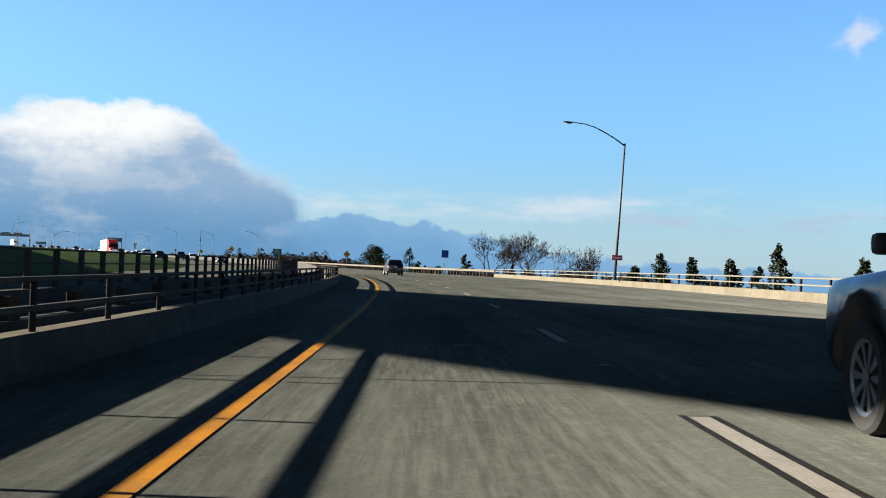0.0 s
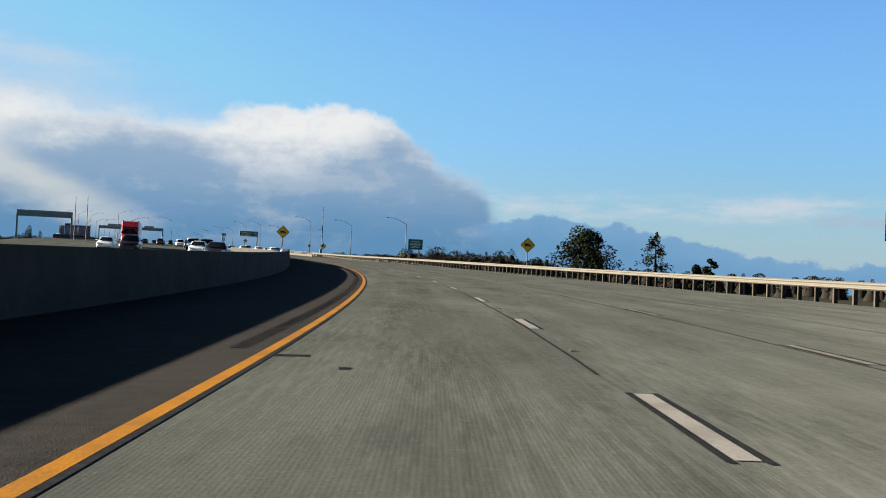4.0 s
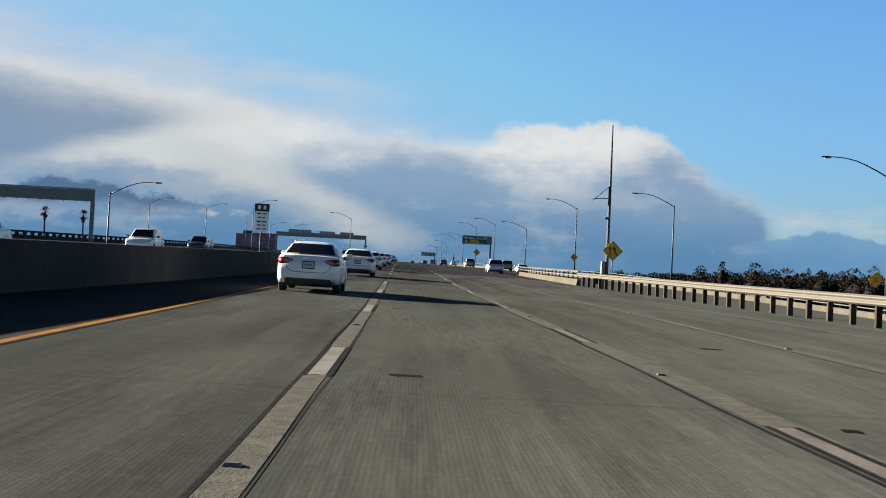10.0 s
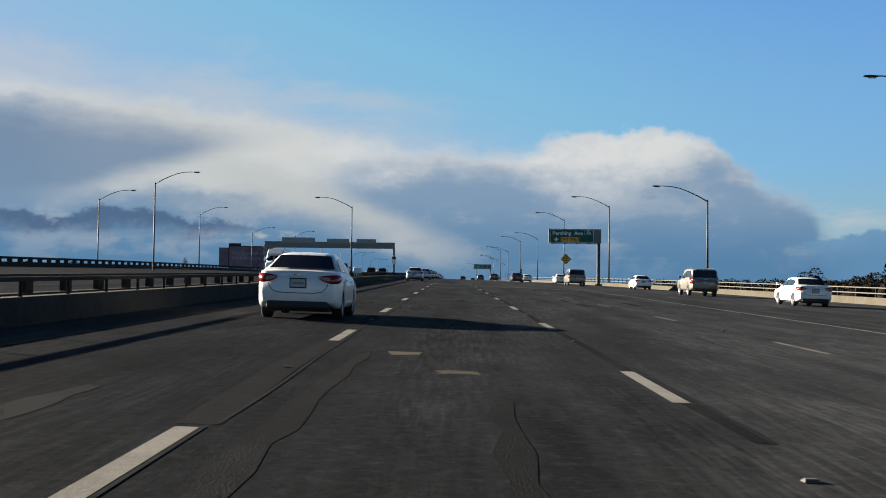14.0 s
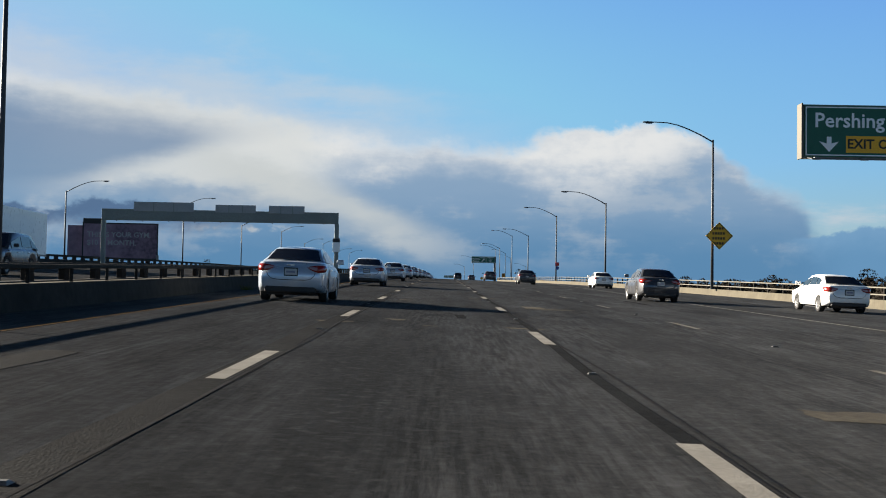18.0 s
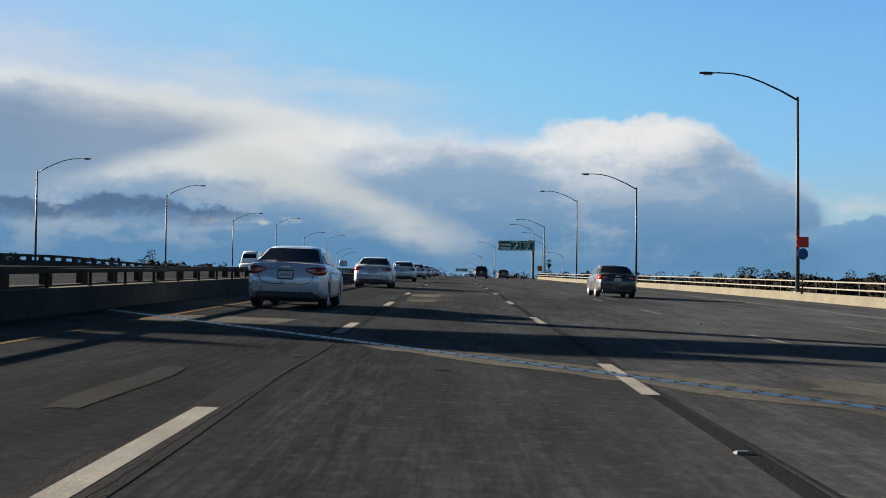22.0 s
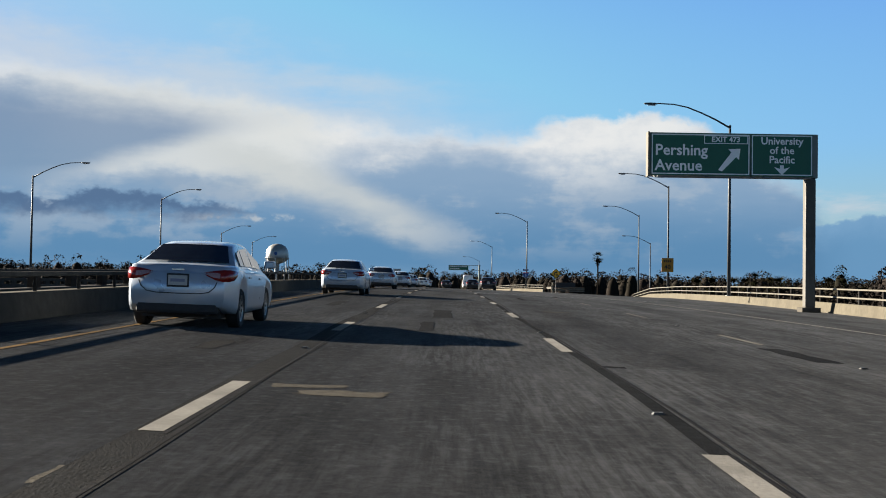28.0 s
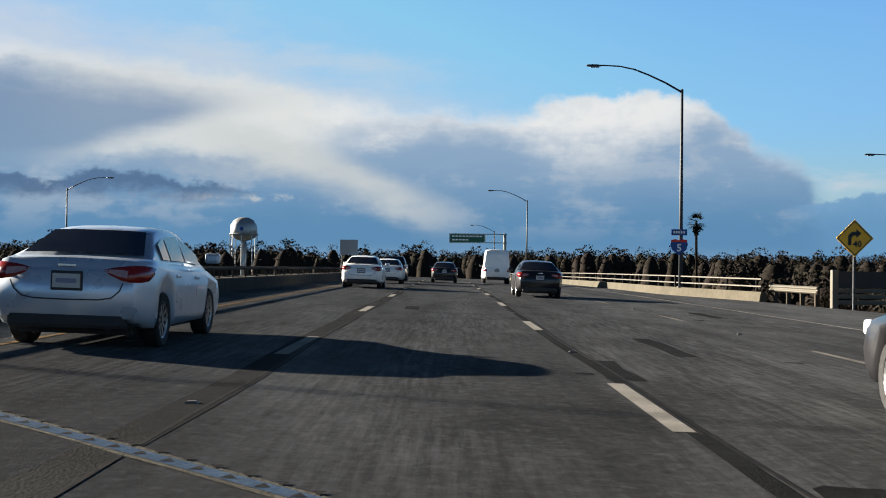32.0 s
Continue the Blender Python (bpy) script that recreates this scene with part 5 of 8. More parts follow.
for y, lat, e in ((440, -28.7, 5.4), (566.6, -51.9, 8.3), (581.5, -32.4, 10.0), (610.7, -47.5, 9.4), (662, -44.3, 10.1), (711.9, -43.1, 8.6), (762.5, -40.2, 10.0), (806, -38.2, 8.9), (848.3, -36.1, 9.5), (895.5, -36.2, 8.2), (944, -36.1, 9.7), (986, -35.5, 8.6), (1031, -34.8, 9.9), (1083, -37.0, 7.9), (1132.5, -39.8, 8.3)):
    street_lamp(y, lat, e, (0.45 if y > 600 and lat > -45 else -4.0), 1, label="grey steel street lamp beside the opposing carriageway")


# ---------------------------------------------------------------- overhead signs
def truss_lights(parent, xs, z, y):
    for x in xs:
        bm = bmesh.new()
        box(bm, (x - 0.16, y - 0.75, z - 0.10), (x + 0.16, y - 0.45, z - 0.02), bevel=0.03)
        tube(bm, [(x, y, z + 0.05), (x, y - 0.5, z - 0.05)], 0.025, 6)
        part("sign_light", bm, GALV, parent, "small floodlight below the sign")


def overhead_sign(y, l0, l1, h0, h1, post_lat, label):
    sg = empty("overhead_sign", place(y, l0, 0), label, "road sign", "overhead exit signs")
    w = l1 - l0
    bm = bmesh.new()
    box(bm, (0.0, 0.10, h0), (w, 0.50, h1), bevel=0.02)
    part("box_beam", bm, BEAM_PAINT, sg, "grey box beam behind the panel")
    bm = bmesh.new()
    px = post_lat - l0
    box(bm, (px - 0.23, 0.08, 0.0), (px + 0.23, 0.52, h0), bevel=0.08)
    part("post", bm, POST_PAINT, sg)
    bm = bmesh.new()
    box(bm, (px - 0.4, -0.1, -0.3), (px + 0.4, 0.7, 0.03), bevel=0.03)
    part("footing", bm, CONCRETE, sg)
    bm = bmesh.new()
    box(bm, (-0.06, -0.05, h0 - 0.02), (-0.005, 0.52, h1 + 0.02))
    part("end_plate", bm, PALE_RAIL, sg, "sunlit end plate")
    bm = bmesh.new()
    tube(bm, [(0.1, -0.72, h0 - 0.12), (w - 0.9, -0.72, h0 - 0.12)], 0.03, 6)
    for x in (0.15, w * 0.3, w * 0.6, w - 0.95):
        tube(bm, [(x, 0.1, h0 + 0.02), (x, -0.72, h0 - 0.12)], 0.022, 6)
    part("walkway_rail", bm, GALV, sg)
    return sg


s1 = overhead_sign(615.3, 15.45, 22.85, 5.8, 7.85, 22.5, "green overhead exit sign on a grey cantilever post")
panel(0.08, 6.35, 5.86, 7.80, SIGN_GREEN, s1, "panel", 0.09, 0.05)
frame_strip(0.12, 6.3, 5.9, 7.76, 0.045, SIGN_WHITE, s1, 0.036)
text("Pershing  Ave", 0.78, SIGN_WHITE, s1, Matrix.Translation((0.45, 0.034, 7.22)), align="LEFT", bold=0.012)
panel(4.95, 6.25, 7.02, 7.72, SIGN_GREEN, s1, "exit_tab", 0.036, 0.006)
frame_strip(4.95, 6.25, 7.02, 7.72, 0.035, SIGN_WHITE, s1, 0.029, "tab_border")
text("EXIT", 0.24, SIGN_WHITE, s1, Matrix.Translation((5.6, 0.028, 7.57)), align="CENTER", bold=0.006)
text("473", 0.42, SIGN_WHITE, s1, Matrix.Translation((5.6, 0.028, 7.25)), align="CENTER", bold=0.01)
panel(1.65, 4.25, 6.02, 6.66, SIGN_YELLOW, s1, "yellow_panel", 0.036, 0.006)
text("EXIT ONLY", 0.50, SIGN_BLACK, s1, Matrix.Translation((2.95, 0.028, 6.34)), align="CENTER", bold=0.012)
flat([(0.92, 6.62), (1.10, 6.62), (1.10, 6.36), (1.38, 6.44), (1.01, 6.04), (0.64, 6.44), (0.92, 6.36)], 0.034, SIGN_WHITE, s1, "arrow", "white arrow pointing down")
truss_lights(s1, (0.4, 2.2, 3.9, 5.5), 5.78, 0.1)

s2 = overhead_sign(930.2, 10.46, 17.7, 5.57, 7.45, 17.4, "green overhead sign in two panels on a grey cantilever post")
panel(0.08, 4.32, 5.62, 7.42, SIGN_GREEN, s2, "panel", 0.09, 0.05)
frame_strip(0.11, 4.29, 5.66, 7.38, 0.045, SIGN_WHITE, s2, 0.036)
panel(4.36, 7.0, 5.62, 7.42, SIGN_GREEN, s2, "panel", 0.09, 0.05)
frame_strip(4.39, 6.97, 5.66, 7.38, 0.045, SIGN_WHITE, s2, 0.036)
text("Pershing", 0.66, SIGN_WHITE, s2, Matrix.Translation((0.25, 0.034, 6.68)), bold=0.012)
text("Avenue", 0.66, SIGN_WHITE, s2, Matrix.Translation((0.25, 0.034, 6.02)), bold=0.012)
flat([(2.95, 5.86), (3.12, 5.80), (3.72, 6.42), (3.84, 6.30), (3.90, 6.78), (3.38, 6.76), (3.52, 6.62)], 0.034, SIGN_WHITE, s2, "arrow", "white arrow pointing up and right")
panel(2.35, 4.22, 6.98, 7.34, SIGN_GREEN, s2, "exit_tab", 0.036, 0.006)
frame_strip(2.35, 4.22, 6.98, 7.34, 0.03, SIGN_WHITE, s2, 0.029, "tab_border")
text("EXIT 473", 0.32, SIGN_WHITE, s2, Matrix.Translation((3.28, 0.028, 7.16)), align="CENTER", bold=0.008)
for i, word in enumerate(("University", "of the", "Pacific")):
    text(word, 0.44, SIGN_WHITE, s2, Matrix.Translation((5.68, 0.034, 7.12 - 0.40 * i)), align="CENTER", bold=0.008)
flat([(5.60, 6.10), (5.76, 6.10), (5.76, 5.94), (6.02, 6.02), (5.68, 5.68), (5.34, 6.02), (5.60, 5.94)], 0.034, SIGN_WHITE, s2, "arrow", "white arrow pointing down")
truss_lights(s2, (0.4, 2.4, 4.9, 6.6), 5.55, 0.1)

# a far green sign over the next bend
s3 = empty("overhead_sign", place(1154, 2.2, 0), "far green overhead sign on a lattice arm", "road sign", "overhead exit signs")
panel(0, 4.6, 4.55, 5.75, SIGN_GREEN, s3, "panel", 0, 0.05)
frame_strip(0.04, 4.56, 4.59, 5.71, 0.05, SIGN_WHITE, s3, -0.052)
for z, n in ((5.4, 9), (4.95, 5)):
    bm = bmesh.new()
    for k in range(n):
        box(bm, (0.35 + k * 0.44, -0.058, z - 0.09), (0.35 + k * 0.44 + 0.34, -0.054, z + 0.09))
    part("unreadable_letters", bm, SIGN_WHITE, s3)
bm = bmesh.new()
for z in (4.6, 5.7):
    tube(bm, [(0, 0.2, z), (7.4, 0.2, z)], 0.06, 6)
for k in range(8):
    tube(bm, [(k * 0.9, 0.2, 4.6), (k * 0.9 + 0.45, 0.2, 5.7)], 0.03, 5)
part("truss", bm, BEAM_PAINT, s3)
part("post", tube(bmesh.new(), [(7.1, 0.2, 0), (7.1, 0.2, 5.8)], 0.2, 10), BEAM_PAINT, s3)


# ---------------------------------------------------------------- gantries over the other carriageway, seen from behind
def gantry(y, l0, l1, h0, h1, boards, label, turn=0.0, foot=0.0):
    g = empty("sign_gantry", place(y, l0, 0, turn), label, "sign gantry", "gantries over the opposing lanes")
    w = l1 - l0
    bm = bmesh.new()
    box(bm, (-0.2, -0.35, h0), (w + 0.2, 0.35, h1), bevel=0.03)
    part("beam", bm, BEAM_PAINT, g, "grey-green box beam")
    for x in (0, w):
        bm = bmesh.new()
        box(bm, (x - 0.27, -0.27, foot), (x + 0.27, 0.27, h0), bevel=0.04)
        part("post", bm, BEAM_PAINT, g)
    for a, b, t in boards:
        bd = panel(a, b, h1 - 0.25, h1 + t, SIGN_BACK, g, "sign_back", -0.40, 0.05, "bare aluminium back of a sign")
        for k in range(1, 3):
            x = a + (b - a) * k / 3
            bm = bmesh.new()
            box(bm, (x - 0.04, -0.51, h1 - 0.25), (x + 0.04, -0.455, h1 + t - 0.05))
            part("stiffener", bm, BEAM_PAINT, bd)
    bm = bmesh.new()
    for k in range(9):
        x = w * (k + 0.5) / 9
        box(bm, (x - 0.05, -0.1, h0 - 0.14), (x + 0.05, 0.1, h0), bevel=0.02)
    part("fittings", bm, GALV, g)
    return g


g1 = gantry(724, -42.0, -11.9, 5.85, 7.3, [(3.9, 11.6, 0.95), (14.4, 19.6, 0.75), (21.3, 25.9, 0.75)], "long grey-green sign gantry with bare sign backs", turn=2.0)
bm = bmesh.new()
box(bm, (-0.47, -0.42, 2.2), (0.47, -0.30, 3.95), bevel=0.02)
card = part("side_sign", bm, SIGN_WHITE, g1, "white regulatory sign with a dark head")
card.matrix_local = Matrix.Translation((30.1, 0, 0))
bm = bmesh.new()
box(bm, (-0.47, -0.44, 3.45), (0.47, -0.425, 3.95))
part("dark_head", bm, SIGN_BLACK, card)
gantry(496, -60.4, -45.0, 5.6, 7.4, [(0.2, 15.2, 0.05)], "grey sign gantry with a full-width sign back", foot=-4)

# regulatory sign on the median wall
rs = empty("median_sign", place(395.3, -8.25, 0), "white regulatory sign with a black head on the median wall", "road sign")
part("post", tube(bmesh.new(), [(0, 0, 0.9), (0, 0, 2.6)], 0.07, 8), POLE_STEEL, rs)
panel(-0.43, 0.43, 2.15, 3.45, SIGN_WHITE, rs, "panel", -0.07, 0.03)
panel(-0.46, 0.46, 3.45, 3.93, SIGN_BLACK, rs, "dark_head", -0.07, 0.035, "black head panel")
bm = bmesh.new()
for z, a in ((3.30, 0.30), (3.06, 0.22), (2.80, 0.3), (2.58, 0.26), (2.34, 0.3)):
    box(bm, (-a, -0.104, z - 0.04), (-0.04, -0.1, z + 0.04))
    box(bm, (0.04, -0.104, z - 0.04), (a, -0.1, z + 0.04))
part("unreadable_lines", bm, SIGN_BLACK, rs)
bm = bmesh.new()
box(bm, (-0.26, -0.110, 3.58), (-0.08, -0.106, 3.82)), box(bm, (0.08, -0.110, 3.58), (0.26, -0.106, 3.82))
part("unreadable_marks", bm, SIGN_WHITE, rs)


# ---------------------------------------------------------------- roadside signs
def diamond(y, lat, bottom, top, post_foot, label, face, turn=0.0, post=True):
    d = empty("warning_sign", place(y, lat, 0, turn), label, "road sign", "yellow warning signs")
    r = (top - bottom) / 2
    c = (top + bottom) / 2
    flat([(0, c - r), (r, c), (0, c + r), (-r, c)], 0.0, SIGN_YELLOW, d, "panel", thick=0.02)
    k = r * 0.94
    for i in range(4):
        q = [(0, -1), (1, 0), (0, 1), (-1, 0)]
        (a0, b0), (a1, b1) = q[i], q[(i + 1) % 4]
        flat([(a0 * k, c + b0 * k), (a1 * k, c + b1 * k), (a1 * (k - 0.05), c + b1 * (k - 0.05)), (a0 * (k - 0.05), c + b0 * (k - 0.05))], -0.021, SIGN_BLACK, d, "border_line", thick=0.003)
    if post:
        part("post", tube(bmesh.new(), [(0, 0.06, post_foot), (0, 0.06, c + r * 0.6)], 0.045, 8), POLE_STEEL, d)
    face(d, c, r)
    return d


def bars(rows, w):
    def face(d, c, r):
        bm = bmesh.new()
        for i in range(rows):
            z = c + (rows / 2 - 0.5 - i) * r * 0.36
            a = w * r * (0.8 if i in (0, rows - 1) else 1.0)
            x = -a
            while x < a - 0.05:
                box(bm, (x, -0.026, z - r * 0.09), (min(x + r * 0.13, a), -0.022, z + r * 0.09))
                x += r * 0.19
        part("unreadable_lines", bm, SIGN_BLACK, d)
    return face


def truck_figure(d, c, r):
    flat([(-r * 0.42, c - r * 0.12), (r * 0.42, c - r * 0.12), (r * 0.42, c + r * 0.05), (r * 0.18, c + r * 0.08), (r * 0.10, c + r * 0.2), (-r * 0.42, c + r * 0.2)], -0.021, SIGN_BLACK, d, "vehicle_figure")
    for x in (-0.25, 0.25):
        flat([(r * x + r * 0.09 * math.cos(q), c - r * 0.16 + r * 0.09 * math.sin(q)) for q in [k * math.pi / 5 for k in range(10)]], -0.021, SIGN_BLACK, d, "wheel_figure")


def merge_figure(d, c, r):
    for x in (-r * 0.26,):
        flat([(x - r * 0.06, c - r * 0.5), (x + r * 0.06, c - r * 0.5), (x + r * 0.06, c + r * 0.15), (x + r * 0.17, c + r * 0.15), (x, c + r * 0.46), (x - r * 0.17, c + r * 0.15), (x - r * 0.06, c + r * 0.15)], -0.021, SIGN_BLACK, d, "arrow_figure")
    flat([(r * 0.34, c - r * 0.5), (r * 0.46, c - r * 0.5), (r * 0.40, c - r * 0.25), (r * 0.24, c + r * 0.15), (r * 0.34, c + r * 0.19), (r * 0.10, c + r * 0.46), (r * 0.02, c + r * 0.08), (r * 0.12, c + r * 0.11), (r * 0.28, c - r * 0.28)], -0.021, SIGN_BLACK, d, "arrow_figure")
    for z in (-0.4, -0.15, 0.1, 0.35):
        flat([(r * 0.02, c + r * z), (r * 0.06, c + r * z), (r * 0.06, c + r * (z + 0.14)), (r * 0.02, c + r * (z + 0.14))], -0.021, SIGN_BLACK, d, "lane_line_figure")


def curve_figure(d, c, r):
    flat([(-r * 0.36, c - r * 0.38), (-r * 0.18, c - r * 0.38), (-r * 0.18, c + r * 0.02), (-r * 0.08, c + r * 0.14), (r * 0.08, c + r * 0.14), (r * 0.08, c + r * 0.02), (r * 0.36, c + r * 0.26), (r * 0.08, c + r * 0.5), (r * 0.08, c + r * 0.34), (-r * 0.16, c + r * 0.34), (-r * 0.36, c + r * 0.14)], -0.021, SIGN_BLACK, d, "arrow_figure")
    text("40", r * 0.46, SIGN_BLACK, d, Matrix.Translation((r * 0.14, -0.023, c - r * 0.32)), align="CENTER", bold=0.01)


diamond(242.2, -9.45, 2.45, 3.75, 1.7, "yellow diamond sign with a truck on the median wall", truck_figure)
diamond(243.8, 15.55, 2.2, 3.82, -0.4, "yellow diamond sign with a truck behind the guardrail", truck_figure)
diamond(406.4, 16.1, 1.93, 3.43, -0.3, "yellow diamond merge sign beside a solar pole", merge_figure)
diamond(655.6, 21.75, 3.3, 5.28, 3.0, "yellow diamond sign with worn text on a lamp post", bars(4, 0.5), post=False)
diamond(1047.6, 17.3, 2.0, 3.42, -0.2, "yellow diamond sign with a bent arrow and 40", curve_figure)
diamond(507.0, 27.95, 2.5, 3.7, 2.0, "yellow diamond sign on a lamp post of the ramp", bars(3, 0.5), post=False)
diamond(405.6, 35.4, 1.3, 2.5, 0.5, "orange-yellow diamond sign on a ramp lamp post", bars(2, 0.4), post=False)

hs = empty("museum_sign", place(316.4, 15.7, 0, 0), "dark green guide sign on two timber posts", "road sign")
panel(0, 2.42, 2.42, 4.12, SIGN_GREEN, hs, "panel", 0, 0.03)
for w, z, s in (("HAGGIN", 3.72, 0.42), ("MUSEUM", 3.26, 0.44), ("NEXT EXIT", 2.82, 0.32)):
    text(w, s, SIGN_WHITE, hs, Matrix.Translation((1.21, -0.033, z)), align="CENTER", bold=0.004)
for x in (0.36, 1.85):
    bm = bmesh.new()
    box(bm, (x - 0.08, 0.01, -0.6), (x + 0.08, 0.17, 3.9), bevel=0.01)
    part("post", bm, WOOD_POST, hs)
panel(-0.06, 0.76, 1.55, 2.36, SIGN_BLUE, hs, "hospital_panel", 0.0, 0.03, "blue hospital panel")
text("H", 0.72, SIGN_WHITE, hs, Matrix.Translation((0.35, -0.033, 1.95)), align="CENTER", bold=0.01)

bs = empty("blue_sign", place(170.0, 16.9, 0), "plain blue service sign on a single post", "road sign")
panel(-0.55, 0.55, 2.55, 3.7, SIGN_BLUE, bs, "panel", 0, 0.025)
part("post", tube(bmesh.new(), [(0, 0.05, -0.5), (0, 0.05, 3.4)], 0.05, 8), POLE_STEEL, bs)
rd = empty("red_marker_sign", place(80.5, 14.95, 0), "small red callbox sign on a lamp post", "road sign")
panel(-0.40, 0.40, 1.95, 2.32, SIGN_RED, rd, "panel", 0, 0.02)
bm = bmesh.new()
for k in range(5):
    box(bm, (-0.3 + k * 0.13, -0.026, 2.06), (-0.3 + k * 0.13 + 0.08, -0.022, 2.21))
part("unreadable_letters", bm, SIGN_WHITE, rd)
r2 = empty("red_marker_sign", place(754.4, 19.65, 0), "small red and blue marker panels on a lamp post", "road sign")
panel(-0.30, 0.30, 2.75, 3.3, SIGN_RED, r2, "panel", 0, 0.02)
flat([(0.28 * math.cos(q), 2.42 + 0.30 * math.sin(q)) for q in [k * math.pi / 6 for k in range(12)]], 0.0, SIGN_BLUE, r2, "shield", "small round blue shield", 0.02)
o40 = empty("speed_panel", place(995.5, 22.85, 0), "orange-yellow ramp speed panel reading 40 on a lamp post", "road sign")
panel(0, 1.15, 2.5, 3.86, SIGN_ORANGE, o40, "panel", 0, 0.025)
text("40", 0.62, SIGN_BLACK, o40, Matrix.Translation((0.57, -0.028, 2.98)), align="CENTER", bold=0.012)
bm = bmesh.new()
for k in range(4):
    box(bm, (0.2 + k * 0.2, -0.03, 3.45), (0.2 + k * 0.2 + 0.14, -0.026, 3.65))
part("unreadable_letters", bm, SIGN_BLACK, o40)
sh = empty("route_shield", place(1065.7, 14.2, 0), "blue interstate route shield with a blue plate above", "road sign")
flat([(-0.42, 2.95), (-0.2, 3.0), (0, 2.94), (0.2, 3.0), (0.42, 2.95), (0.46, 2.7), (0.38, 2.42), (0.0, 2.15), (-0.38, 2.42), (-0.46, 2.7)], 0.0, SIGN_BLUE, sh, "shield", thick=0.02)
flat([(-0.42, 2.95), (-0.2, 3.0), (0, 2.94), (0.2, 3.0), (0.42, 2.95), (0.43, 2.84), (-0.43, 2.84)], -0.021, SIGN_RED, sh, "red_band")
text("5", 0.55, SIGN_WHITE, sh, Matrix.Translation((0, -0.023, 2.52)), align="CENTER", bold=0.012)
panel(-0.42, 0.42, 3.2, 3.52, SIGN_BLUE, sh, "direction_plate", 0, 0.02)
bm = bmesh.new()
for k in range(5):
    box(bm, (-0.31 + k * 0.13, -0.028, 3.3), (-0.31 + k * 0.13 + 0.09, -0.024, 3.43))
part("unreadable_letters", bm, SIGN_WHITE, sh)
ws = empty("back_of_sign", place(1137, -10.2, 0), "grey back of a sign board on two posts", "road sign")
panel(0, 2.0, 2.3, 4.0, SIGN_BACK, ws, "panel", 0, 0.04)
for x in (0.2, 1.8):
    part("post", tube(bmesh.new(), [(x, 0.08, 0), (x, 0.08, 3.8)], 0.07, 8), POLE_STEEL, ws)

# solar-powered detector pole
sp = empty("solar_pole", place(407.2, 15.85, -0.3), "slim grey pole with a solar panel and a cabinet", "detector pole")
part("pole", tube(bmesh.new(), [(0, 0, 0), (0, 0, 7.6), (0, 0, 12.3)], [0.14, 0.11, 0.05], 9), POLE_STEEL, sp)
bm = bmesh.new()
box(bm, (-0.85, -0.55, -0.02), (0.85, 0.55, 0.02), Matrix.Translation((-0.62, 0, 7.25)) @ Matrix.Rotation(radians(-42), 4, "Y"))
part("solar_panel", bm, SOLAR, sp, "tilted dark solar panel")
bm = bmesh.new()
tube(bm, [(0, 0, 6.85), (-1.2, 0, 6.8)], 0.035, 6), tube(bm, [(0, 0, 5.3), (-0.28, 0, 5.45)], 0.09, 8)
part("bracket", bm, GALV, sp)
bm = bmesh.new()
box(bm, (-0.42, -0.2, 0.1), (-0.16, 0.25, 2.2), bevel=0.02)
part("cabinet", bm, GALV, sp, "narrow pale cabinet")
bm = bmesh.new()
box(bm, (-0.95, -0.2, 0.5), (-0.55, 0.2, 1.3), bevel=0.02)
part("control_box", bm, TRIM, sp)
for y, lat in ((433.8, -41.6), (424.4, -38.5)):
    p2 = empty("detector_mast", place(y, lat, 0), "tall thin detector mast beside the opposing lanes", "mast")
    part("pole", tube(bmesh.new(), [(0, 0, -1), (0, 0, 7), (0, 0, 10.9)], [0.12, 0.1, 0.05], 8), POLE_STEEL, p2)
    bm = bmesh.new()
    box(bm, (-0.7, -0.45, -0.02), (0.7, 0.45, 0.02), Matrix.Translation((0.5, 0, 4.6)) @ Matrix.Rotation(radians(-40), 4, "Y"))
    part("solar_panel", bm, SOLAR, p2)

# the steel barrier end at the exit
ab = empty("barrier_end", place(1049, 17.0, 0), "white end post with pale stacked steel beams at the exit", "guardrail")
bm = bmesh.new()
box(bm, (-0.12, -0.15, -0.2), (0.12, 0.15, 1.5), bevel=0.02)
part("end_post", bm, PALE_RAIL, ab)
bm = bmesh.new()
box(bm, (0.12, -0.05, 0.8), (3.2, 0.05, 1.45), bevel=0.01)
part("dark_panel", bm, TRIM, ab, "dark screen panel")
for z in (0.15, 0.38, 0.61):
    bm = bmesh.new()
    box(bm, (0.0, -0.13, z), (4.5, -0.05, z + 0.17), bevel=0.03)
    part("beam", bm, PALE_RAIL, ab)
guardrail(1051, 1057.5, lambda y: 17.0 - (y - 1051) * 0.02, 1.9, "short pale steel guardrail at the exit nose", lift=0.0)

# ---------------------------------------------------------------- billboard
bb = empty("billboard", place(775, -62.4, 0, 4), "dark roadside billboard with pale words and a lower wing", "billboard")
panel(2.2, 14.9, 0.9, 7.0, BOARD_PINK, bb, "poster", -0.3, 0.1)
frame_strip(2.1, 15.0, 0.8, 7.1, 0.22, SIGN_BLACK, bb, -0.405, "frame")
panel(-0.6, 2.0, 1.2, 6.6, BOARD_PINK, bb, "side_poster", 0.6, 0.1, "darker rear poster")
panel(2.2, 5.5, 7.1, 7.8, SIGN_BLACK, bb, "top_extension", -0.3, 0.1)
text("THIS IS YOUR GYM.", 1.25, SIGN_BACK, bb, Matrix.Translation((2.9, -0.41, 5.0)), bold=0.02)
text("$10 A MONTH.", 1.25, SIGN_BACK, bb, Matrix.Translation((2.9, -0.41, 3.6)), bold=0.02)
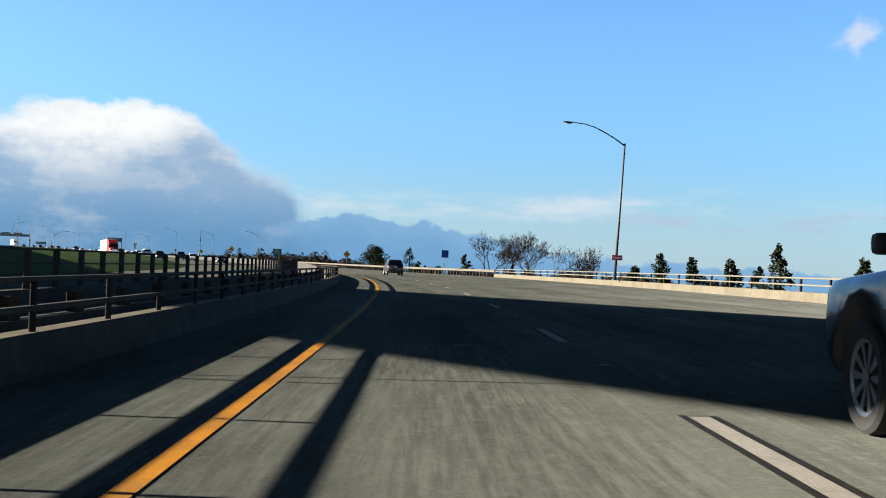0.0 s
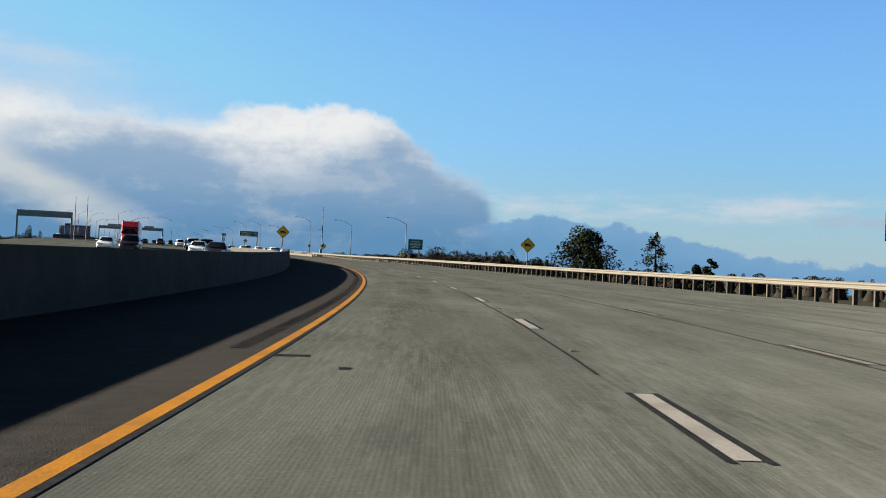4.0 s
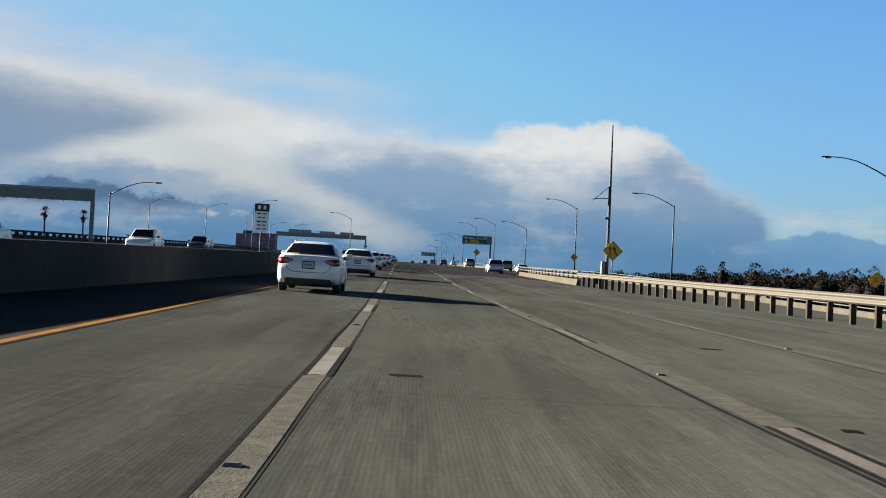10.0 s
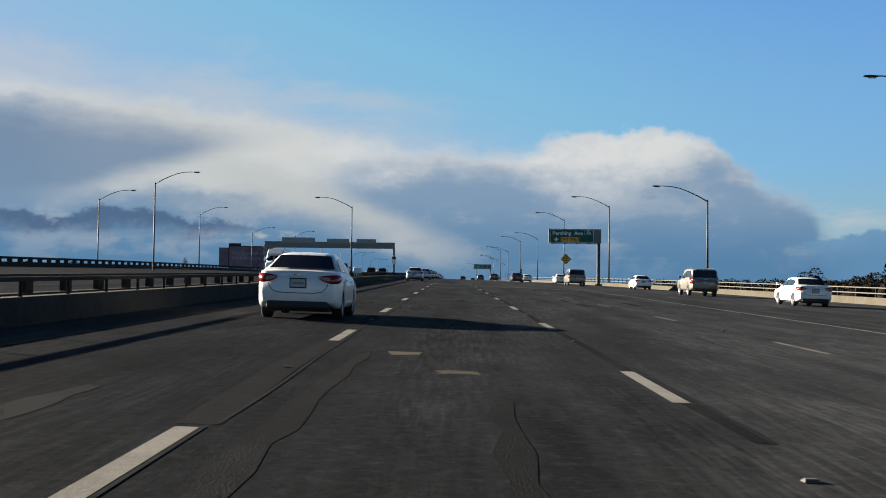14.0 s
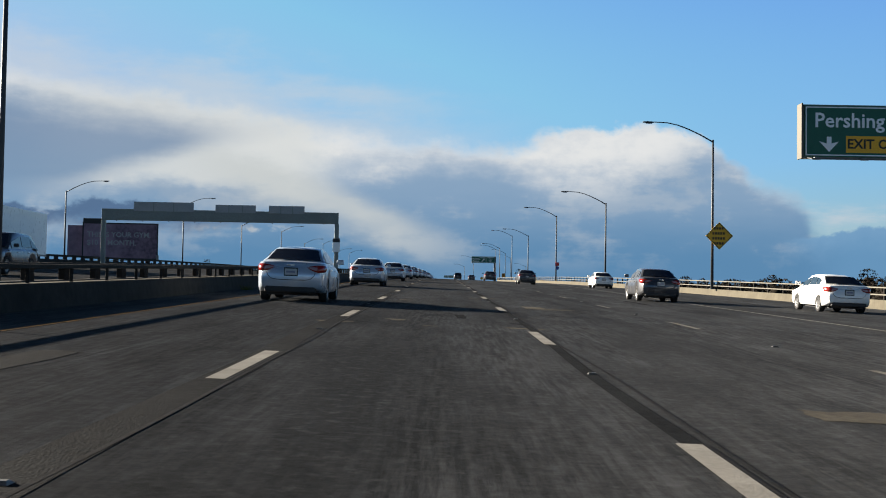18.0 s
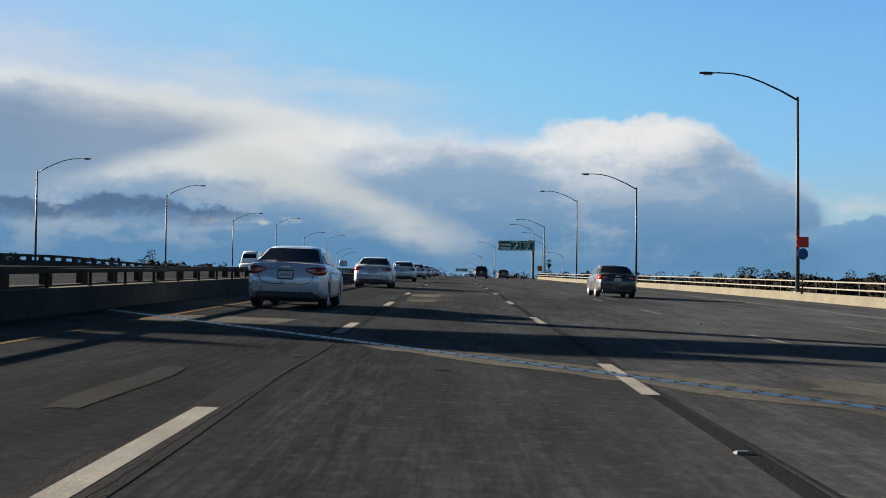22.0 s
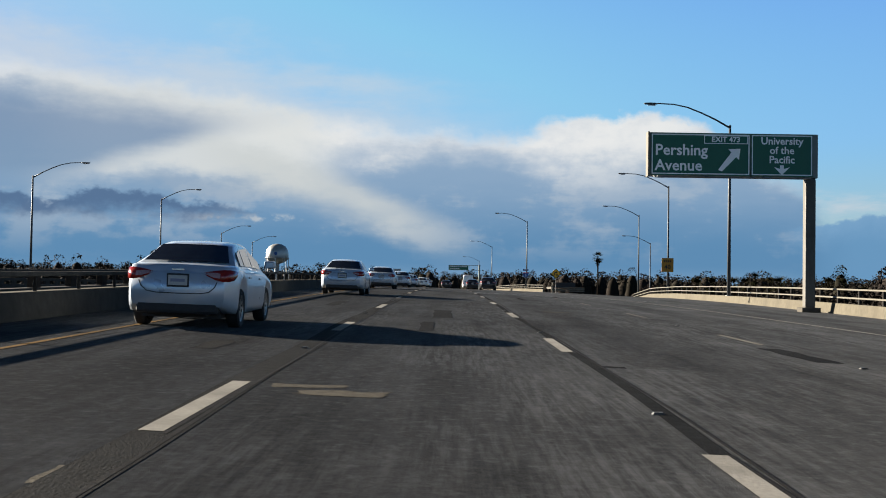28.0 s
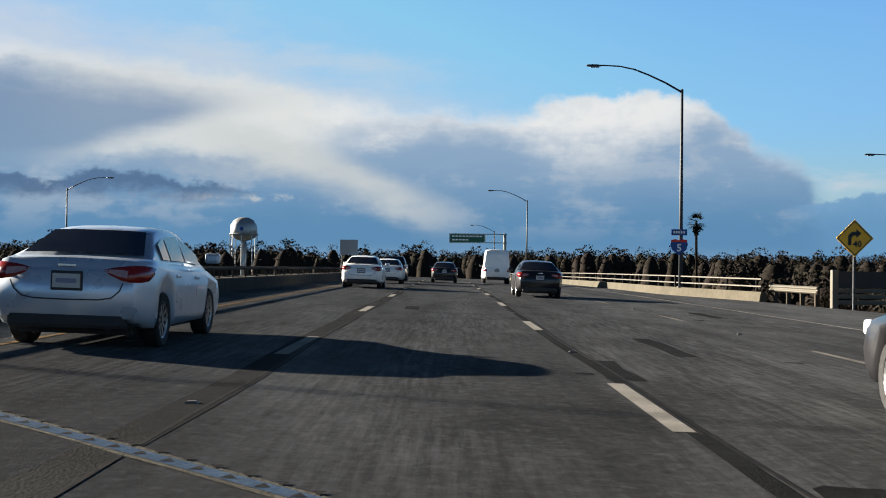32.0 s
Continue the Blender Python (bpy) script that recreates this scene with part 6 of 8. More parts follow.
for x in (3.5, 8.0, 13.0):
    part("leg", tube(bmesh.new(), [(x, 0.4, -9), (x, 0.4, 6.5)], 0.25, 8), BARK, bb)
bm = bmesh.new()
box(bm, (2.0, -1.3, 0.55), (15.2, -0.3, 0.62)), box(bm, (14.9, -1.3, 0.6), (15.3, -1.25, 1.6))
part("catwalk", bm, GALV, bb)

# ---------------------------------------------------------------- water tower
wt_m = Matrix.Translation((-104.5, 1640, base_z(1640)))
tank = empty("water_tower", wt_m, "silver spherical-sided water tank on a column and legs", "water tower")
zc = 25.0 - base_z(1640)
bm = bmesh.new()
prof = [(0.3, 7.0), (3.0, 6.6), (5.4, 5.2), (6.8, 3.0), (7.2, 0.5), (7.2, -2.4), (6.4, -3.6), (4.2, -5.0), (1.8, -5.8)]
rings = [[bm.verts.new((r * math.cos(q), r * math.sin(q), zc + z)) for q in [2 * math.pi * k / 28 for k in range(28)]] for r, z in prof]
for a, b in zip(rings, rings[1:]):
    for k in range(28):
        bm.faces.new((a[k], b[k], b[(k + 1) % 28], a[(k + 1) % 28]))
bm.faces.new(rings[0])
part("tank", bm, WATER_TANK, tank, smooth=True)
part("column", tube(bmesh.new(), [(0, 0, 0), (0, 0, zc - 5.2)], 1.5, 14), WATER_TANK, tank, smooth=True)
for k in range(8):
    q = 2 * math.pi * k / 8
    part("leg", tube(bmesh.new(), [(8.2 * math.cos(q), 8.2 * math.sin(q), 0), (7.1 * math.cos(q), 7.1 * math.sin(q), zc - 1.5)], 0.3, 6), WATER_TANK, tank)
part("balcony", tube(bmesh.new(), [(7.7 * math.cos(2 * math.pi * k / 28), 7.7 * math.sin(2 * math.pi * k / 28), zc - 2.2) for k in range(29)], 0.22, 5, cap=False), WATER_TANK, tank)
flat([(1.1 * math.cos(q), zc + 0.6 + 1.1 * math.sin(q)) for q in [k * math.pi / 8 for k in range(16)]], -7.25, SIGN_BLUE, tank, "emblem", "small dark round emblem", 0.02)

# ---------------------------------------------------------------- the overcrossing that the road has just passed under
ov = tagged(new("overcrossing"), "broad concrete overcrossing that throws its shade on the road", "bridge", kind="structure")
c0, c1 = P(-8.3, -6, 0) + Vector((2.1, 3.6, 0)), P(183.7, -94, 0) + Vector((2.1, 3.6, 0))
d = (Vector((c1.x, c1.y, 0)) - Vector((c0.x, c0.y, 0))).normalized()
n = Vector((d.y, -d.x, 0))
zb = line_z(0) + 6.4
bm = bmesh.new()
a, b = Vector((c0.x, c0.y, 0)) - d * 90, Vector((c0.x, c0.y, 0)) + d * 160
prof = [(-7.7, 0.5), (-7.7, 2.0), (-7.4, 2.0), (-7.4, 1.2), (6.5, 1.2), (6.5, 2.0), (6.8, 2.0), (6.8, 0.5), (5.2, 0.0), (-6.1, 0.0)]
ra = [bm.verts.new((a.x + n.x * u, a.y + n.y * u, zb + v)) for u, v in prof]
rb = [bm.verts.new((b.x + n.x * u, b.y + n.y * u, zb + v)) for u, v in prof]
for k in range(10):
    bm.faces.new((ra[k], rb[k], rb[(k + 1) % 10], ra[(k + 1) % 10]))
bm.faces.new(ra), bm.faces.new(rb[::-1])
bmesh.ops.recalc_face_normals(bm, faces=bm.faces[:])
part("deck", bm, CONCRETE, ov)
for s in (-70, 62, 110):
    q = Vector((c0.x, c0.y, 0)) + d * s
    part("pier", tube(bmesh.new(), [(q.x, q.y, base_z(0)), (q.x, q.y, zb + 0.1)], 1.1, 14), CONCRETE, ov, smooth=True)


# ---------------------------------------------------------------- trees
def leaf_cloud(bm, centre, radii, count, size, rng, shell=0.35, flat_bottom=0.0, tilt=None):
    """Many small bent leaf tufts inside an ellipsoid."""
    for _ in range(count):
        while True:
            v = Vector((rng.uniform(-1, 1), rng.uniform(-1, 1), rng.uniform(-1, 1)))
            if shell < v.length < 1 and v.z > -1 + flat_bottom:
                break
        p = Vector((centre[0] + v.x * radii[0], centre[1] + v.y * radii[1], centre[2] + v.z * radii[2]))
        a = Vector((rng.uniform(-1, 1), rng.uniform(-1, 1), rng.uniform(-0.6, 0.6))).normalized() * size * rng.uniform(0.6, 1.4)
        b = Vector((rng.uniform(-1, 1), rng.uniform(-1, 1), rng.uniform(-1, 1))).normalized() * size * rng.uniform(0.4, 0.9)
        vs = [bm.verts.new(q) for q in (p - a, p + b, p + a, p - b * 0.6)]
        bm.faces.new((vs[0], vs[1], vs[2]))
        bm.faces.new((vs[0], vs[2], vs[3]))
    return bm


def limb(bm, p, d, length, r, depth, rng, tips, spread=0.6, sides=5):
    pts, radii = [p], [r]
    q, dd = p, d
    for i in range(3):
        dd = (dd + Vector((rng.uniform(-0.22, 0.22), rng.uniform(-0.22, 0.22), rng.uniform(-0.05, 0.15)))).normalized()
        q = q + dd * length / 3
        pts.append(q)
        radii.append(r * (1 - 0.17 * (i + 1)))
    tube(bm, pts, radii, sides, cap=False)
    if depth == 0:
        tips.append(q)
        return
    for k in range(3 if depth > 1 else 3):
        e = (dd + Vector((rng.uniform(-1, 1), rng.uniform(-1, 1), rng.uniform(-0.35, 0.6))) * spread).normalized()
        limb(bm, pts[rng.choice((2, 3, 3))], e, length * rng.uniform(0.55, 0.8), max(radii[-1] * 0.72, 0.018), depth - 1, rng, tips, spread, max(3, sides - 1))


def bare_tree(m, height, seed, leaves=420, label="leafless winter tree with fine branches", spread=0.85):
    rng = random.Random(seed)
    t = empty("bare_tree", m, label, "tree", "roadside trees")
    bm, tips = bmesh.new(), []
    for k in range(rng.choice((2, 3))):
        limb(bm, Vector((rng.uniform(-0.3, 0.3), rng.uniform(-0.3, 0.3), 0)), Vector((rng.uniform(-0.35, 0.35), rng.uniform(-0.35, 0.35), 1)).normalized(), height * 0.34, height * 0.02, 5, rng, tips, spread)
    part("trunk", bm, BARK, t)
    bm = bmesh.new()
    for p in rng.sample(tips, min(len(tips), leaves)):
        leaf_cloud(bm, p, (0.25, 0.25, 0.25), 3, 0.06, rng, 0.0)
    part("foliage", bm, LEAF_BROWN, t)
    return t


def conifer(m, height, width, seed, label="dark green conifer with a ragged crown", mat=None):
    rng = random.Random(seed)
    t = empty("conifer", m, label, "tree", "roadside trees")
    part("trunk", tube(bmesh.new(), [(0, 0, -0.3), (0.05, 0, height * 0.5), (0, 0, height * 0.95)], [height * 0.03, height * 0.02, 0.02], 8), BARK, t)
    bm = bmesh.new()
    n = int(height * 5)
    for i in range(n):
        f = i / n
        z = height * (0.10 + 0.88 * f)
        r = width / 2 * (1 - f) ** 0.75 * rng.uniform(0.55, 1.1) + 0.12
        q = rng.uniform(0, 6.28)
        leaf_cloud(bm, (math.cos(q) * r * 0.62, math.sin(q) * r * 0.62, z), (r * 0.5, r * 0.5, height * 0.055), 46, 0.16, rng, 0.0)
    part("crown", bm, mat or LEAF_DARK, t)
    return t


def broad_tree(m, height, width, seed, label="dense dark evergreen tree", mat=None, count=9, tuft=0.17):
    rng = random.Random(seed)
    t = empty("broad_tree", m, label, "tree", "roadside trees")
    bm, tips = bmesh.new(), []
    limb(bm, Vector((0, 0, -0.3)), Vector((0.05, 0, 1)), height * 0.4, height * 0.03, 2, rng, tips, 0.8, 7)
    part("trunk", bm, BARK, t)
    bm = bmesh.new()
    for i in range(count):
        f = i / max(count - 1, 1)
        q = rng.uniform(0, 6.28)
        r = width * 0.26 * (1.15 - 0.6 * f)
        o = width * 0.30 * (1.0 - 0.75 * f)
        leaf_cloud(bm, (math.cos(q) * o, math.sin(q) * o, height * (0.28 + 0.60 * f)), (r, r, height * 0.17), 330, tuft, rng, 0.45)
    part("crown", bm, mat or LEAF_DARK, t)
    return t


def palm(m, height, seed, label="tall fan palm with a dry skirt below its fronds", crown=1.7):
    rng = random.Random(seed)
    t = empty("palm", m, label, "palm tree", "palms beyond the freeway")
    part("trunk", tube(bmesh.new(), [(0, 0, 0), (0.1, 0, height * 0.5), (0.0, 0, height)], [0.32, 0.24, 0.2], 8), BARK, t)
    bm = bmesh.new()
    for k in range(58):
        q, e = rng.uniform(0, 6.28), rng.uniform(-0.9, 1.35)
        d = Vector((math.cos(q) * math.cos(e), math.sin(q) * math.cos(e), math.sin(e)))
        side = d.cross(Vector((0, 0, 1)))
        side = side.normalized() if side.length > 0.05 else Vector((1, 0, 0))
        root, mid = Vector((0, 0, height)), Vector((0, 0, height)) + d * crown * 0.55
        for s in (-1.0, -0.66, -0.33, 0.0, 0.33, 0.66, 1.0):
            tip = mid + (d * math.cos(s) + side * math.sin(s)).normalized() * crown * 0.6 * rng.uniform(0.8, 1.1) - Vector((0, 0, 0.18 * abs(s)))
            w = side * 0.07
            bm.faces.new([bm.verts.new(p) for p in (mid - w, mid + w, tip)])
        bm.faces.new([bm.verts.new(p) for p in (root - side * 0.03, root + side * 0.03, mid)])
    part("crown", bm, LEAF_PALM, t)
    bm = bmesh.new()
    leaf_cloud(bm, (0, 0, height - 1.2), (0.55, 0.55, 1.1), 160, 0.22, rng, 0.2)
    part("dry_skirt", bm, LEAF_BROWN, t)
    return t


def at_ground(y, lat, sink=0.1):
    p = P(min(y, 1250), lat, 0)
    return Matrix.Translation((p.x, p.y + (y - min(y, 1250)), ground_z(y, lat) - sink))


def top_of(y, lat, h):
    """The height of a tree that reaches h above the road beside it."""
    return line_z(min(y, 1250)) + h + lat * bank(y) - ground_z(y, lat)


# first stretch
for y, lat, h, s, lv in ((150.5, 21.5, 5.9, 3, 160), (146.0, 23.5, 5.2, 7, 220), (156.0, 23.0, 4.7, 9, 200), (160.5, 21.5, 5.2, 12, 160), (121.3, 20.0, 4.6, 15, 30), (117.0, 22.0, 3.0, 18, 60), (126.0, 25.0, 2.6, 19, 60)):
    bare_tree(at_ground(y, lat), top_of(y, lat, h) * 1.2, s, lv * 2, spread=1.05)
for y, lat, h, w, s in ((171.0, 20.5, 3.4, 2.4, 21), (252.0, 32.2, 5.4, 4.4, 22), (206, 21, 2.2, 1.6, 23), (104, 26, 3.2, 2.6, 24), (78.0, 26.5, 3.6, 2.4, 25), (72, 30, 2.6, 2.2, 26), (88, 29, 2.0, 2.4, 27), (98, 24, 2.2, 2.0, 28), (63, 29.5, 2.6, 2.6, 29), (430, 73, 3.2, 2.6, 30), (426, 60, 2.6, 1.6, 31)):
    conifer(at_ground(y, lat), top_of(y, lat, h), w * 1.75, s)
broad_tree(at_ground(252, 24.0), top_of(252, 24.0, 5.4), 8.6, 40, count=16)
broad_tree(at_ground(258, 27.0), top_of(258, 27.0, 3.2), 3.6, 41)
for y, lat, h, w, s in ((92, 25, 2.4, 3.2, 42), (110, 25.5, 1.7, 3.4, 43), (82, 24.5, 2.2, 3.0, 44), (300, 34, 1.7, 2.4, 45), (310, 30, 1.5, 2.2, 46), (385, 62, 2.0, 3.4, 47), (398, 66, 2.4, 3.6, 48), (215, 23, 1.6, 2.2, 49), (275, 30, 1.6, 2.4, 50)):
    broad_tree(at_ground(y, lat), top_of(y, lat, h), w, s, "rounded dark shrub-like tree", count=5)
bare_tree(at_ground(385, 37), top_of(385, 37, 4.5), 61, 120)
bare_tree(at_ground(388, 39.5), top_of(388, 39.5, 3.6), 62, 120)
broad_tree(at_ground(470, -55), top_of(470, -55, 2.6), 4.0, 63, "rounded dark tree beyond the opposing lanes")
broad_tree(at_ground(775, -72), top_of(775, -72, 3.0), 6.0, 64, "rounded dark tree beside the billboard")
for y, lat, s in ((640, -95, 1), (652, -88, 2)):
    palm(at_ground(y, lat), top_of(y, lat, 6.2), 70 + s)

# last stretch
palm(at_ground(1190, 41.3), top_of(1190, 41.3, 10.3), 80)
for y, lat, h, s in ((1120, 60, 3.2, 1), (1135, 66, 3.6, 2), (1160, 78, 4.4, 3), (1105, 52, 2.6, 4), (1210, 95, 4.5, 5), (1080, 58, 2.8, 6), (1230, 80, 3.5, 7), (1300, 150, 6, 8), (1170, 60, 1.5, 9), (1150, 72, 5.2, 10), (1185, 100, 5.6, 11), (1125, 84, 4.0, 12), (1095, 47, 2.2, 13)):
    palm(at_ground(y, lat), top_of(y, lat, h), 80 + s, "short fan palm with a shaggy trunk", 1.9)
rng = random.Random(77)
for i in range(46):
    y, lat = rng.uniform(1090, 1330), rng.uniform(42, 130)
    if rng.random() < 0.35:
        bare_tree(at_ground(y, lat), top_of(y, lat, rng.uniform(-2.0, 1.8)), 100 + i, 200, "brown leafless winter tree below the freeway", 0.7)
    else:
        broad_tree(at_ground(y, lat), top_of(y, lat, rng.uniform(-3.2, 1.4)), rng.uniform(5, 9), 100 + i, "dark winter tree below the freeway", rng.choice((LEAF_DARK, LEAF_BROWN, LEAF_WOOD)), 14, 0.2)


def woods(name, spots, label, seed):
    """Far woods in one sheet of uneven crowns."""
    rng = random.Random(seed)
    verts, faces = [], []
    for x, y, z, h, w, spiky in spots:
        n = 380 if y < 1400 else 170
        ring, rows = 9, []
        for f, g in ((0.02, 0.95), (0.25, 0.86), (0.5, 0.74), (0.66, 0.58), (0.76, 0.36), (0.80, 0.10)):
            g = g * (1.15 - f) if spiky else g
            rows.append(len(verts))
            for k in range(ring):
                q = 6.2832 * k / ring
                rr = w / 2 * g * rng.uniform(0.88, 1.10)
                verts.append((x + math.cos(q) * rr, y + math.sin(q) * rr, z + h * f * rng.uniform(0.96, 1.04)))
        for a, b in zip(rows, rows[1:]):
            faces += [(a + k, a + (k + 1) % ring, b + (k + 1) % ring, b + k) for k in range(ring)]
        for _ in range(n):
            f = rng.random() ** 0.8
            r = w / 2 * ((1 - f) * 0.9 + 0.1 if spiky else math.sqrt(max(1 - (2 * f - 0.9) ** 2 * 0.8, 0.1)))
            q, rr = rng.uniform(0, 6.28), rng.random() ** 0.3 * r
            c = (x + math.cos(q) * rr, y + math.sin(q) * rr, z + h * (0.12 + 0.86 * f))
            s = min(w * rng.uniform(0.03, 0.075) * (0.6 if spiky else 1), 0.55 + max(y - 1000, 0) * 0.0008)
            i = len(verts)
            for _k in range(4):
                verts.append((c[0] + rng.uniform(-s, s), c[1] + rng.uniform(-s, s), c[2] + rng.uniform(-s, s)))
            faces += [(i, i + 1, i + 2), (i, i + 2, i + 3)]
    me = bpy.data.meshes.new(name)
    me.from_pydata(verts, [], faces)
    me.shade_smooth()
    me.materials.append(LEAF_WOOD)
    return tagged(new(name, me), label, "woods", kind="stuff")


rng = random.Random(9)
spots = []
for i in range(1900):
    side = rng.random()
    if side < 0.45:
        y = rng.uniform(700, 2600)
        lat = rng.uniform(120, 180) + (y - 700) * rng.uniform(0.0, 0.45)
        top = rng.uniform(-2, 3.0) + (rng.uniform(2, 7) if rng.random() < 0.12 else 0) + max(y - 950, 0) * 0.012 * rng.uniform(0.7, 1.1)
    elif side < 0.90:
        y = rng.uniform(960, 2700)
        lat = -rng.uniform(85, 180) - (y - 800) * rng.uniform(0.0, 0.45)
        top = rng.uniform(-1, 4.0) + (rng.uniform(2, 6) if rng.random() < 0.1 else 0) + max(y - 900, 0) * 0.0145 * rng.uniform(0.7, 1.1)
    else:
        y, lat = rng.uniform(1450, 2700), rng.uniform(-110, 170)
        top = rng.uniform(2, 8) + (y - 1000) * 0.010
    yy = min(y, 1250)
    z0 = base_z(y)
    ref = line_z(yy) + 1.1
    h = max(ref + top - z0, 4)
    spots.append((line_x(yy) + lat, y, z0, h, rng.uniform(7, 15) + max(y - 1300, 0) * 0.006, rng.random() < 0.14))
# nearer belts on both sides where the viaduct comes down
for i in range(420):
    left = i % 2 == 0
    y = rng.uniform(840 if left else 800, 1330)
    lat = -rng.uniform(70, 170) if left else rng.uniform(75 + max(1000 - y, 0) * 0.1, 170)
    ref = line_z(min(y, 1250)) + 1.1 + (rng.uniform(0.2, 2.8) if left else rng.uniform(-1.4, 0.8) + (rng.uniform(1, 3) if rng.random() < 0.12 else 0))
    spots.append((line_x(min(y, 1250)) + lat, y, base_z(y), ref - base_z(y), rng.uniform(11, 18), rng.random() < 0.08))
woods("far_woods", spots, "distant band of dark winter trees along the horizon", 3)
spots = []
for i in range(160):
    y, lat = rng.uniform(560, 1300), rng.uniform(170, 420)
    spots.append((line_x(min(y, 1250)) + lat, y, base_z(y), max(line_z(min(y, 1250)) + rng.uniform(-3, 1.5) - base_z(y), 3), rng.uniform(6, 12), rng.random() < 0.2))
woods("scrub", spots, "low dark scrub and trees on the flat land", 4)
# grass and weeds along the dirt verge
rng = random.Random(12)
verts, faces = [], []
for i in range(5200):
    y, lat = rng.uniform(138, 400), 0
    lat = right_in(y) + rng.uniform(0.1, 5.5)
    p = P(y, lat, 0)
    z = ground_z(y, lat) - 0.02
    hgt = rng.uniform(0.05, 0.28)
    a = rng.uniform(0, 6.28)
    dx, dy = math.cos(a) * 0.05, math.sin(a) * 0.05
    i0 = len(verts)
    verts += [(p.x - dx, p.y - dy, z), (p.x + dx, p.y + dy, z), (p.x + rng.uniform(-0.1, 0.1), p.y + rng.uniform(-0.1, 0.1), z + hgt)]
    faces.append((i0, i0 + 1, i0 + 2))
me = bpy.data.meshes.new("verge_grass")
me.from_pydata(verts, [], faces)
me.materials.append(GRASS)
tagged(new("verge_grass", me), "sparse dry grass along the dirt verge", "grass", kind="stuff")


# weeds that grow out of the joint beside the kerb
def weed_clump(y, lat, seed, size=1.0):
    rng = random.Random(seed)
    t = empty("weed_clump", place(y, lat, 0.0), "small dry green weed growing beside the kerb", "weed", "weeds along the kerb")
    bm = bmesh.new()
    for _ in range(70):
        a, r = rng.uniform(0, 6.28), rng.uniform(0, 0.16) * size
        x, q = math.cos(a) * r, math.sin(a) * r * 2.2
        h = rng.uniform(0.06, 0.2) * size
        b = rng.uniform(0, 6.28)
        dx, dy = math.cos(b) * 0.012, math.sin(b) * 0.012
        tip = (x + math.cos(a) * h * 0.7, q + math.sin(a) * h * 0.7, h)
        bm.faces.new([bm.verts.new(p) for p in ((x - dx, q - dy, 0), (x + dx, q + dy, 0), tip)])
    part("blade_tuft", bm, GRASS, t)
    return t


for y, lat, s in ((555.5, -4.85, 1), (556.3, -4.75, 2), (554.8, -4.95, 3), (612.0, -4.9, 4), (741.0, -4.85, 5), (867.5, -4.8, 6)):
    weed_clump(y, lat, 300 + s, 1.2)


# ---------------------------------------------------------------- vehicles
def loft(bm, sections):
    """Skin over closed or open rows of points."""
    rows = [[bm.verts.new(p) for p in s] for s in sections]
    for a, b in zip(rows, rows[1:]):
        for k in range(len(a) - 1):
            bm.faces.new((a[k], b[k], b[k + 1], a[k + 1]))
    return rows


def wheel_meshes():
    bm = bmesh.new()
    n = 24
    prof = [(0.225, -0.10), (0.30, -0.11), (0.325, -0.085), (0.33, 0.0), (0.325, 0.085), (0.30, 0.11), (0.225, 0.10)]
    rows = [[bm.verts.new((x, r * math.cos(2 * math.pi * k / n), r * math.sin(2 * math.pi * k / n))) for r, x in prof] for k in range(n)]
    for k in range(n):
        a, b = rows[k], rows[(k + 1) % n]
        for j in range(len(prof) - 1):
            bm.faces.new((a[j], a[j + 1], b[j + 1], b[j]))
    tyre = bpy.data.meshes.new("tyre")
    bm.to_mesh(tyre)
    bm.free()
    tyre.materials.append(TYRE)
    bm = bmesh.new()
    for k in range(10):
        q0 = 2 * math.pi * k / 10
        for s in (-1, 1):
            vs = []
            for r, w, x in ((0.05, 0.26, 0.075), (0.215, 0.14, 0.085)):
                for e in (-1, 1):
                    q = q0 + e * w * (1 if r > 0.1 else 1.0)
                    vs.append(bm.verts.new((s * x, r * math.cos(q), r * math.sin(q))))
            bm.faces.new((vs[0], vs[1], vs[3], vs[2]))
    for s in (-1, 1):
        ring = [[bm.verts.new((s * x, r * math.cos(2 * math.pi * k / n), r * math.sin(2 * math.pi * k / n))) for r, x in ((0.20, 0.08), (0.228, 0.098), (0.23, 0.0))] for k in range(n)]
        for k in range(n):
            a, b = ring[k], ring[(k + 1) % n]
            for j in range(2):
                bm.faces.new((a[j], a[j + 1], b[j + 1], b[j]))
        bm.faces.new([bm.verts.new((s * 0.088, 0.055 * math.cos(2 * math.pi * k / 10), 0.055 * math.sin(2 * math.pi * k / 10))) for k in range(10)])
    rim = bpy.data.meshes.new("rim")
    bm.to_mesh(rim)
    bm.free()
    rim.materials.append(RIM)
    bm = bmesh.new()
    bm.faces.new([bm.verts.new((0.03, 0.22 * math.cos(2 * math.pi * k / 16), 0.22 * math.sin(2 * math.pi * k / 16))) for k in range(16)])
    bm.faces.new([bm.verts.new((-0.03, 0.22 * math.cos(2 * math.pi * k / 16), 0.22 * math.sin(2 * math.pi * k / 16))) for k in range(16)])
    hub = bpy.data.meshes.new("brake_disc")
    bm.to_mesh(hub)
    bm.free()
    hub.materials.append(TRIM)
    return tyre, rim, hub


TYRE_ME, RIM_ME, HUB_ME = wheel_meshes()

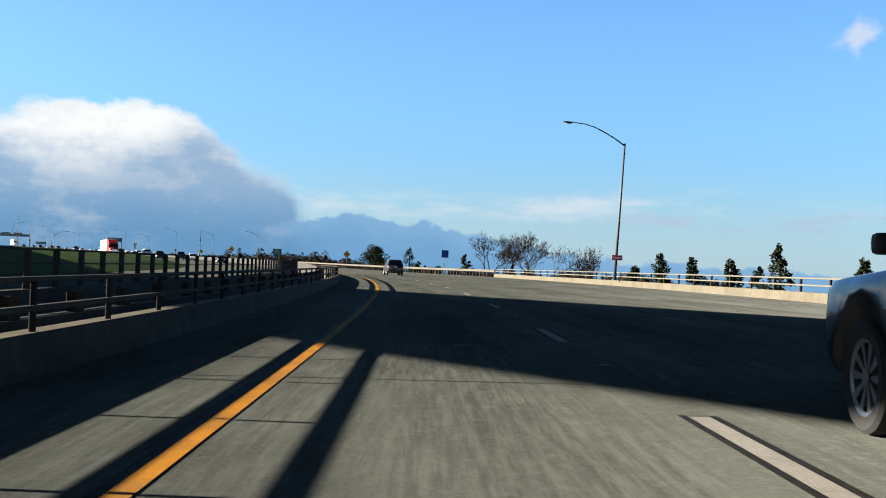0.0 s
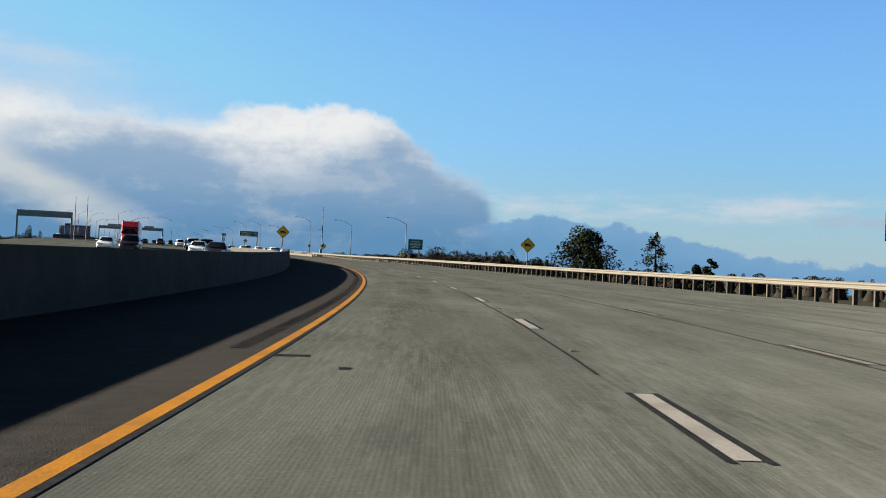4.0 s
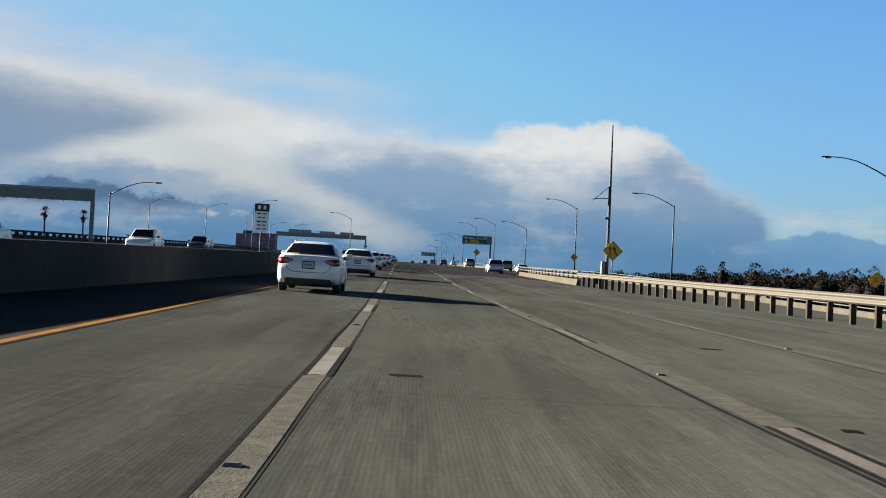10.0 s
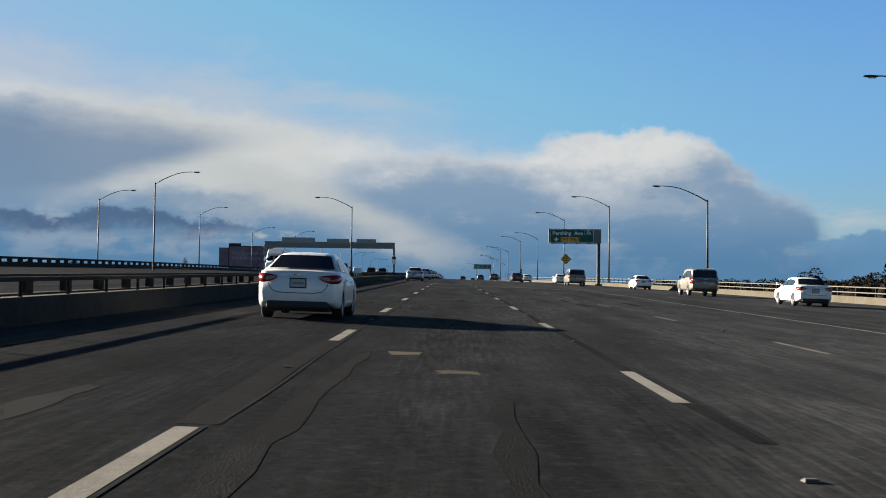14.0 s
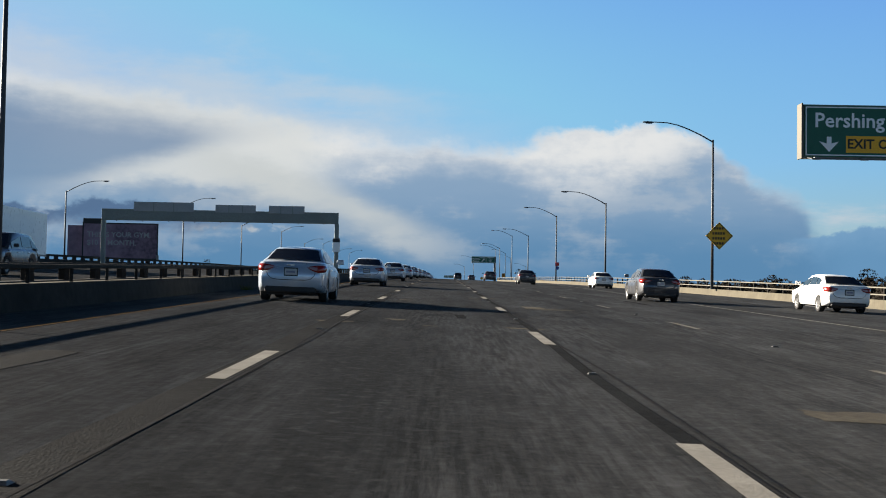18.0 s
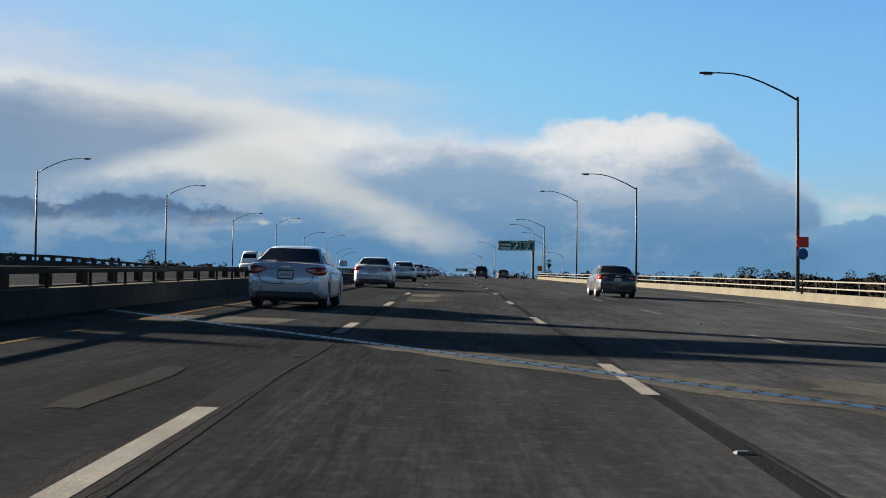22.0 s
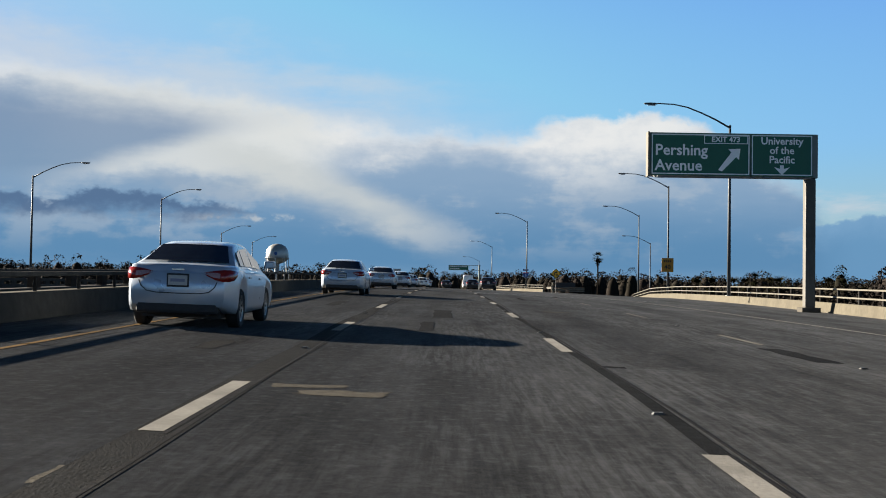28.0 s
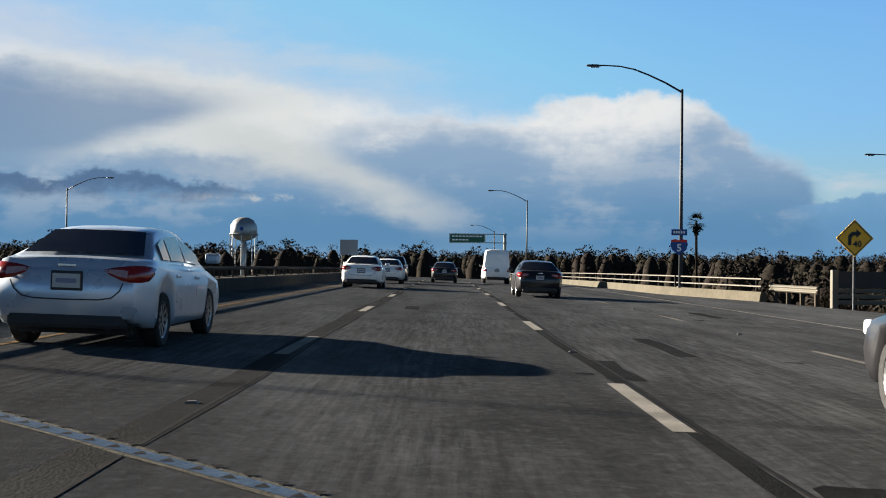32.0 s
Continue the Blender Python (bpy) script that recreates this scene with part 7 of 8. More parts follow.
# each style: length, width, height; the side outline of the lower body as (y, z of top); the cabin as (y, z of top, tuck)
STYLES = {
    "sedan": dict(L=4.65, W=1.80, H=1.45, sill=0.24, belt=[(-2.32, 0.88), (-2.22, 1.02), (-1.72, 1.05), (-1.0, 1.0), (0.9, 0.95), (1.2, 0.92), (2.0, 0.78), (2.32, 0.58)],
                  cabin=[(-1.78, 1.04), (-1.02, 1.38), (-0.55, 1.44), (0.0, 1.45), (0.45, 1.41), (1.28, 0.94)], axle=(-1.35, 1.35), r=0.33, light=(0.58, 0.80, 0.97), rear_glass=(0.08, 0.92)),
    "suv": dict(L=4.75, W=1.90, H=1.76, sill=0.32, belt=[(-2.36, 1.02), (-2.30, 1.10), (-1.8, 1.12), (-1.0, 1.10), (0.9, 1.06), (1.2, 1.04), (2.05, 0.95), (2.36, 0.70)],
                cabin=[(-2.26, 1.10), (-2.02, 1.66), (-1.6, 1.75), (-0.4, 1.76), (0.35, 1.71), (1.18, 1.05)], axle=(-1.40, 1.40), r=0.37, light=(0.66, 0.86, 1.06), rear_glass=(0.10, 0.90)),
    "large_suv": dict(L=5.3, W=2.04, H=1.93, sill=0.40, belt=[(-2.63, 1.15), (-2.60, 1.22), (-2.0, 1.23), (-1.0, 1.22), (1.0, 1.18), (1.35, 1.16), (2.35, 1.08), (2.62, 0.80)],
                      cabin=[(-2.58, 1.22), (-2.42, 1.84), (-2.0, 1.92), (-0.4, 1.93), (0.5, 1.88), (1.25, 1.17)], axle=(-1.55, 1.55), r=0.40, light=(0.74, 0.86, 1.22), rear_glass=(0.10, 0.90)),
    "minivan": dict(L=4.9, W=1.95, H=1.74, sill=0.30, belt=[(-2.44, 1.0), (-2.40, 1.07), (-1.8, 1.08), (-1.0, 1.06), (1.0, 1.0), (1.4, 0.96), (2.15, 0.82), (2.44, 0.6)],
                    cabin=[(-2.36, 1.06), (-2.12, 1.64), (-1.7, 1.72), (-0.4, 1.74), (0.55, 1.66), (1.65, 0.94)], axle=(-1.50, 1.50), r=0.35, light=(0.70, 0.86, 1.10), rear_glass=(0.08, 0.86)),
    "van": dict(L=5.9, W=2.05, H=2.55, sill=0.35, belt=[(-2.95, 1.15), (-2.93, 1.2), (-1.0, 1.2), (1.5, 1.2), (1.9, 1.15), (2.6, 1.0), (2.95, 0.75)],
                cabin=[(-2.92, 1.18), (-2.88, 2.45), (-2.5, 2.54), (0.6, 2.55), (1.2, 2.3), (2.0, 1.15)], axle=(-1.7, 1.8), r=0.37, light=(0.85, 0.90, 1.15), rear_glass=(0.45, 0.88)),
}


def curve_at(pts, y):
    return float(np.interp(y, [p[0] for p in pts], [p[1] for p in pts]))


def car(kind, style, body, m, label, lamps=LIGHT_RED, cover=None, group="traffic"):
    s = STYLES[style]
    L, W, H, sill = s["L"], s["W"], s["H"], s["sill"]
    top = empty(kind, m, label, "car", group)
    # lower body
    bm = bmesh.new()
    ys = sorted({-L / 2, -L / 2 + 0.04, -L / 2 + 0.14, -L / 2 + 0.4, L / 2 - 0.4, L / 2 - 0.14, L / 2 - 0.04, L / 2} | {p[0] for p in s["belt"]} | {a + d for a in s["axle"] for d in (-0.52, -0.42, -0.25, 0, 0.25, 0.42, 0.52)})
    sections = []
    for y in ys:
        e = (abs(y) - (L / 2 - 0.55)) / 0.55
        w = W / 2 * (1 - 0.16 * max(e, 0) ** 2.2)
        zt = curve_at(s["belt"], y)
        zb = sill + (0.13 * max(e, 0) ** 1.5)
        arch = max((math.sqrt(max((s["r"] + 0.07) ** 2 - (y - a) ** 2, 0)) for a in s["axle"]), default=0)
        side_b = max(zb, s["r"] + arch) if arch > 0 else zb
        zm = zb + (zt - zb) * 0.55
        half = [(0, zb), (w * 0.80, zb), (w * 0.82, zb if arch == 0 else zb), (w * 0.955, side_b + 0.01), (w * 0.99, min(side_b + 0.12, zt - 0.16)), (w, max(zm, min(side_b + 0.16, zt - 0.12))), (w * 0.985, zt - 0.10), (w * 0.945, zt - 0.025), (w * 0.86, zt), (w * 0.4, zt + 0.015), (0, zt + 0.02)]
        sections.append([(x, y, z) for x, z in half] + [(-x, y, z) for x, z in half[-2::-1]])
    rows = loft(bm, sections)
    bm.faces.new(rows[0]), bm.faces.new(rows[-1][::-1])
    bmesh.ops.remove_doubles(bm, verts=bm.verts[:], dist=0.0005)
    bmesh.ops.recalc_face_normals(bm, faces=bm.faces[:])
    part("body", bm, body, top, smooth=True)
    # cabin
    cab = s["cabin"]
    y0, y1 = cab[0][0], cab[-1][0]
    bm = bmesh.new()
    cys = sorted({p[0] for p in cab} | {cab[0][0] + (cab[1][0] - cab[0][0]) * f for f in (0.33, 0.67)} | {cab[-2][0] + (cab[-1][0] - cab[-2][0]) * f for f in (0.33, 0.67)})
    sections = []

    def cabin_half(y):
        zt, zb = curve_at(cab, y), curve_at(s["belt"], y) - 0.03
        up = (zt - zb) / (H - 1.0)
        wb = W / 2 * 0.90
        wt = wb - 0.20 * max(up, 0.02) * (0.65 if style in ("van", "large_suv") else 1.0)
        return wb, wt, zb, zt
    for y in cys:
        wb, wt, zb, zt = cabin_half(y)
        half = [(wb, zb), (wb * 0.6 + wt * 0.4, zb + (zt - zb) * 0.42), (wt + 0.02, zt - min(0.07, (zt - zb) * 0.3)), (wt - 0.03, zt - 0.02), (wt * 0.6, zt + 0.005), (0, zt + 0.015)]
        sections.append([(x, y, z) for x, z in half] + [(-x, y, z) for x, z in half[-2::-1]])
    loft(bm, sections)
    bmesh.ops.recalc_face_normals(bm, faces=bm.faces[:])
    part("roof", bm, body, top, smooth=True)

    # glass, laid just proud of the cabin
    def quad(name, pts, mat, parent, label=""):
        bm = bmesh.new()
        bm.faces.new([bm.verts.new(p) for p in pts])
        return part(name, bm, mat, parent, label)

    def slope(pa, pb, f, inset, off):
        y, z = pa[0] + (pb[0] - pa[0]) * f, pa[1] + (pb[1] - pa[1]) * f
        wb, wt, zb, zt = cabin_half(y)
        return (wt - inset, y, zt + 0.02), off
    f0, f1 = s["rear_glass"]
    for nm, pa, pb, back in (("rear_window", cab[0], cab[1], -1), ("windscreen", cab[-1], cab[-2], 1)):
        grid = []
        bm = bmesh.new()
        for f in (f0, (f0 + f1) / 2, f1):
            (x, y, z), _ = slope(pa, pb, f, 0.085, 0)
            row = []
            for u in (-1, -0.6, 0, 0.6, 1):
                row.append(bm.verts.new((x * u, y + back * (0.02 if abs(u) == 1 else 0.035), z + (0.0 if abs(u) == 1 else 0.012))))
            grid.append(row)
        for a, b in zip(grid, grid[1:]):
            for k in range(4):
                bm.faces.new((a[k], a[k + 1], b[k + 1], b[k]))
        if not (cover == "blank" and nm == "rear_window"):
            part(nm, bm, GLASS, top, "dark tinted glass", smooth=True)
        else:
            bm.free()
    ya, yb = cab[1][0] - (0.25 if style != "sedan" else 0.35), cab[-2][0] + 0.45
    if style != "van":
        cuts = [ya, ya + (yb - ya) * 0.24, ya + (yb - ya) * 0.60, yb] if style != "sedan" else [ya + 0.12, ya + (yb - ya) * 0.26, ya + (yb - ya) * 0.62, yb]
        for sd in (-1, 1):
            for a, b in zip(cuts, cuts[1:]):
                pts = []
                for y, hi in ((a + 0.035, 0), (b - 0.035, 0), (b - 0.035, 1), (a + 0.035, 1)):
                    wb, wt, zb, zt = cabin_half(y)
                    f = 0.16 if not hi else 0.80
                    z = zb + (zt - zb) * f
                    z = max(z, zb + 0.06)
                    k = f
                    x = wb + (wt + 0.02 - wb) * k
                    pts.append((sd * (x + 0.014), y, z))
                quad("side_window", pts, GLASS, top)
    # lights, plate, bumper
    z0, z1, z2 = s["light"][1], s["light"][2], 0
    yr = -L / 2
    def skin(x, z):
        """How far back the rear of the body reaches at a height z and a width x."""
        y = yr
        while y < yr + 0.6:
            e = (abs(y) - (L / 2 - 0.55)) / 0.55
            zt = curve_at(s["belt"], y)
            lim = W / 2 * (1 - 0.16 * max(e, 0) ** 2.2) * (1.0 if z < zt - 0.10 else 0.975)
            if x <= lim and z <= zt - 0.012:
                break
            y += 0.01
        return y
    for sd in (-1, 1):
        w = W / 2
        if style == "sedan":
            outline = [(0.44, z1 - 0.075, z1 - 0.055), (0.55, z0 + 0.05, z1 - 0.03), (0.68, z0 + 0.0, z1 - 0.012), (0.80, z0 - 0.02, z1 - 0.0), (0.90, z0 - 0.02, z1 + 0.0), (0.955, z0 + 0.0, z1 - 0.01), (0.985, z0 + 0.07, z1 - 0.03)]
        else:
            outline = [(0.72, z0 + 0.02, z1 + 0.06), (0.80, z0, z1 + 0.10), (0.90, z0, z1 + 0.10), (0.96, z0 + 0.02, z1 + 0.08), (0.985, z0 + 0.05, z1 + 0.06)]
        bm = bmesh.new()
        rows = []
        for f, lo, hi in outline:
            row = []
            for z in (lo, (lo + hi) / 2, hi):
                y = skin(f * w, z)
                row.append(bm.verts.new((sd * (f * w + 0.012), y - 0.022, z)))
            rows.append(row)
        back = [[bm.verts.new((v.co.x - sd * 0.03, v.co.y + 0.05, v.co.z)) for v in row] for row in rows]
        for a, b in zip(rows, rows[1:]):
            for k in range(2):
                bm.faces.new((a[k], a[k + 1], b[k + 1], b[k]))
        for k in (0, 2):
            for i in range(len(rows) - 1):
                bm.faces.new((rows[i][k], rows[i + 1][k], back[i + 1][k], back[i][k]))
        bmesh.ops.recalc_face_normals(bm, faces=bm.faces[:])
        tl = part("tail_light", bm, lamps, top, "red tail light with a clear strip", smooth=True)
        bm = bmesh.new()
        if style == "sedan":
            pts = [(0.50, z0 + 0.085, z1 - 0.05), (0.62, z0 + 0.045, z1 - 0.05), (0.74, z0 + 0.03, z1 - 0.06)]
        else:
            pts = [(0.76, z0 + 0.02, z0 + 0.10), (0.86, z0 + 0.02, z0 + 0.10)]
        cs = [[bm.verts.new((sd * (f * w + 0.014), skin(f * w, z) - 0.030, z)) for z in (lo, hi)] for f, lo, hi in pts]
        for a, b in zip(cs, cs[1:]):
            bm.faces.new((a[0], a[1], b[1], b[0]))
        part("clear_strip", bm, LENS_PINK, tl)
        if style == "sedan":
            edge = [(sd * f * w, skin(f * w, z) - 0.004, z) for f, z in ((0.70, z0 - 0.03), (0.66, z0 - 0.12), (0.56, z0 - 0.20), (0.40, z0 - 0.225), (0.0, z0 - 0.23))]
            part("boot_seam", tube(bmesh.new(), edge, 0.008, 5), TRIM, top)
        bm = bmesh.new()
        yf = L / 2
        box(bm, (sd * W / 2 * 0.72 - 0.16, yf - 0.30, 0.62), (sd * W / 2 * 0.72 + 0.16, yf - 0.06, 0.76), bevel=0.03)
        part("headlight", bm, LIGHT_CLEAR, top)
        bm = bmesh.new()
        ym = cab[-1][0] - 0.42
        zmir = curve_at(s["belt"], ym) + 0.06
        box(bm, (sd * (W / 2 + 0.09) - 0.10, ym - 0.05, zmir), (sd * (W / 2 + 0.09) + 0.10, ym + 0.09, zmir + 0.14), bevel=0.035)
        part("mirror", bm, TRIM if style != "sedan" else body, top)
        for yh in ((-0.75, 0.35) if style == "sedan" else (-0.95, 0.25)):
            bm = bmesh.new()
            box(bm, (sd * W / 2 * 0.99 - 0.02, yh - 0.10, curve_at(s["belt"], yh) - 0.17), (sd * W / 2 * 0.99 + 0.02, yh + 0.10, curve_at(s["belt"], yh) - 0.13), bevel=0.01)
            part("door_handle", bm, body if style == "sedan" else CHROME, top)
    bm = bmesh.new()
    zp = z0 - 0.06 if style == "sedan" else z0 + 0.04
    box(bm, (-0.155, yr - 0.03, zp - 0.04), (0.155, yr - 0.012, zp + 0.12), bevel=0.004)
    plate = part("number_plate", bm, PLATE, top, "pale number plate in a dark frame")
    bm = bmesh.new()
    box(bm, (-0.115, yr - 0.034, zp + 0.015), (0.115, yr - 0.031, zp + 0.065))
    part("plate_bar", bm, PLATE_INK, plate)
    bm = bmesh.new()
    box(bm, (-0.18, yr - 0.012, zp - 0.07), (0.18, yr + 0.03, zp + 0.15), bevel=0.01)
    part("plate_frame", bm, TRIM, plate)
    bm = bmesh.new()
    box(bm, (-W / 2 * 0.74, yr - 0.008, sill + 0.0), (W / 2 * 0.74, yr + 0.30, sill + 0.19), bevel=0.05)
    part("lower_bumper", bm, TRIM, top, "black lower bumper")
    bm = bmesh.new()
    box(bm, (-W / 2 * 0.72, -L / 2 + 0.35, sill - 0.07), (W / 2 * 0.72, L / 2 - 0.35, sill + 0.03))
    part("underbody", bm, TRIM, top)
    bm = bmesh.new()
    tube(bm, [(W * 0.26, yr + 0.02, sill + 0.02), (W * 0.26, yr + 0.3, sill + 0.02)], 0.035, 8)
    part("exhaust", bm, TRIM, top)
    bm = bmesh.new()
    box(bm, (-0.10, yr - 0.022, z1 - 0.03), (0.10, yr - 0.010, z1 + 0.0), bevel=0.004)
    part("boot_trim", bm, CHROME, top)
    for sd in (-1, 1):
        for a in s["axle"]:
            k = s["r"] / 0.33
            wh = new("wheel", TYRE_ME)
            wh.parent = top
            wh.matrix_local = Matrix.Translation((sd * (W / 2 - 0.13), a, s["r"])) @ Matrix.Diagonal((1.0, k, k, 1))
            for me, nm in ((RIM_ME, "rim"), (HUB_ME, "brake_disc")):
                r = new(nm, me)
                r.parent = wh
            bm = bmesh.new()
            box(bm, (min(sd * W / 2 * 0.55, sd * W / 2 * 0.84), a - s["r"] - 0.05, sill), (max(sd * W / 2 * 0.55, sd * W / 2 * 0.84), a + s["r"] + 0.05, s["r"] * 2 + 0.03), bevel=0.08)
            part("wheel_arch", bm, TRIM, top)
    if style == "large_suv" or style == "minivan":
        for sd in (-1, 1):
            part("roof_rail", tube(bmesh.new(), [(sd * W * 0.36, -1.9, H + 0.0), (sd * W * 0.36, -1.85, H + 0.05), (sd * W * 0.36, 0.1, H + 0.05), (sd * W * 0.36, 0.2, H - 0.02)], 0.02, 6), TRIM, top)
    return top


def on_road(y, lat, turn=0.0, h=0.0):
    m = place(y, lat, h, turn)
    a = math.atan2(line_z(y + 2) - line_z(y - 2), 4)
    return m @ Matrix.Rotation(a, 4, "X") @ Matrix.Rotation(-math.atan(bank(y)), 4, "Y")


car("sedan", "sedan", PAINT_SILVER, on_road(1018.3, -2.35), "silver four-door sedan in the inner lane at the bridge crest")
car("sedan", "sedan", PAINT_WHITE, on_road(448.6, -1.75), "white four-door sedan with dark rear glass in the inner lane")
car("sedan", "sedan", PAINT_WHITE, on_road(474.0, -1.45), "white four-door sedan with dark rear glass in the inner lane")
car("sedan", "sedan", PAINT_WHITE, on_road(1057.5, -1.9), "white sedan with lit brake lights in the inner lane")
car("sedan", "sedan", PAINT_WHITE, on_road(1074, -1.6), "white compact sedan behind the brow of the bridge")
car("suv", "suv", PAINT_BLACK, on_road(1088, -1.9), "black sport utility vehicle in the inner lane")
car("sedan", "sedan", PAINT_BLACK, on_road(1051, 5.5), "black four-door sedan in the third lane")
car("van", "van", PAINT_WHITE, on_road(1094, 5.6), "white high-roof van in the third lane", cover="blank")
car("sedan", "sedan", PAINT_BLACK, on_road(1086, 1.7), "dark sedan in the second lane")
car("suv", "suv", PAINT_BLACK, on_road(124.0, 2.0), "black sport utility vehicle in the second lane")
car("sedan", "sedan", PAINT_WHITE, on_road(384.9, -1.65), "white four-door sedan with dark rear glass in the inner lane")
car("minivan", "minivan", PAINT_SILVER, on_road(465.0, 12.2), "silver minivan with dark rear glass beside the ramp nose")
car("large_suv", "large_suv", PAINT_TAN, on_road(582.6, 15.65), "champagne full-size sport utility vehicle in the outer lane")
car("sedan", "sedan", PAINT_WHITE, on_road(508.0, 19.8), "white hatchback-tailed sedan on the entry ramp")
car("sedan", "sedan", PAINT_WHITE, on_road(617.6, 17.2), "white sedan with pale rims in the outer lane")
car("sedan", "sedan", PAINT_WHITE, on_road(678.4, 16.3), "white sedan with a dark rear window in the outer lane")
car("sedan", "sedan", PAINT_GREY, on_road(877.5, 9.2), "grey sedan in the fourth lane")
car("suv", "suv", PAINT_BLACK, on_road(863.3, 5.5), "black sport utility vehicle in the third lane")
car("large_suv", "large_suv", PAINT_TAN, on_road(532.5, 19.4), "champagne full-size sport utility vehicle where the ramp joins")
car("sedan", "sedan", PAINT_WHITE, on_road(570.3, 21.2), "white four-door sedan far along the outer lane")
car("sedan", "sedan", PAINT_BLACK, on_road(1011.0, 6.4), "black four-door sedan in the third lane at the bridge crest")
car("sedan", "sedan", PAINT_GREY, on_road(624.0, 11.3), "grey sedan far ahead in the fourth lane")

car("sedan", "sedan", PAINT_GREY, on_road(747.9, 8.95, 0.02), "dark grey sedan with pale rims in the fourth lane")
car("large_suv", "large_suv", PAINT_BLACK, on_road(5.2, 1.75), "dark full-size vehicle with alloy rims beside the camera lane")
# the silver sedans of the inner lane are added copies of one moving car
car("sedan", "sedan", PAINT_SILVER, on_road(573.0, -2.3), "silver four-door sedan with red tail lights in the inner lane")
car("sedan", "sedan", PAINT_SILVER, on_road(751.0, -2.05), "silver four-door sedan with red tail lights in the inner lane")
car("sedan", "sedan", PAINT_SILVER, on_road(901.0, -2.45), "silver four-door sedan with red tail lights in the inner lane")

# more copies of the one white sedan that moves in this lane
for y, lat in ((355.8, -1.95), (417.3, -1.75)):
    car("sedan", "sedan", PAINT_WHITE, on_road(y, lat), "white four-door sedan with dark rear glass in the inner lane")
# further added copies of the moving silver sedan, spaced along the lane
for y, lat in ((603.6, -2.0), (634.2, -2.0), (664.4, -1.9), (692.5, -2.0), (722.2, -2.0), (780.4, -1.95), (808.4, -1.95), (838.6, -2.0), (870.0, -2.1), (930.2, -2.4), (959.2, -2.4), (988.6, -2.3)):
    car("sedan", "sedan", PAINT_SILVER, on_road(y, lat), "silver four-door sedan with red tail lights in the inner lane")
car("sedan", "sedan", PAINT_GREY, on_road(689.8, 10.3), "grey sedan with bright rims in the third lane")


# ---------------------------------------------------------------- traffic of the other carriageway, coming towards the camera
def facing(y, lat):
    return place(y, lat, opp_h(y) + 0.005 - opp_fall(y) * min(max((-lat - 7) / 30, 0), 1)) @ Matrix.Rotation(math.pi, 4, "Z")


for style, body, y, lat, label in (
        ("suv", PAINT_BLACK, 243, -24, "black sport utility vehicle on the opposing carriageway"),
        ("sedan", PAINT_WHITE, 258, -28, "white sedan on the opposing carriageway"),
        ("sedan", PAINT_BLACK, 217, -14.3, "black sedan on the opposing carriageway"),
        ("sedan", PAINT_WHITE, 242, -17.5, "white sedan on the opposing carriageway"),
        ("suv", PAINT_BLACK, 264, -17.5, "black sport utility vehicle on the opposing carriageway"),
        ("large_suv", PAINT_WHITE, 312, -19, "white full-size sport utility vehicle on the opposing carriageway"),
        ("suv", PAINT_BLACK, 367, -17.3, "black sport utility vehicle on the opposing carriageway"),
        ("sedan", PAINT_WHITE, 359, -13.5, "white sedan on the opposing carriageway"),
        ("suv", PAINT_WHITE, 404, -17.3, "white sport utility vehicle on the opposing carriageway"),
        ("sedan", PAINT_BLACK, 470, -24, "black sedan on the opposing carriageway"),
        ("suv", PAINT_GREY, 446, -20.5, "grey sport utility vehicle on the opposing carriageway"),
        ("suv", PAINT_BLACK, 600, -12.6, "black sport utility vehicle on the opposing carriageway"),
        ("suv", PAINT_GREY, 619, -16.2, "grey sport utility vehicle on the opposing carriageway"),
        ("suv", PAINT_BLACK, 692, -12.6, "black sport utility vehicle on the opposing carriageway"),
        ("large_suv", PAINT_BLACK, 711, -16.2, "black full-size sport utility vehicle on the opposing carriageway"),
        ("van", PAINT_WHITE, 832, -22, "white high-roof van on the opposing carriageway"),
        ("suv", PAINT_WHITE, 911, -14.5, "white sport utility vehicle on the opposing carriageway")):
    car(style, style, body, facing(y, lat), label, group="oncoming traffic")


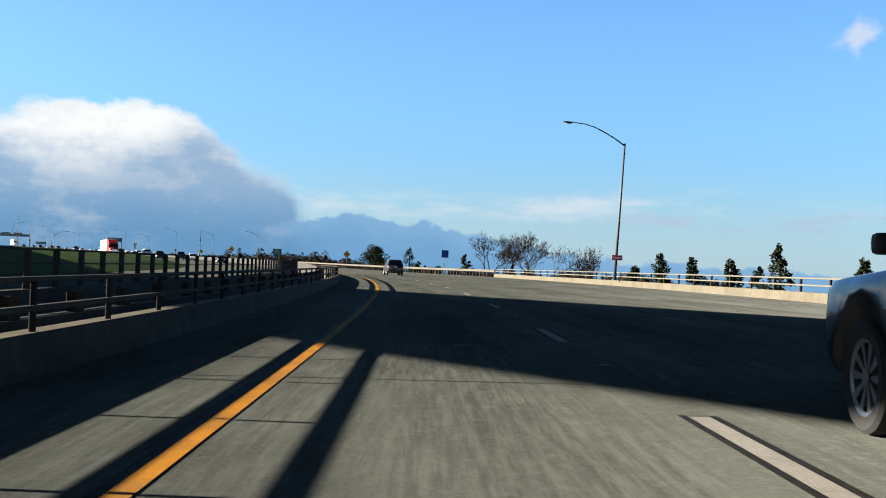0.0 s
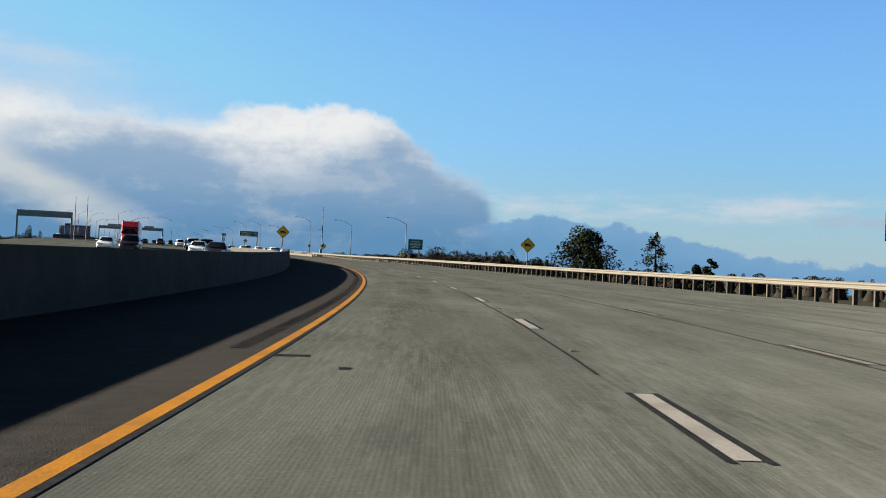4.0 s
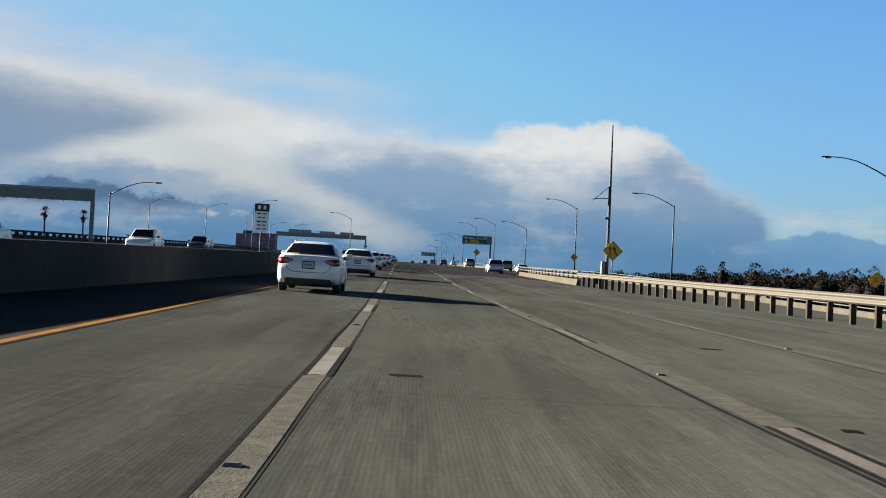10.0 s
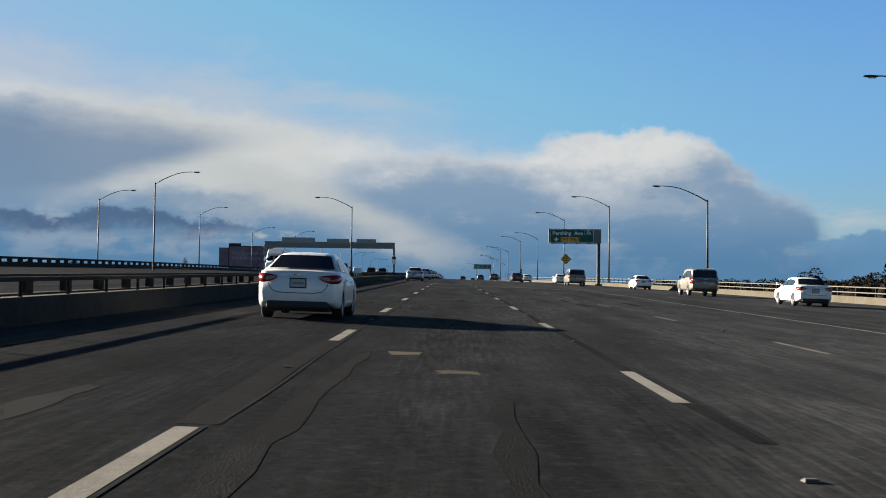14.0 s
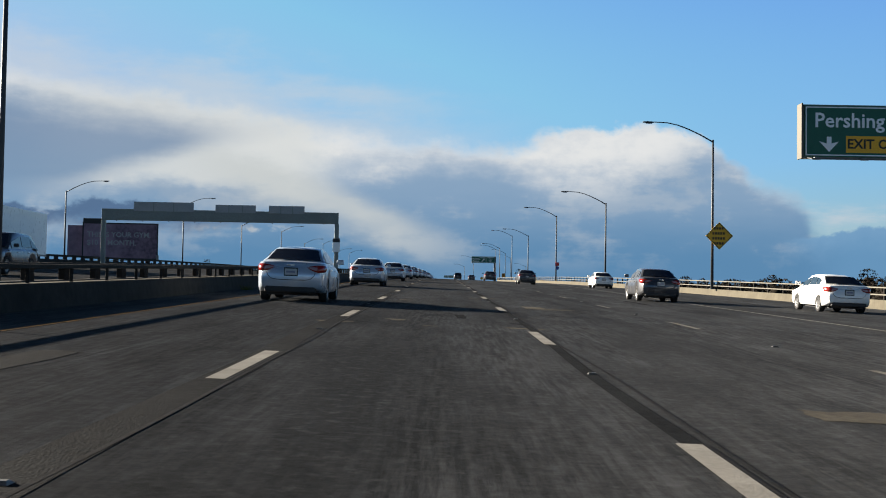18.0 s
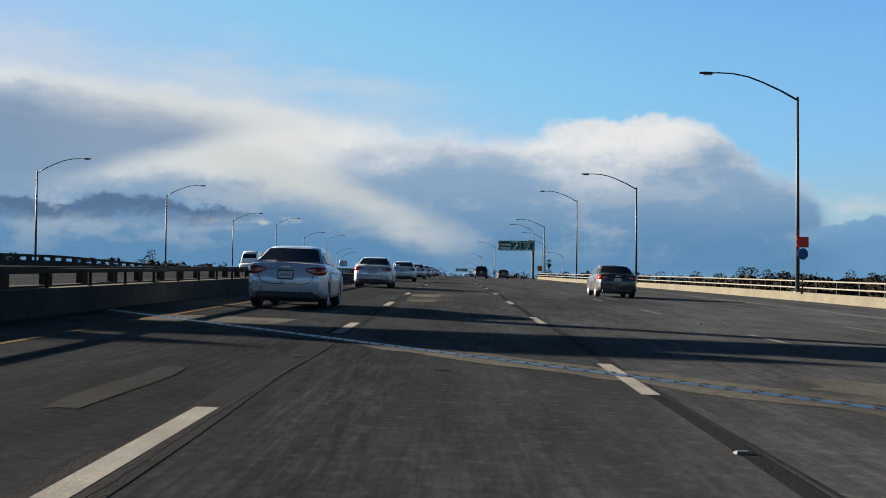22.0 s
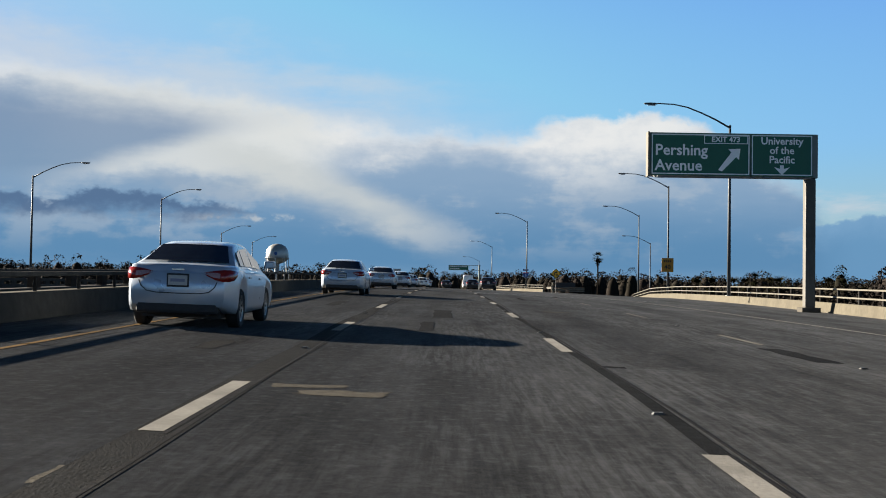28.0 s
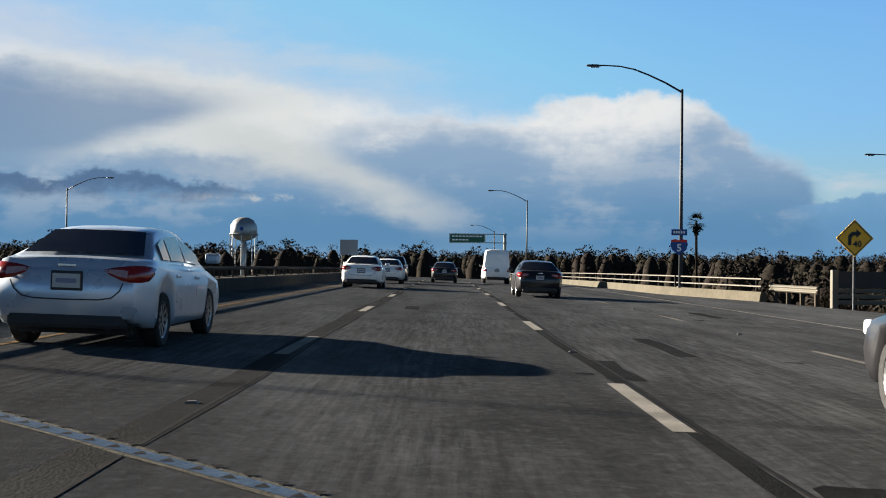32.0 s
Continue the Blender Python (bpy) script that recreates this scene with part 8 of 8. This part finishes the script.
def semi_truck(m, cab, box_paint, label):
    """A long-nosed tractor with a box trailer; the nose points to +y, the tail lies behind it."""
    top = empty("semi_truck", m, label, "truck", "oncoming traffic")
    bm = bmesh.new()
    secs = []
    for y, w, z0, z1 in ((0.0, 0.98, 0.62, 1.55), (-0.12, 1.06, 0.55, 1.72), (-1.6, 1.10, 0.55, 1.92), (-1.75, 1.20, 0.55, 2.0)):
        half = [(0, z0), (w * 0.85, z0), (w, z0 + 0.2), (w, z1 - 0.25), (w * 0.82, z1 - 0.03), (0, z1)]
        secs.append([(x, y, z) for x, z in half] + [(-x, y, z) for x, z in half[-2:0:-1]])
    rows = [[bm.verts.new(p) for p in sec] for sec in secs]
    for a, b in zip(rows, rows[1:]):
        for k in range(len(a)):
            bm.faces.new((a[k], a[(k + 1) % len(a)], b[(k + 1) % len(a)], b[k]))
    bm.faces.new(rows[0]), bm.faces.new(rows[-1])
    bmesh.ops.recalc_face_normals(bm, faces=bm.faces[:])
    part("bonnet", bm, cab, top, smooth=True)
    bm = bmesh.new()
    rows = []
    for y, w, z1 in ((-1.7, 1.18, 2.0), (-2.25, 1.2, 2.85), (-2.6, 1.22, 3.15), (-4.1, 1.24, 3.95), (-5.2, 1.25, 4.0)):
        half = [(0, 0.9), (w, 0.9), (w, z1 - 0.2), (w - 0.12, z1), (0, z1)]
        rows.append([bm.verts.new(p) for p in [(x, y, z) for x, z in half] + [(-x, y, z) for x, z in half[-2:0:-1]]])
    for a, b in zip(rows, rows[1:]):
        for k in range(len(a)):
            bm.faces.new((a[k], a[(k + 1) % len(a)], b[(k + 1) % len(a)], b[k]))
    bm.faces.new(rows[0]), bm.faces.new(rows[-1])
    bmesh.ops.recalc_face_normals(bm, faces=bm.faces[:])
    part("cab", bm, cab, top)
    for sd in (-1, 1):
        bm = bmesh.new()
        bm.faces.new([bm.verts.new(p) for p in ((sd * 0.05, -1.72, 2.08), (sd * 1.08, -1.74, 2.08), (sd * 1.06, -2.22, 2.78), (sd * 0.05, -2.2, 2.82))])
        part("windscreen", bm, GLASS, top)
        bm = bmesh.new()
        bm.faces.new([bm.verts.new(p) for p in ((sd * 1.215, -2.25, 2.05), (sd * 1.245, -3.2, 2.05), (sd * 1.245, -3.2, 2.75), (sd * 1.215, -2.45, 2.75))])
        part("side_window", bm, GLASS, top)
        bm = bmesh.new()
        box(bm, (sd * 0.82 - 0.2, -0.02, 0.95), (sd * 0.82 + 0.2, 0.05, 1.25), bevel=0.04)
        part("headlight", bm, LIGHT_CLEAR, top)
        bm = bmesh.new()
        box(bm, (sd * 1.5 - 0.1, -2.15, 1.95), (sd * 1.5 + 0.1, -2.05, 2.65), bevel=0.03)
        part("mirror", bm, CHROME, top)
        part("exhaust_stack", tube(bmesh.new(), [(sd * 1.12, -5.4, 1.0), (sd * 1.12, -5.4, 4.15)], 0.08, 8), CHROME, top, smooth=True)
    bm = bmesh.new()
    box(bm, (-0.62, 0.0, 0.85), (0.62, 0.05, 1.5), bevel=0.03)
    part("grille", bm, CHROME, top)
    bm = bmesh.new()
    box(bm, (-1.18, -0.05, 0.38), (1.18, 0.14, 0.72), bevel=0.05)
    part("bumper", bm, CHROME, top)
    bm = bmesh.new()
    box(bm, (-0.5, -19.5, 0.85), (0.5, -1.5, 1.1))
    part("chassis", bm, TRIM, top)
    bm = bmesh.new()
    box(bm, (-1.28, -20.0, 1.2), (1.28, -6.0, 4.1), bevel=0.04)
    tr = part("trailer", bm, box_paint, top, "plain white box trailer")
    for sd in (-1, 1):
        bm = bmesh.new()
        box(bm, (sd * 1.285 - 0.015, -19.95, 1.16), (sd * 1.285 + 0.015, -6.05, 1.28))
        part("bottom_rail", bm, GALV, tr)
        for y in (-1.0, -4.7, -5.9, -17.6, -18.8):
            wh = new("wheel", TYRE_ME)
            wh.parent = top
            wh.matrix_local = Matrix.Translation((sd * 1.05, y, 0.5)) @ Matrix.Diagonal((1.4, 1.5, 1.5, 1))
            r = new("rim", RIM_ME)
            r.parent = wh
    return top


semi_truck(facing(303.0, -28.3), PAINT_RED, PAINT_WHITE, "red long-nosed truck tractor with a white box trailer")
semi_truck(facing(632.0, -26.5), PAINT_WHITE, PAINT_WHITE, "white long-nosed truck tractor with a white box trailer")
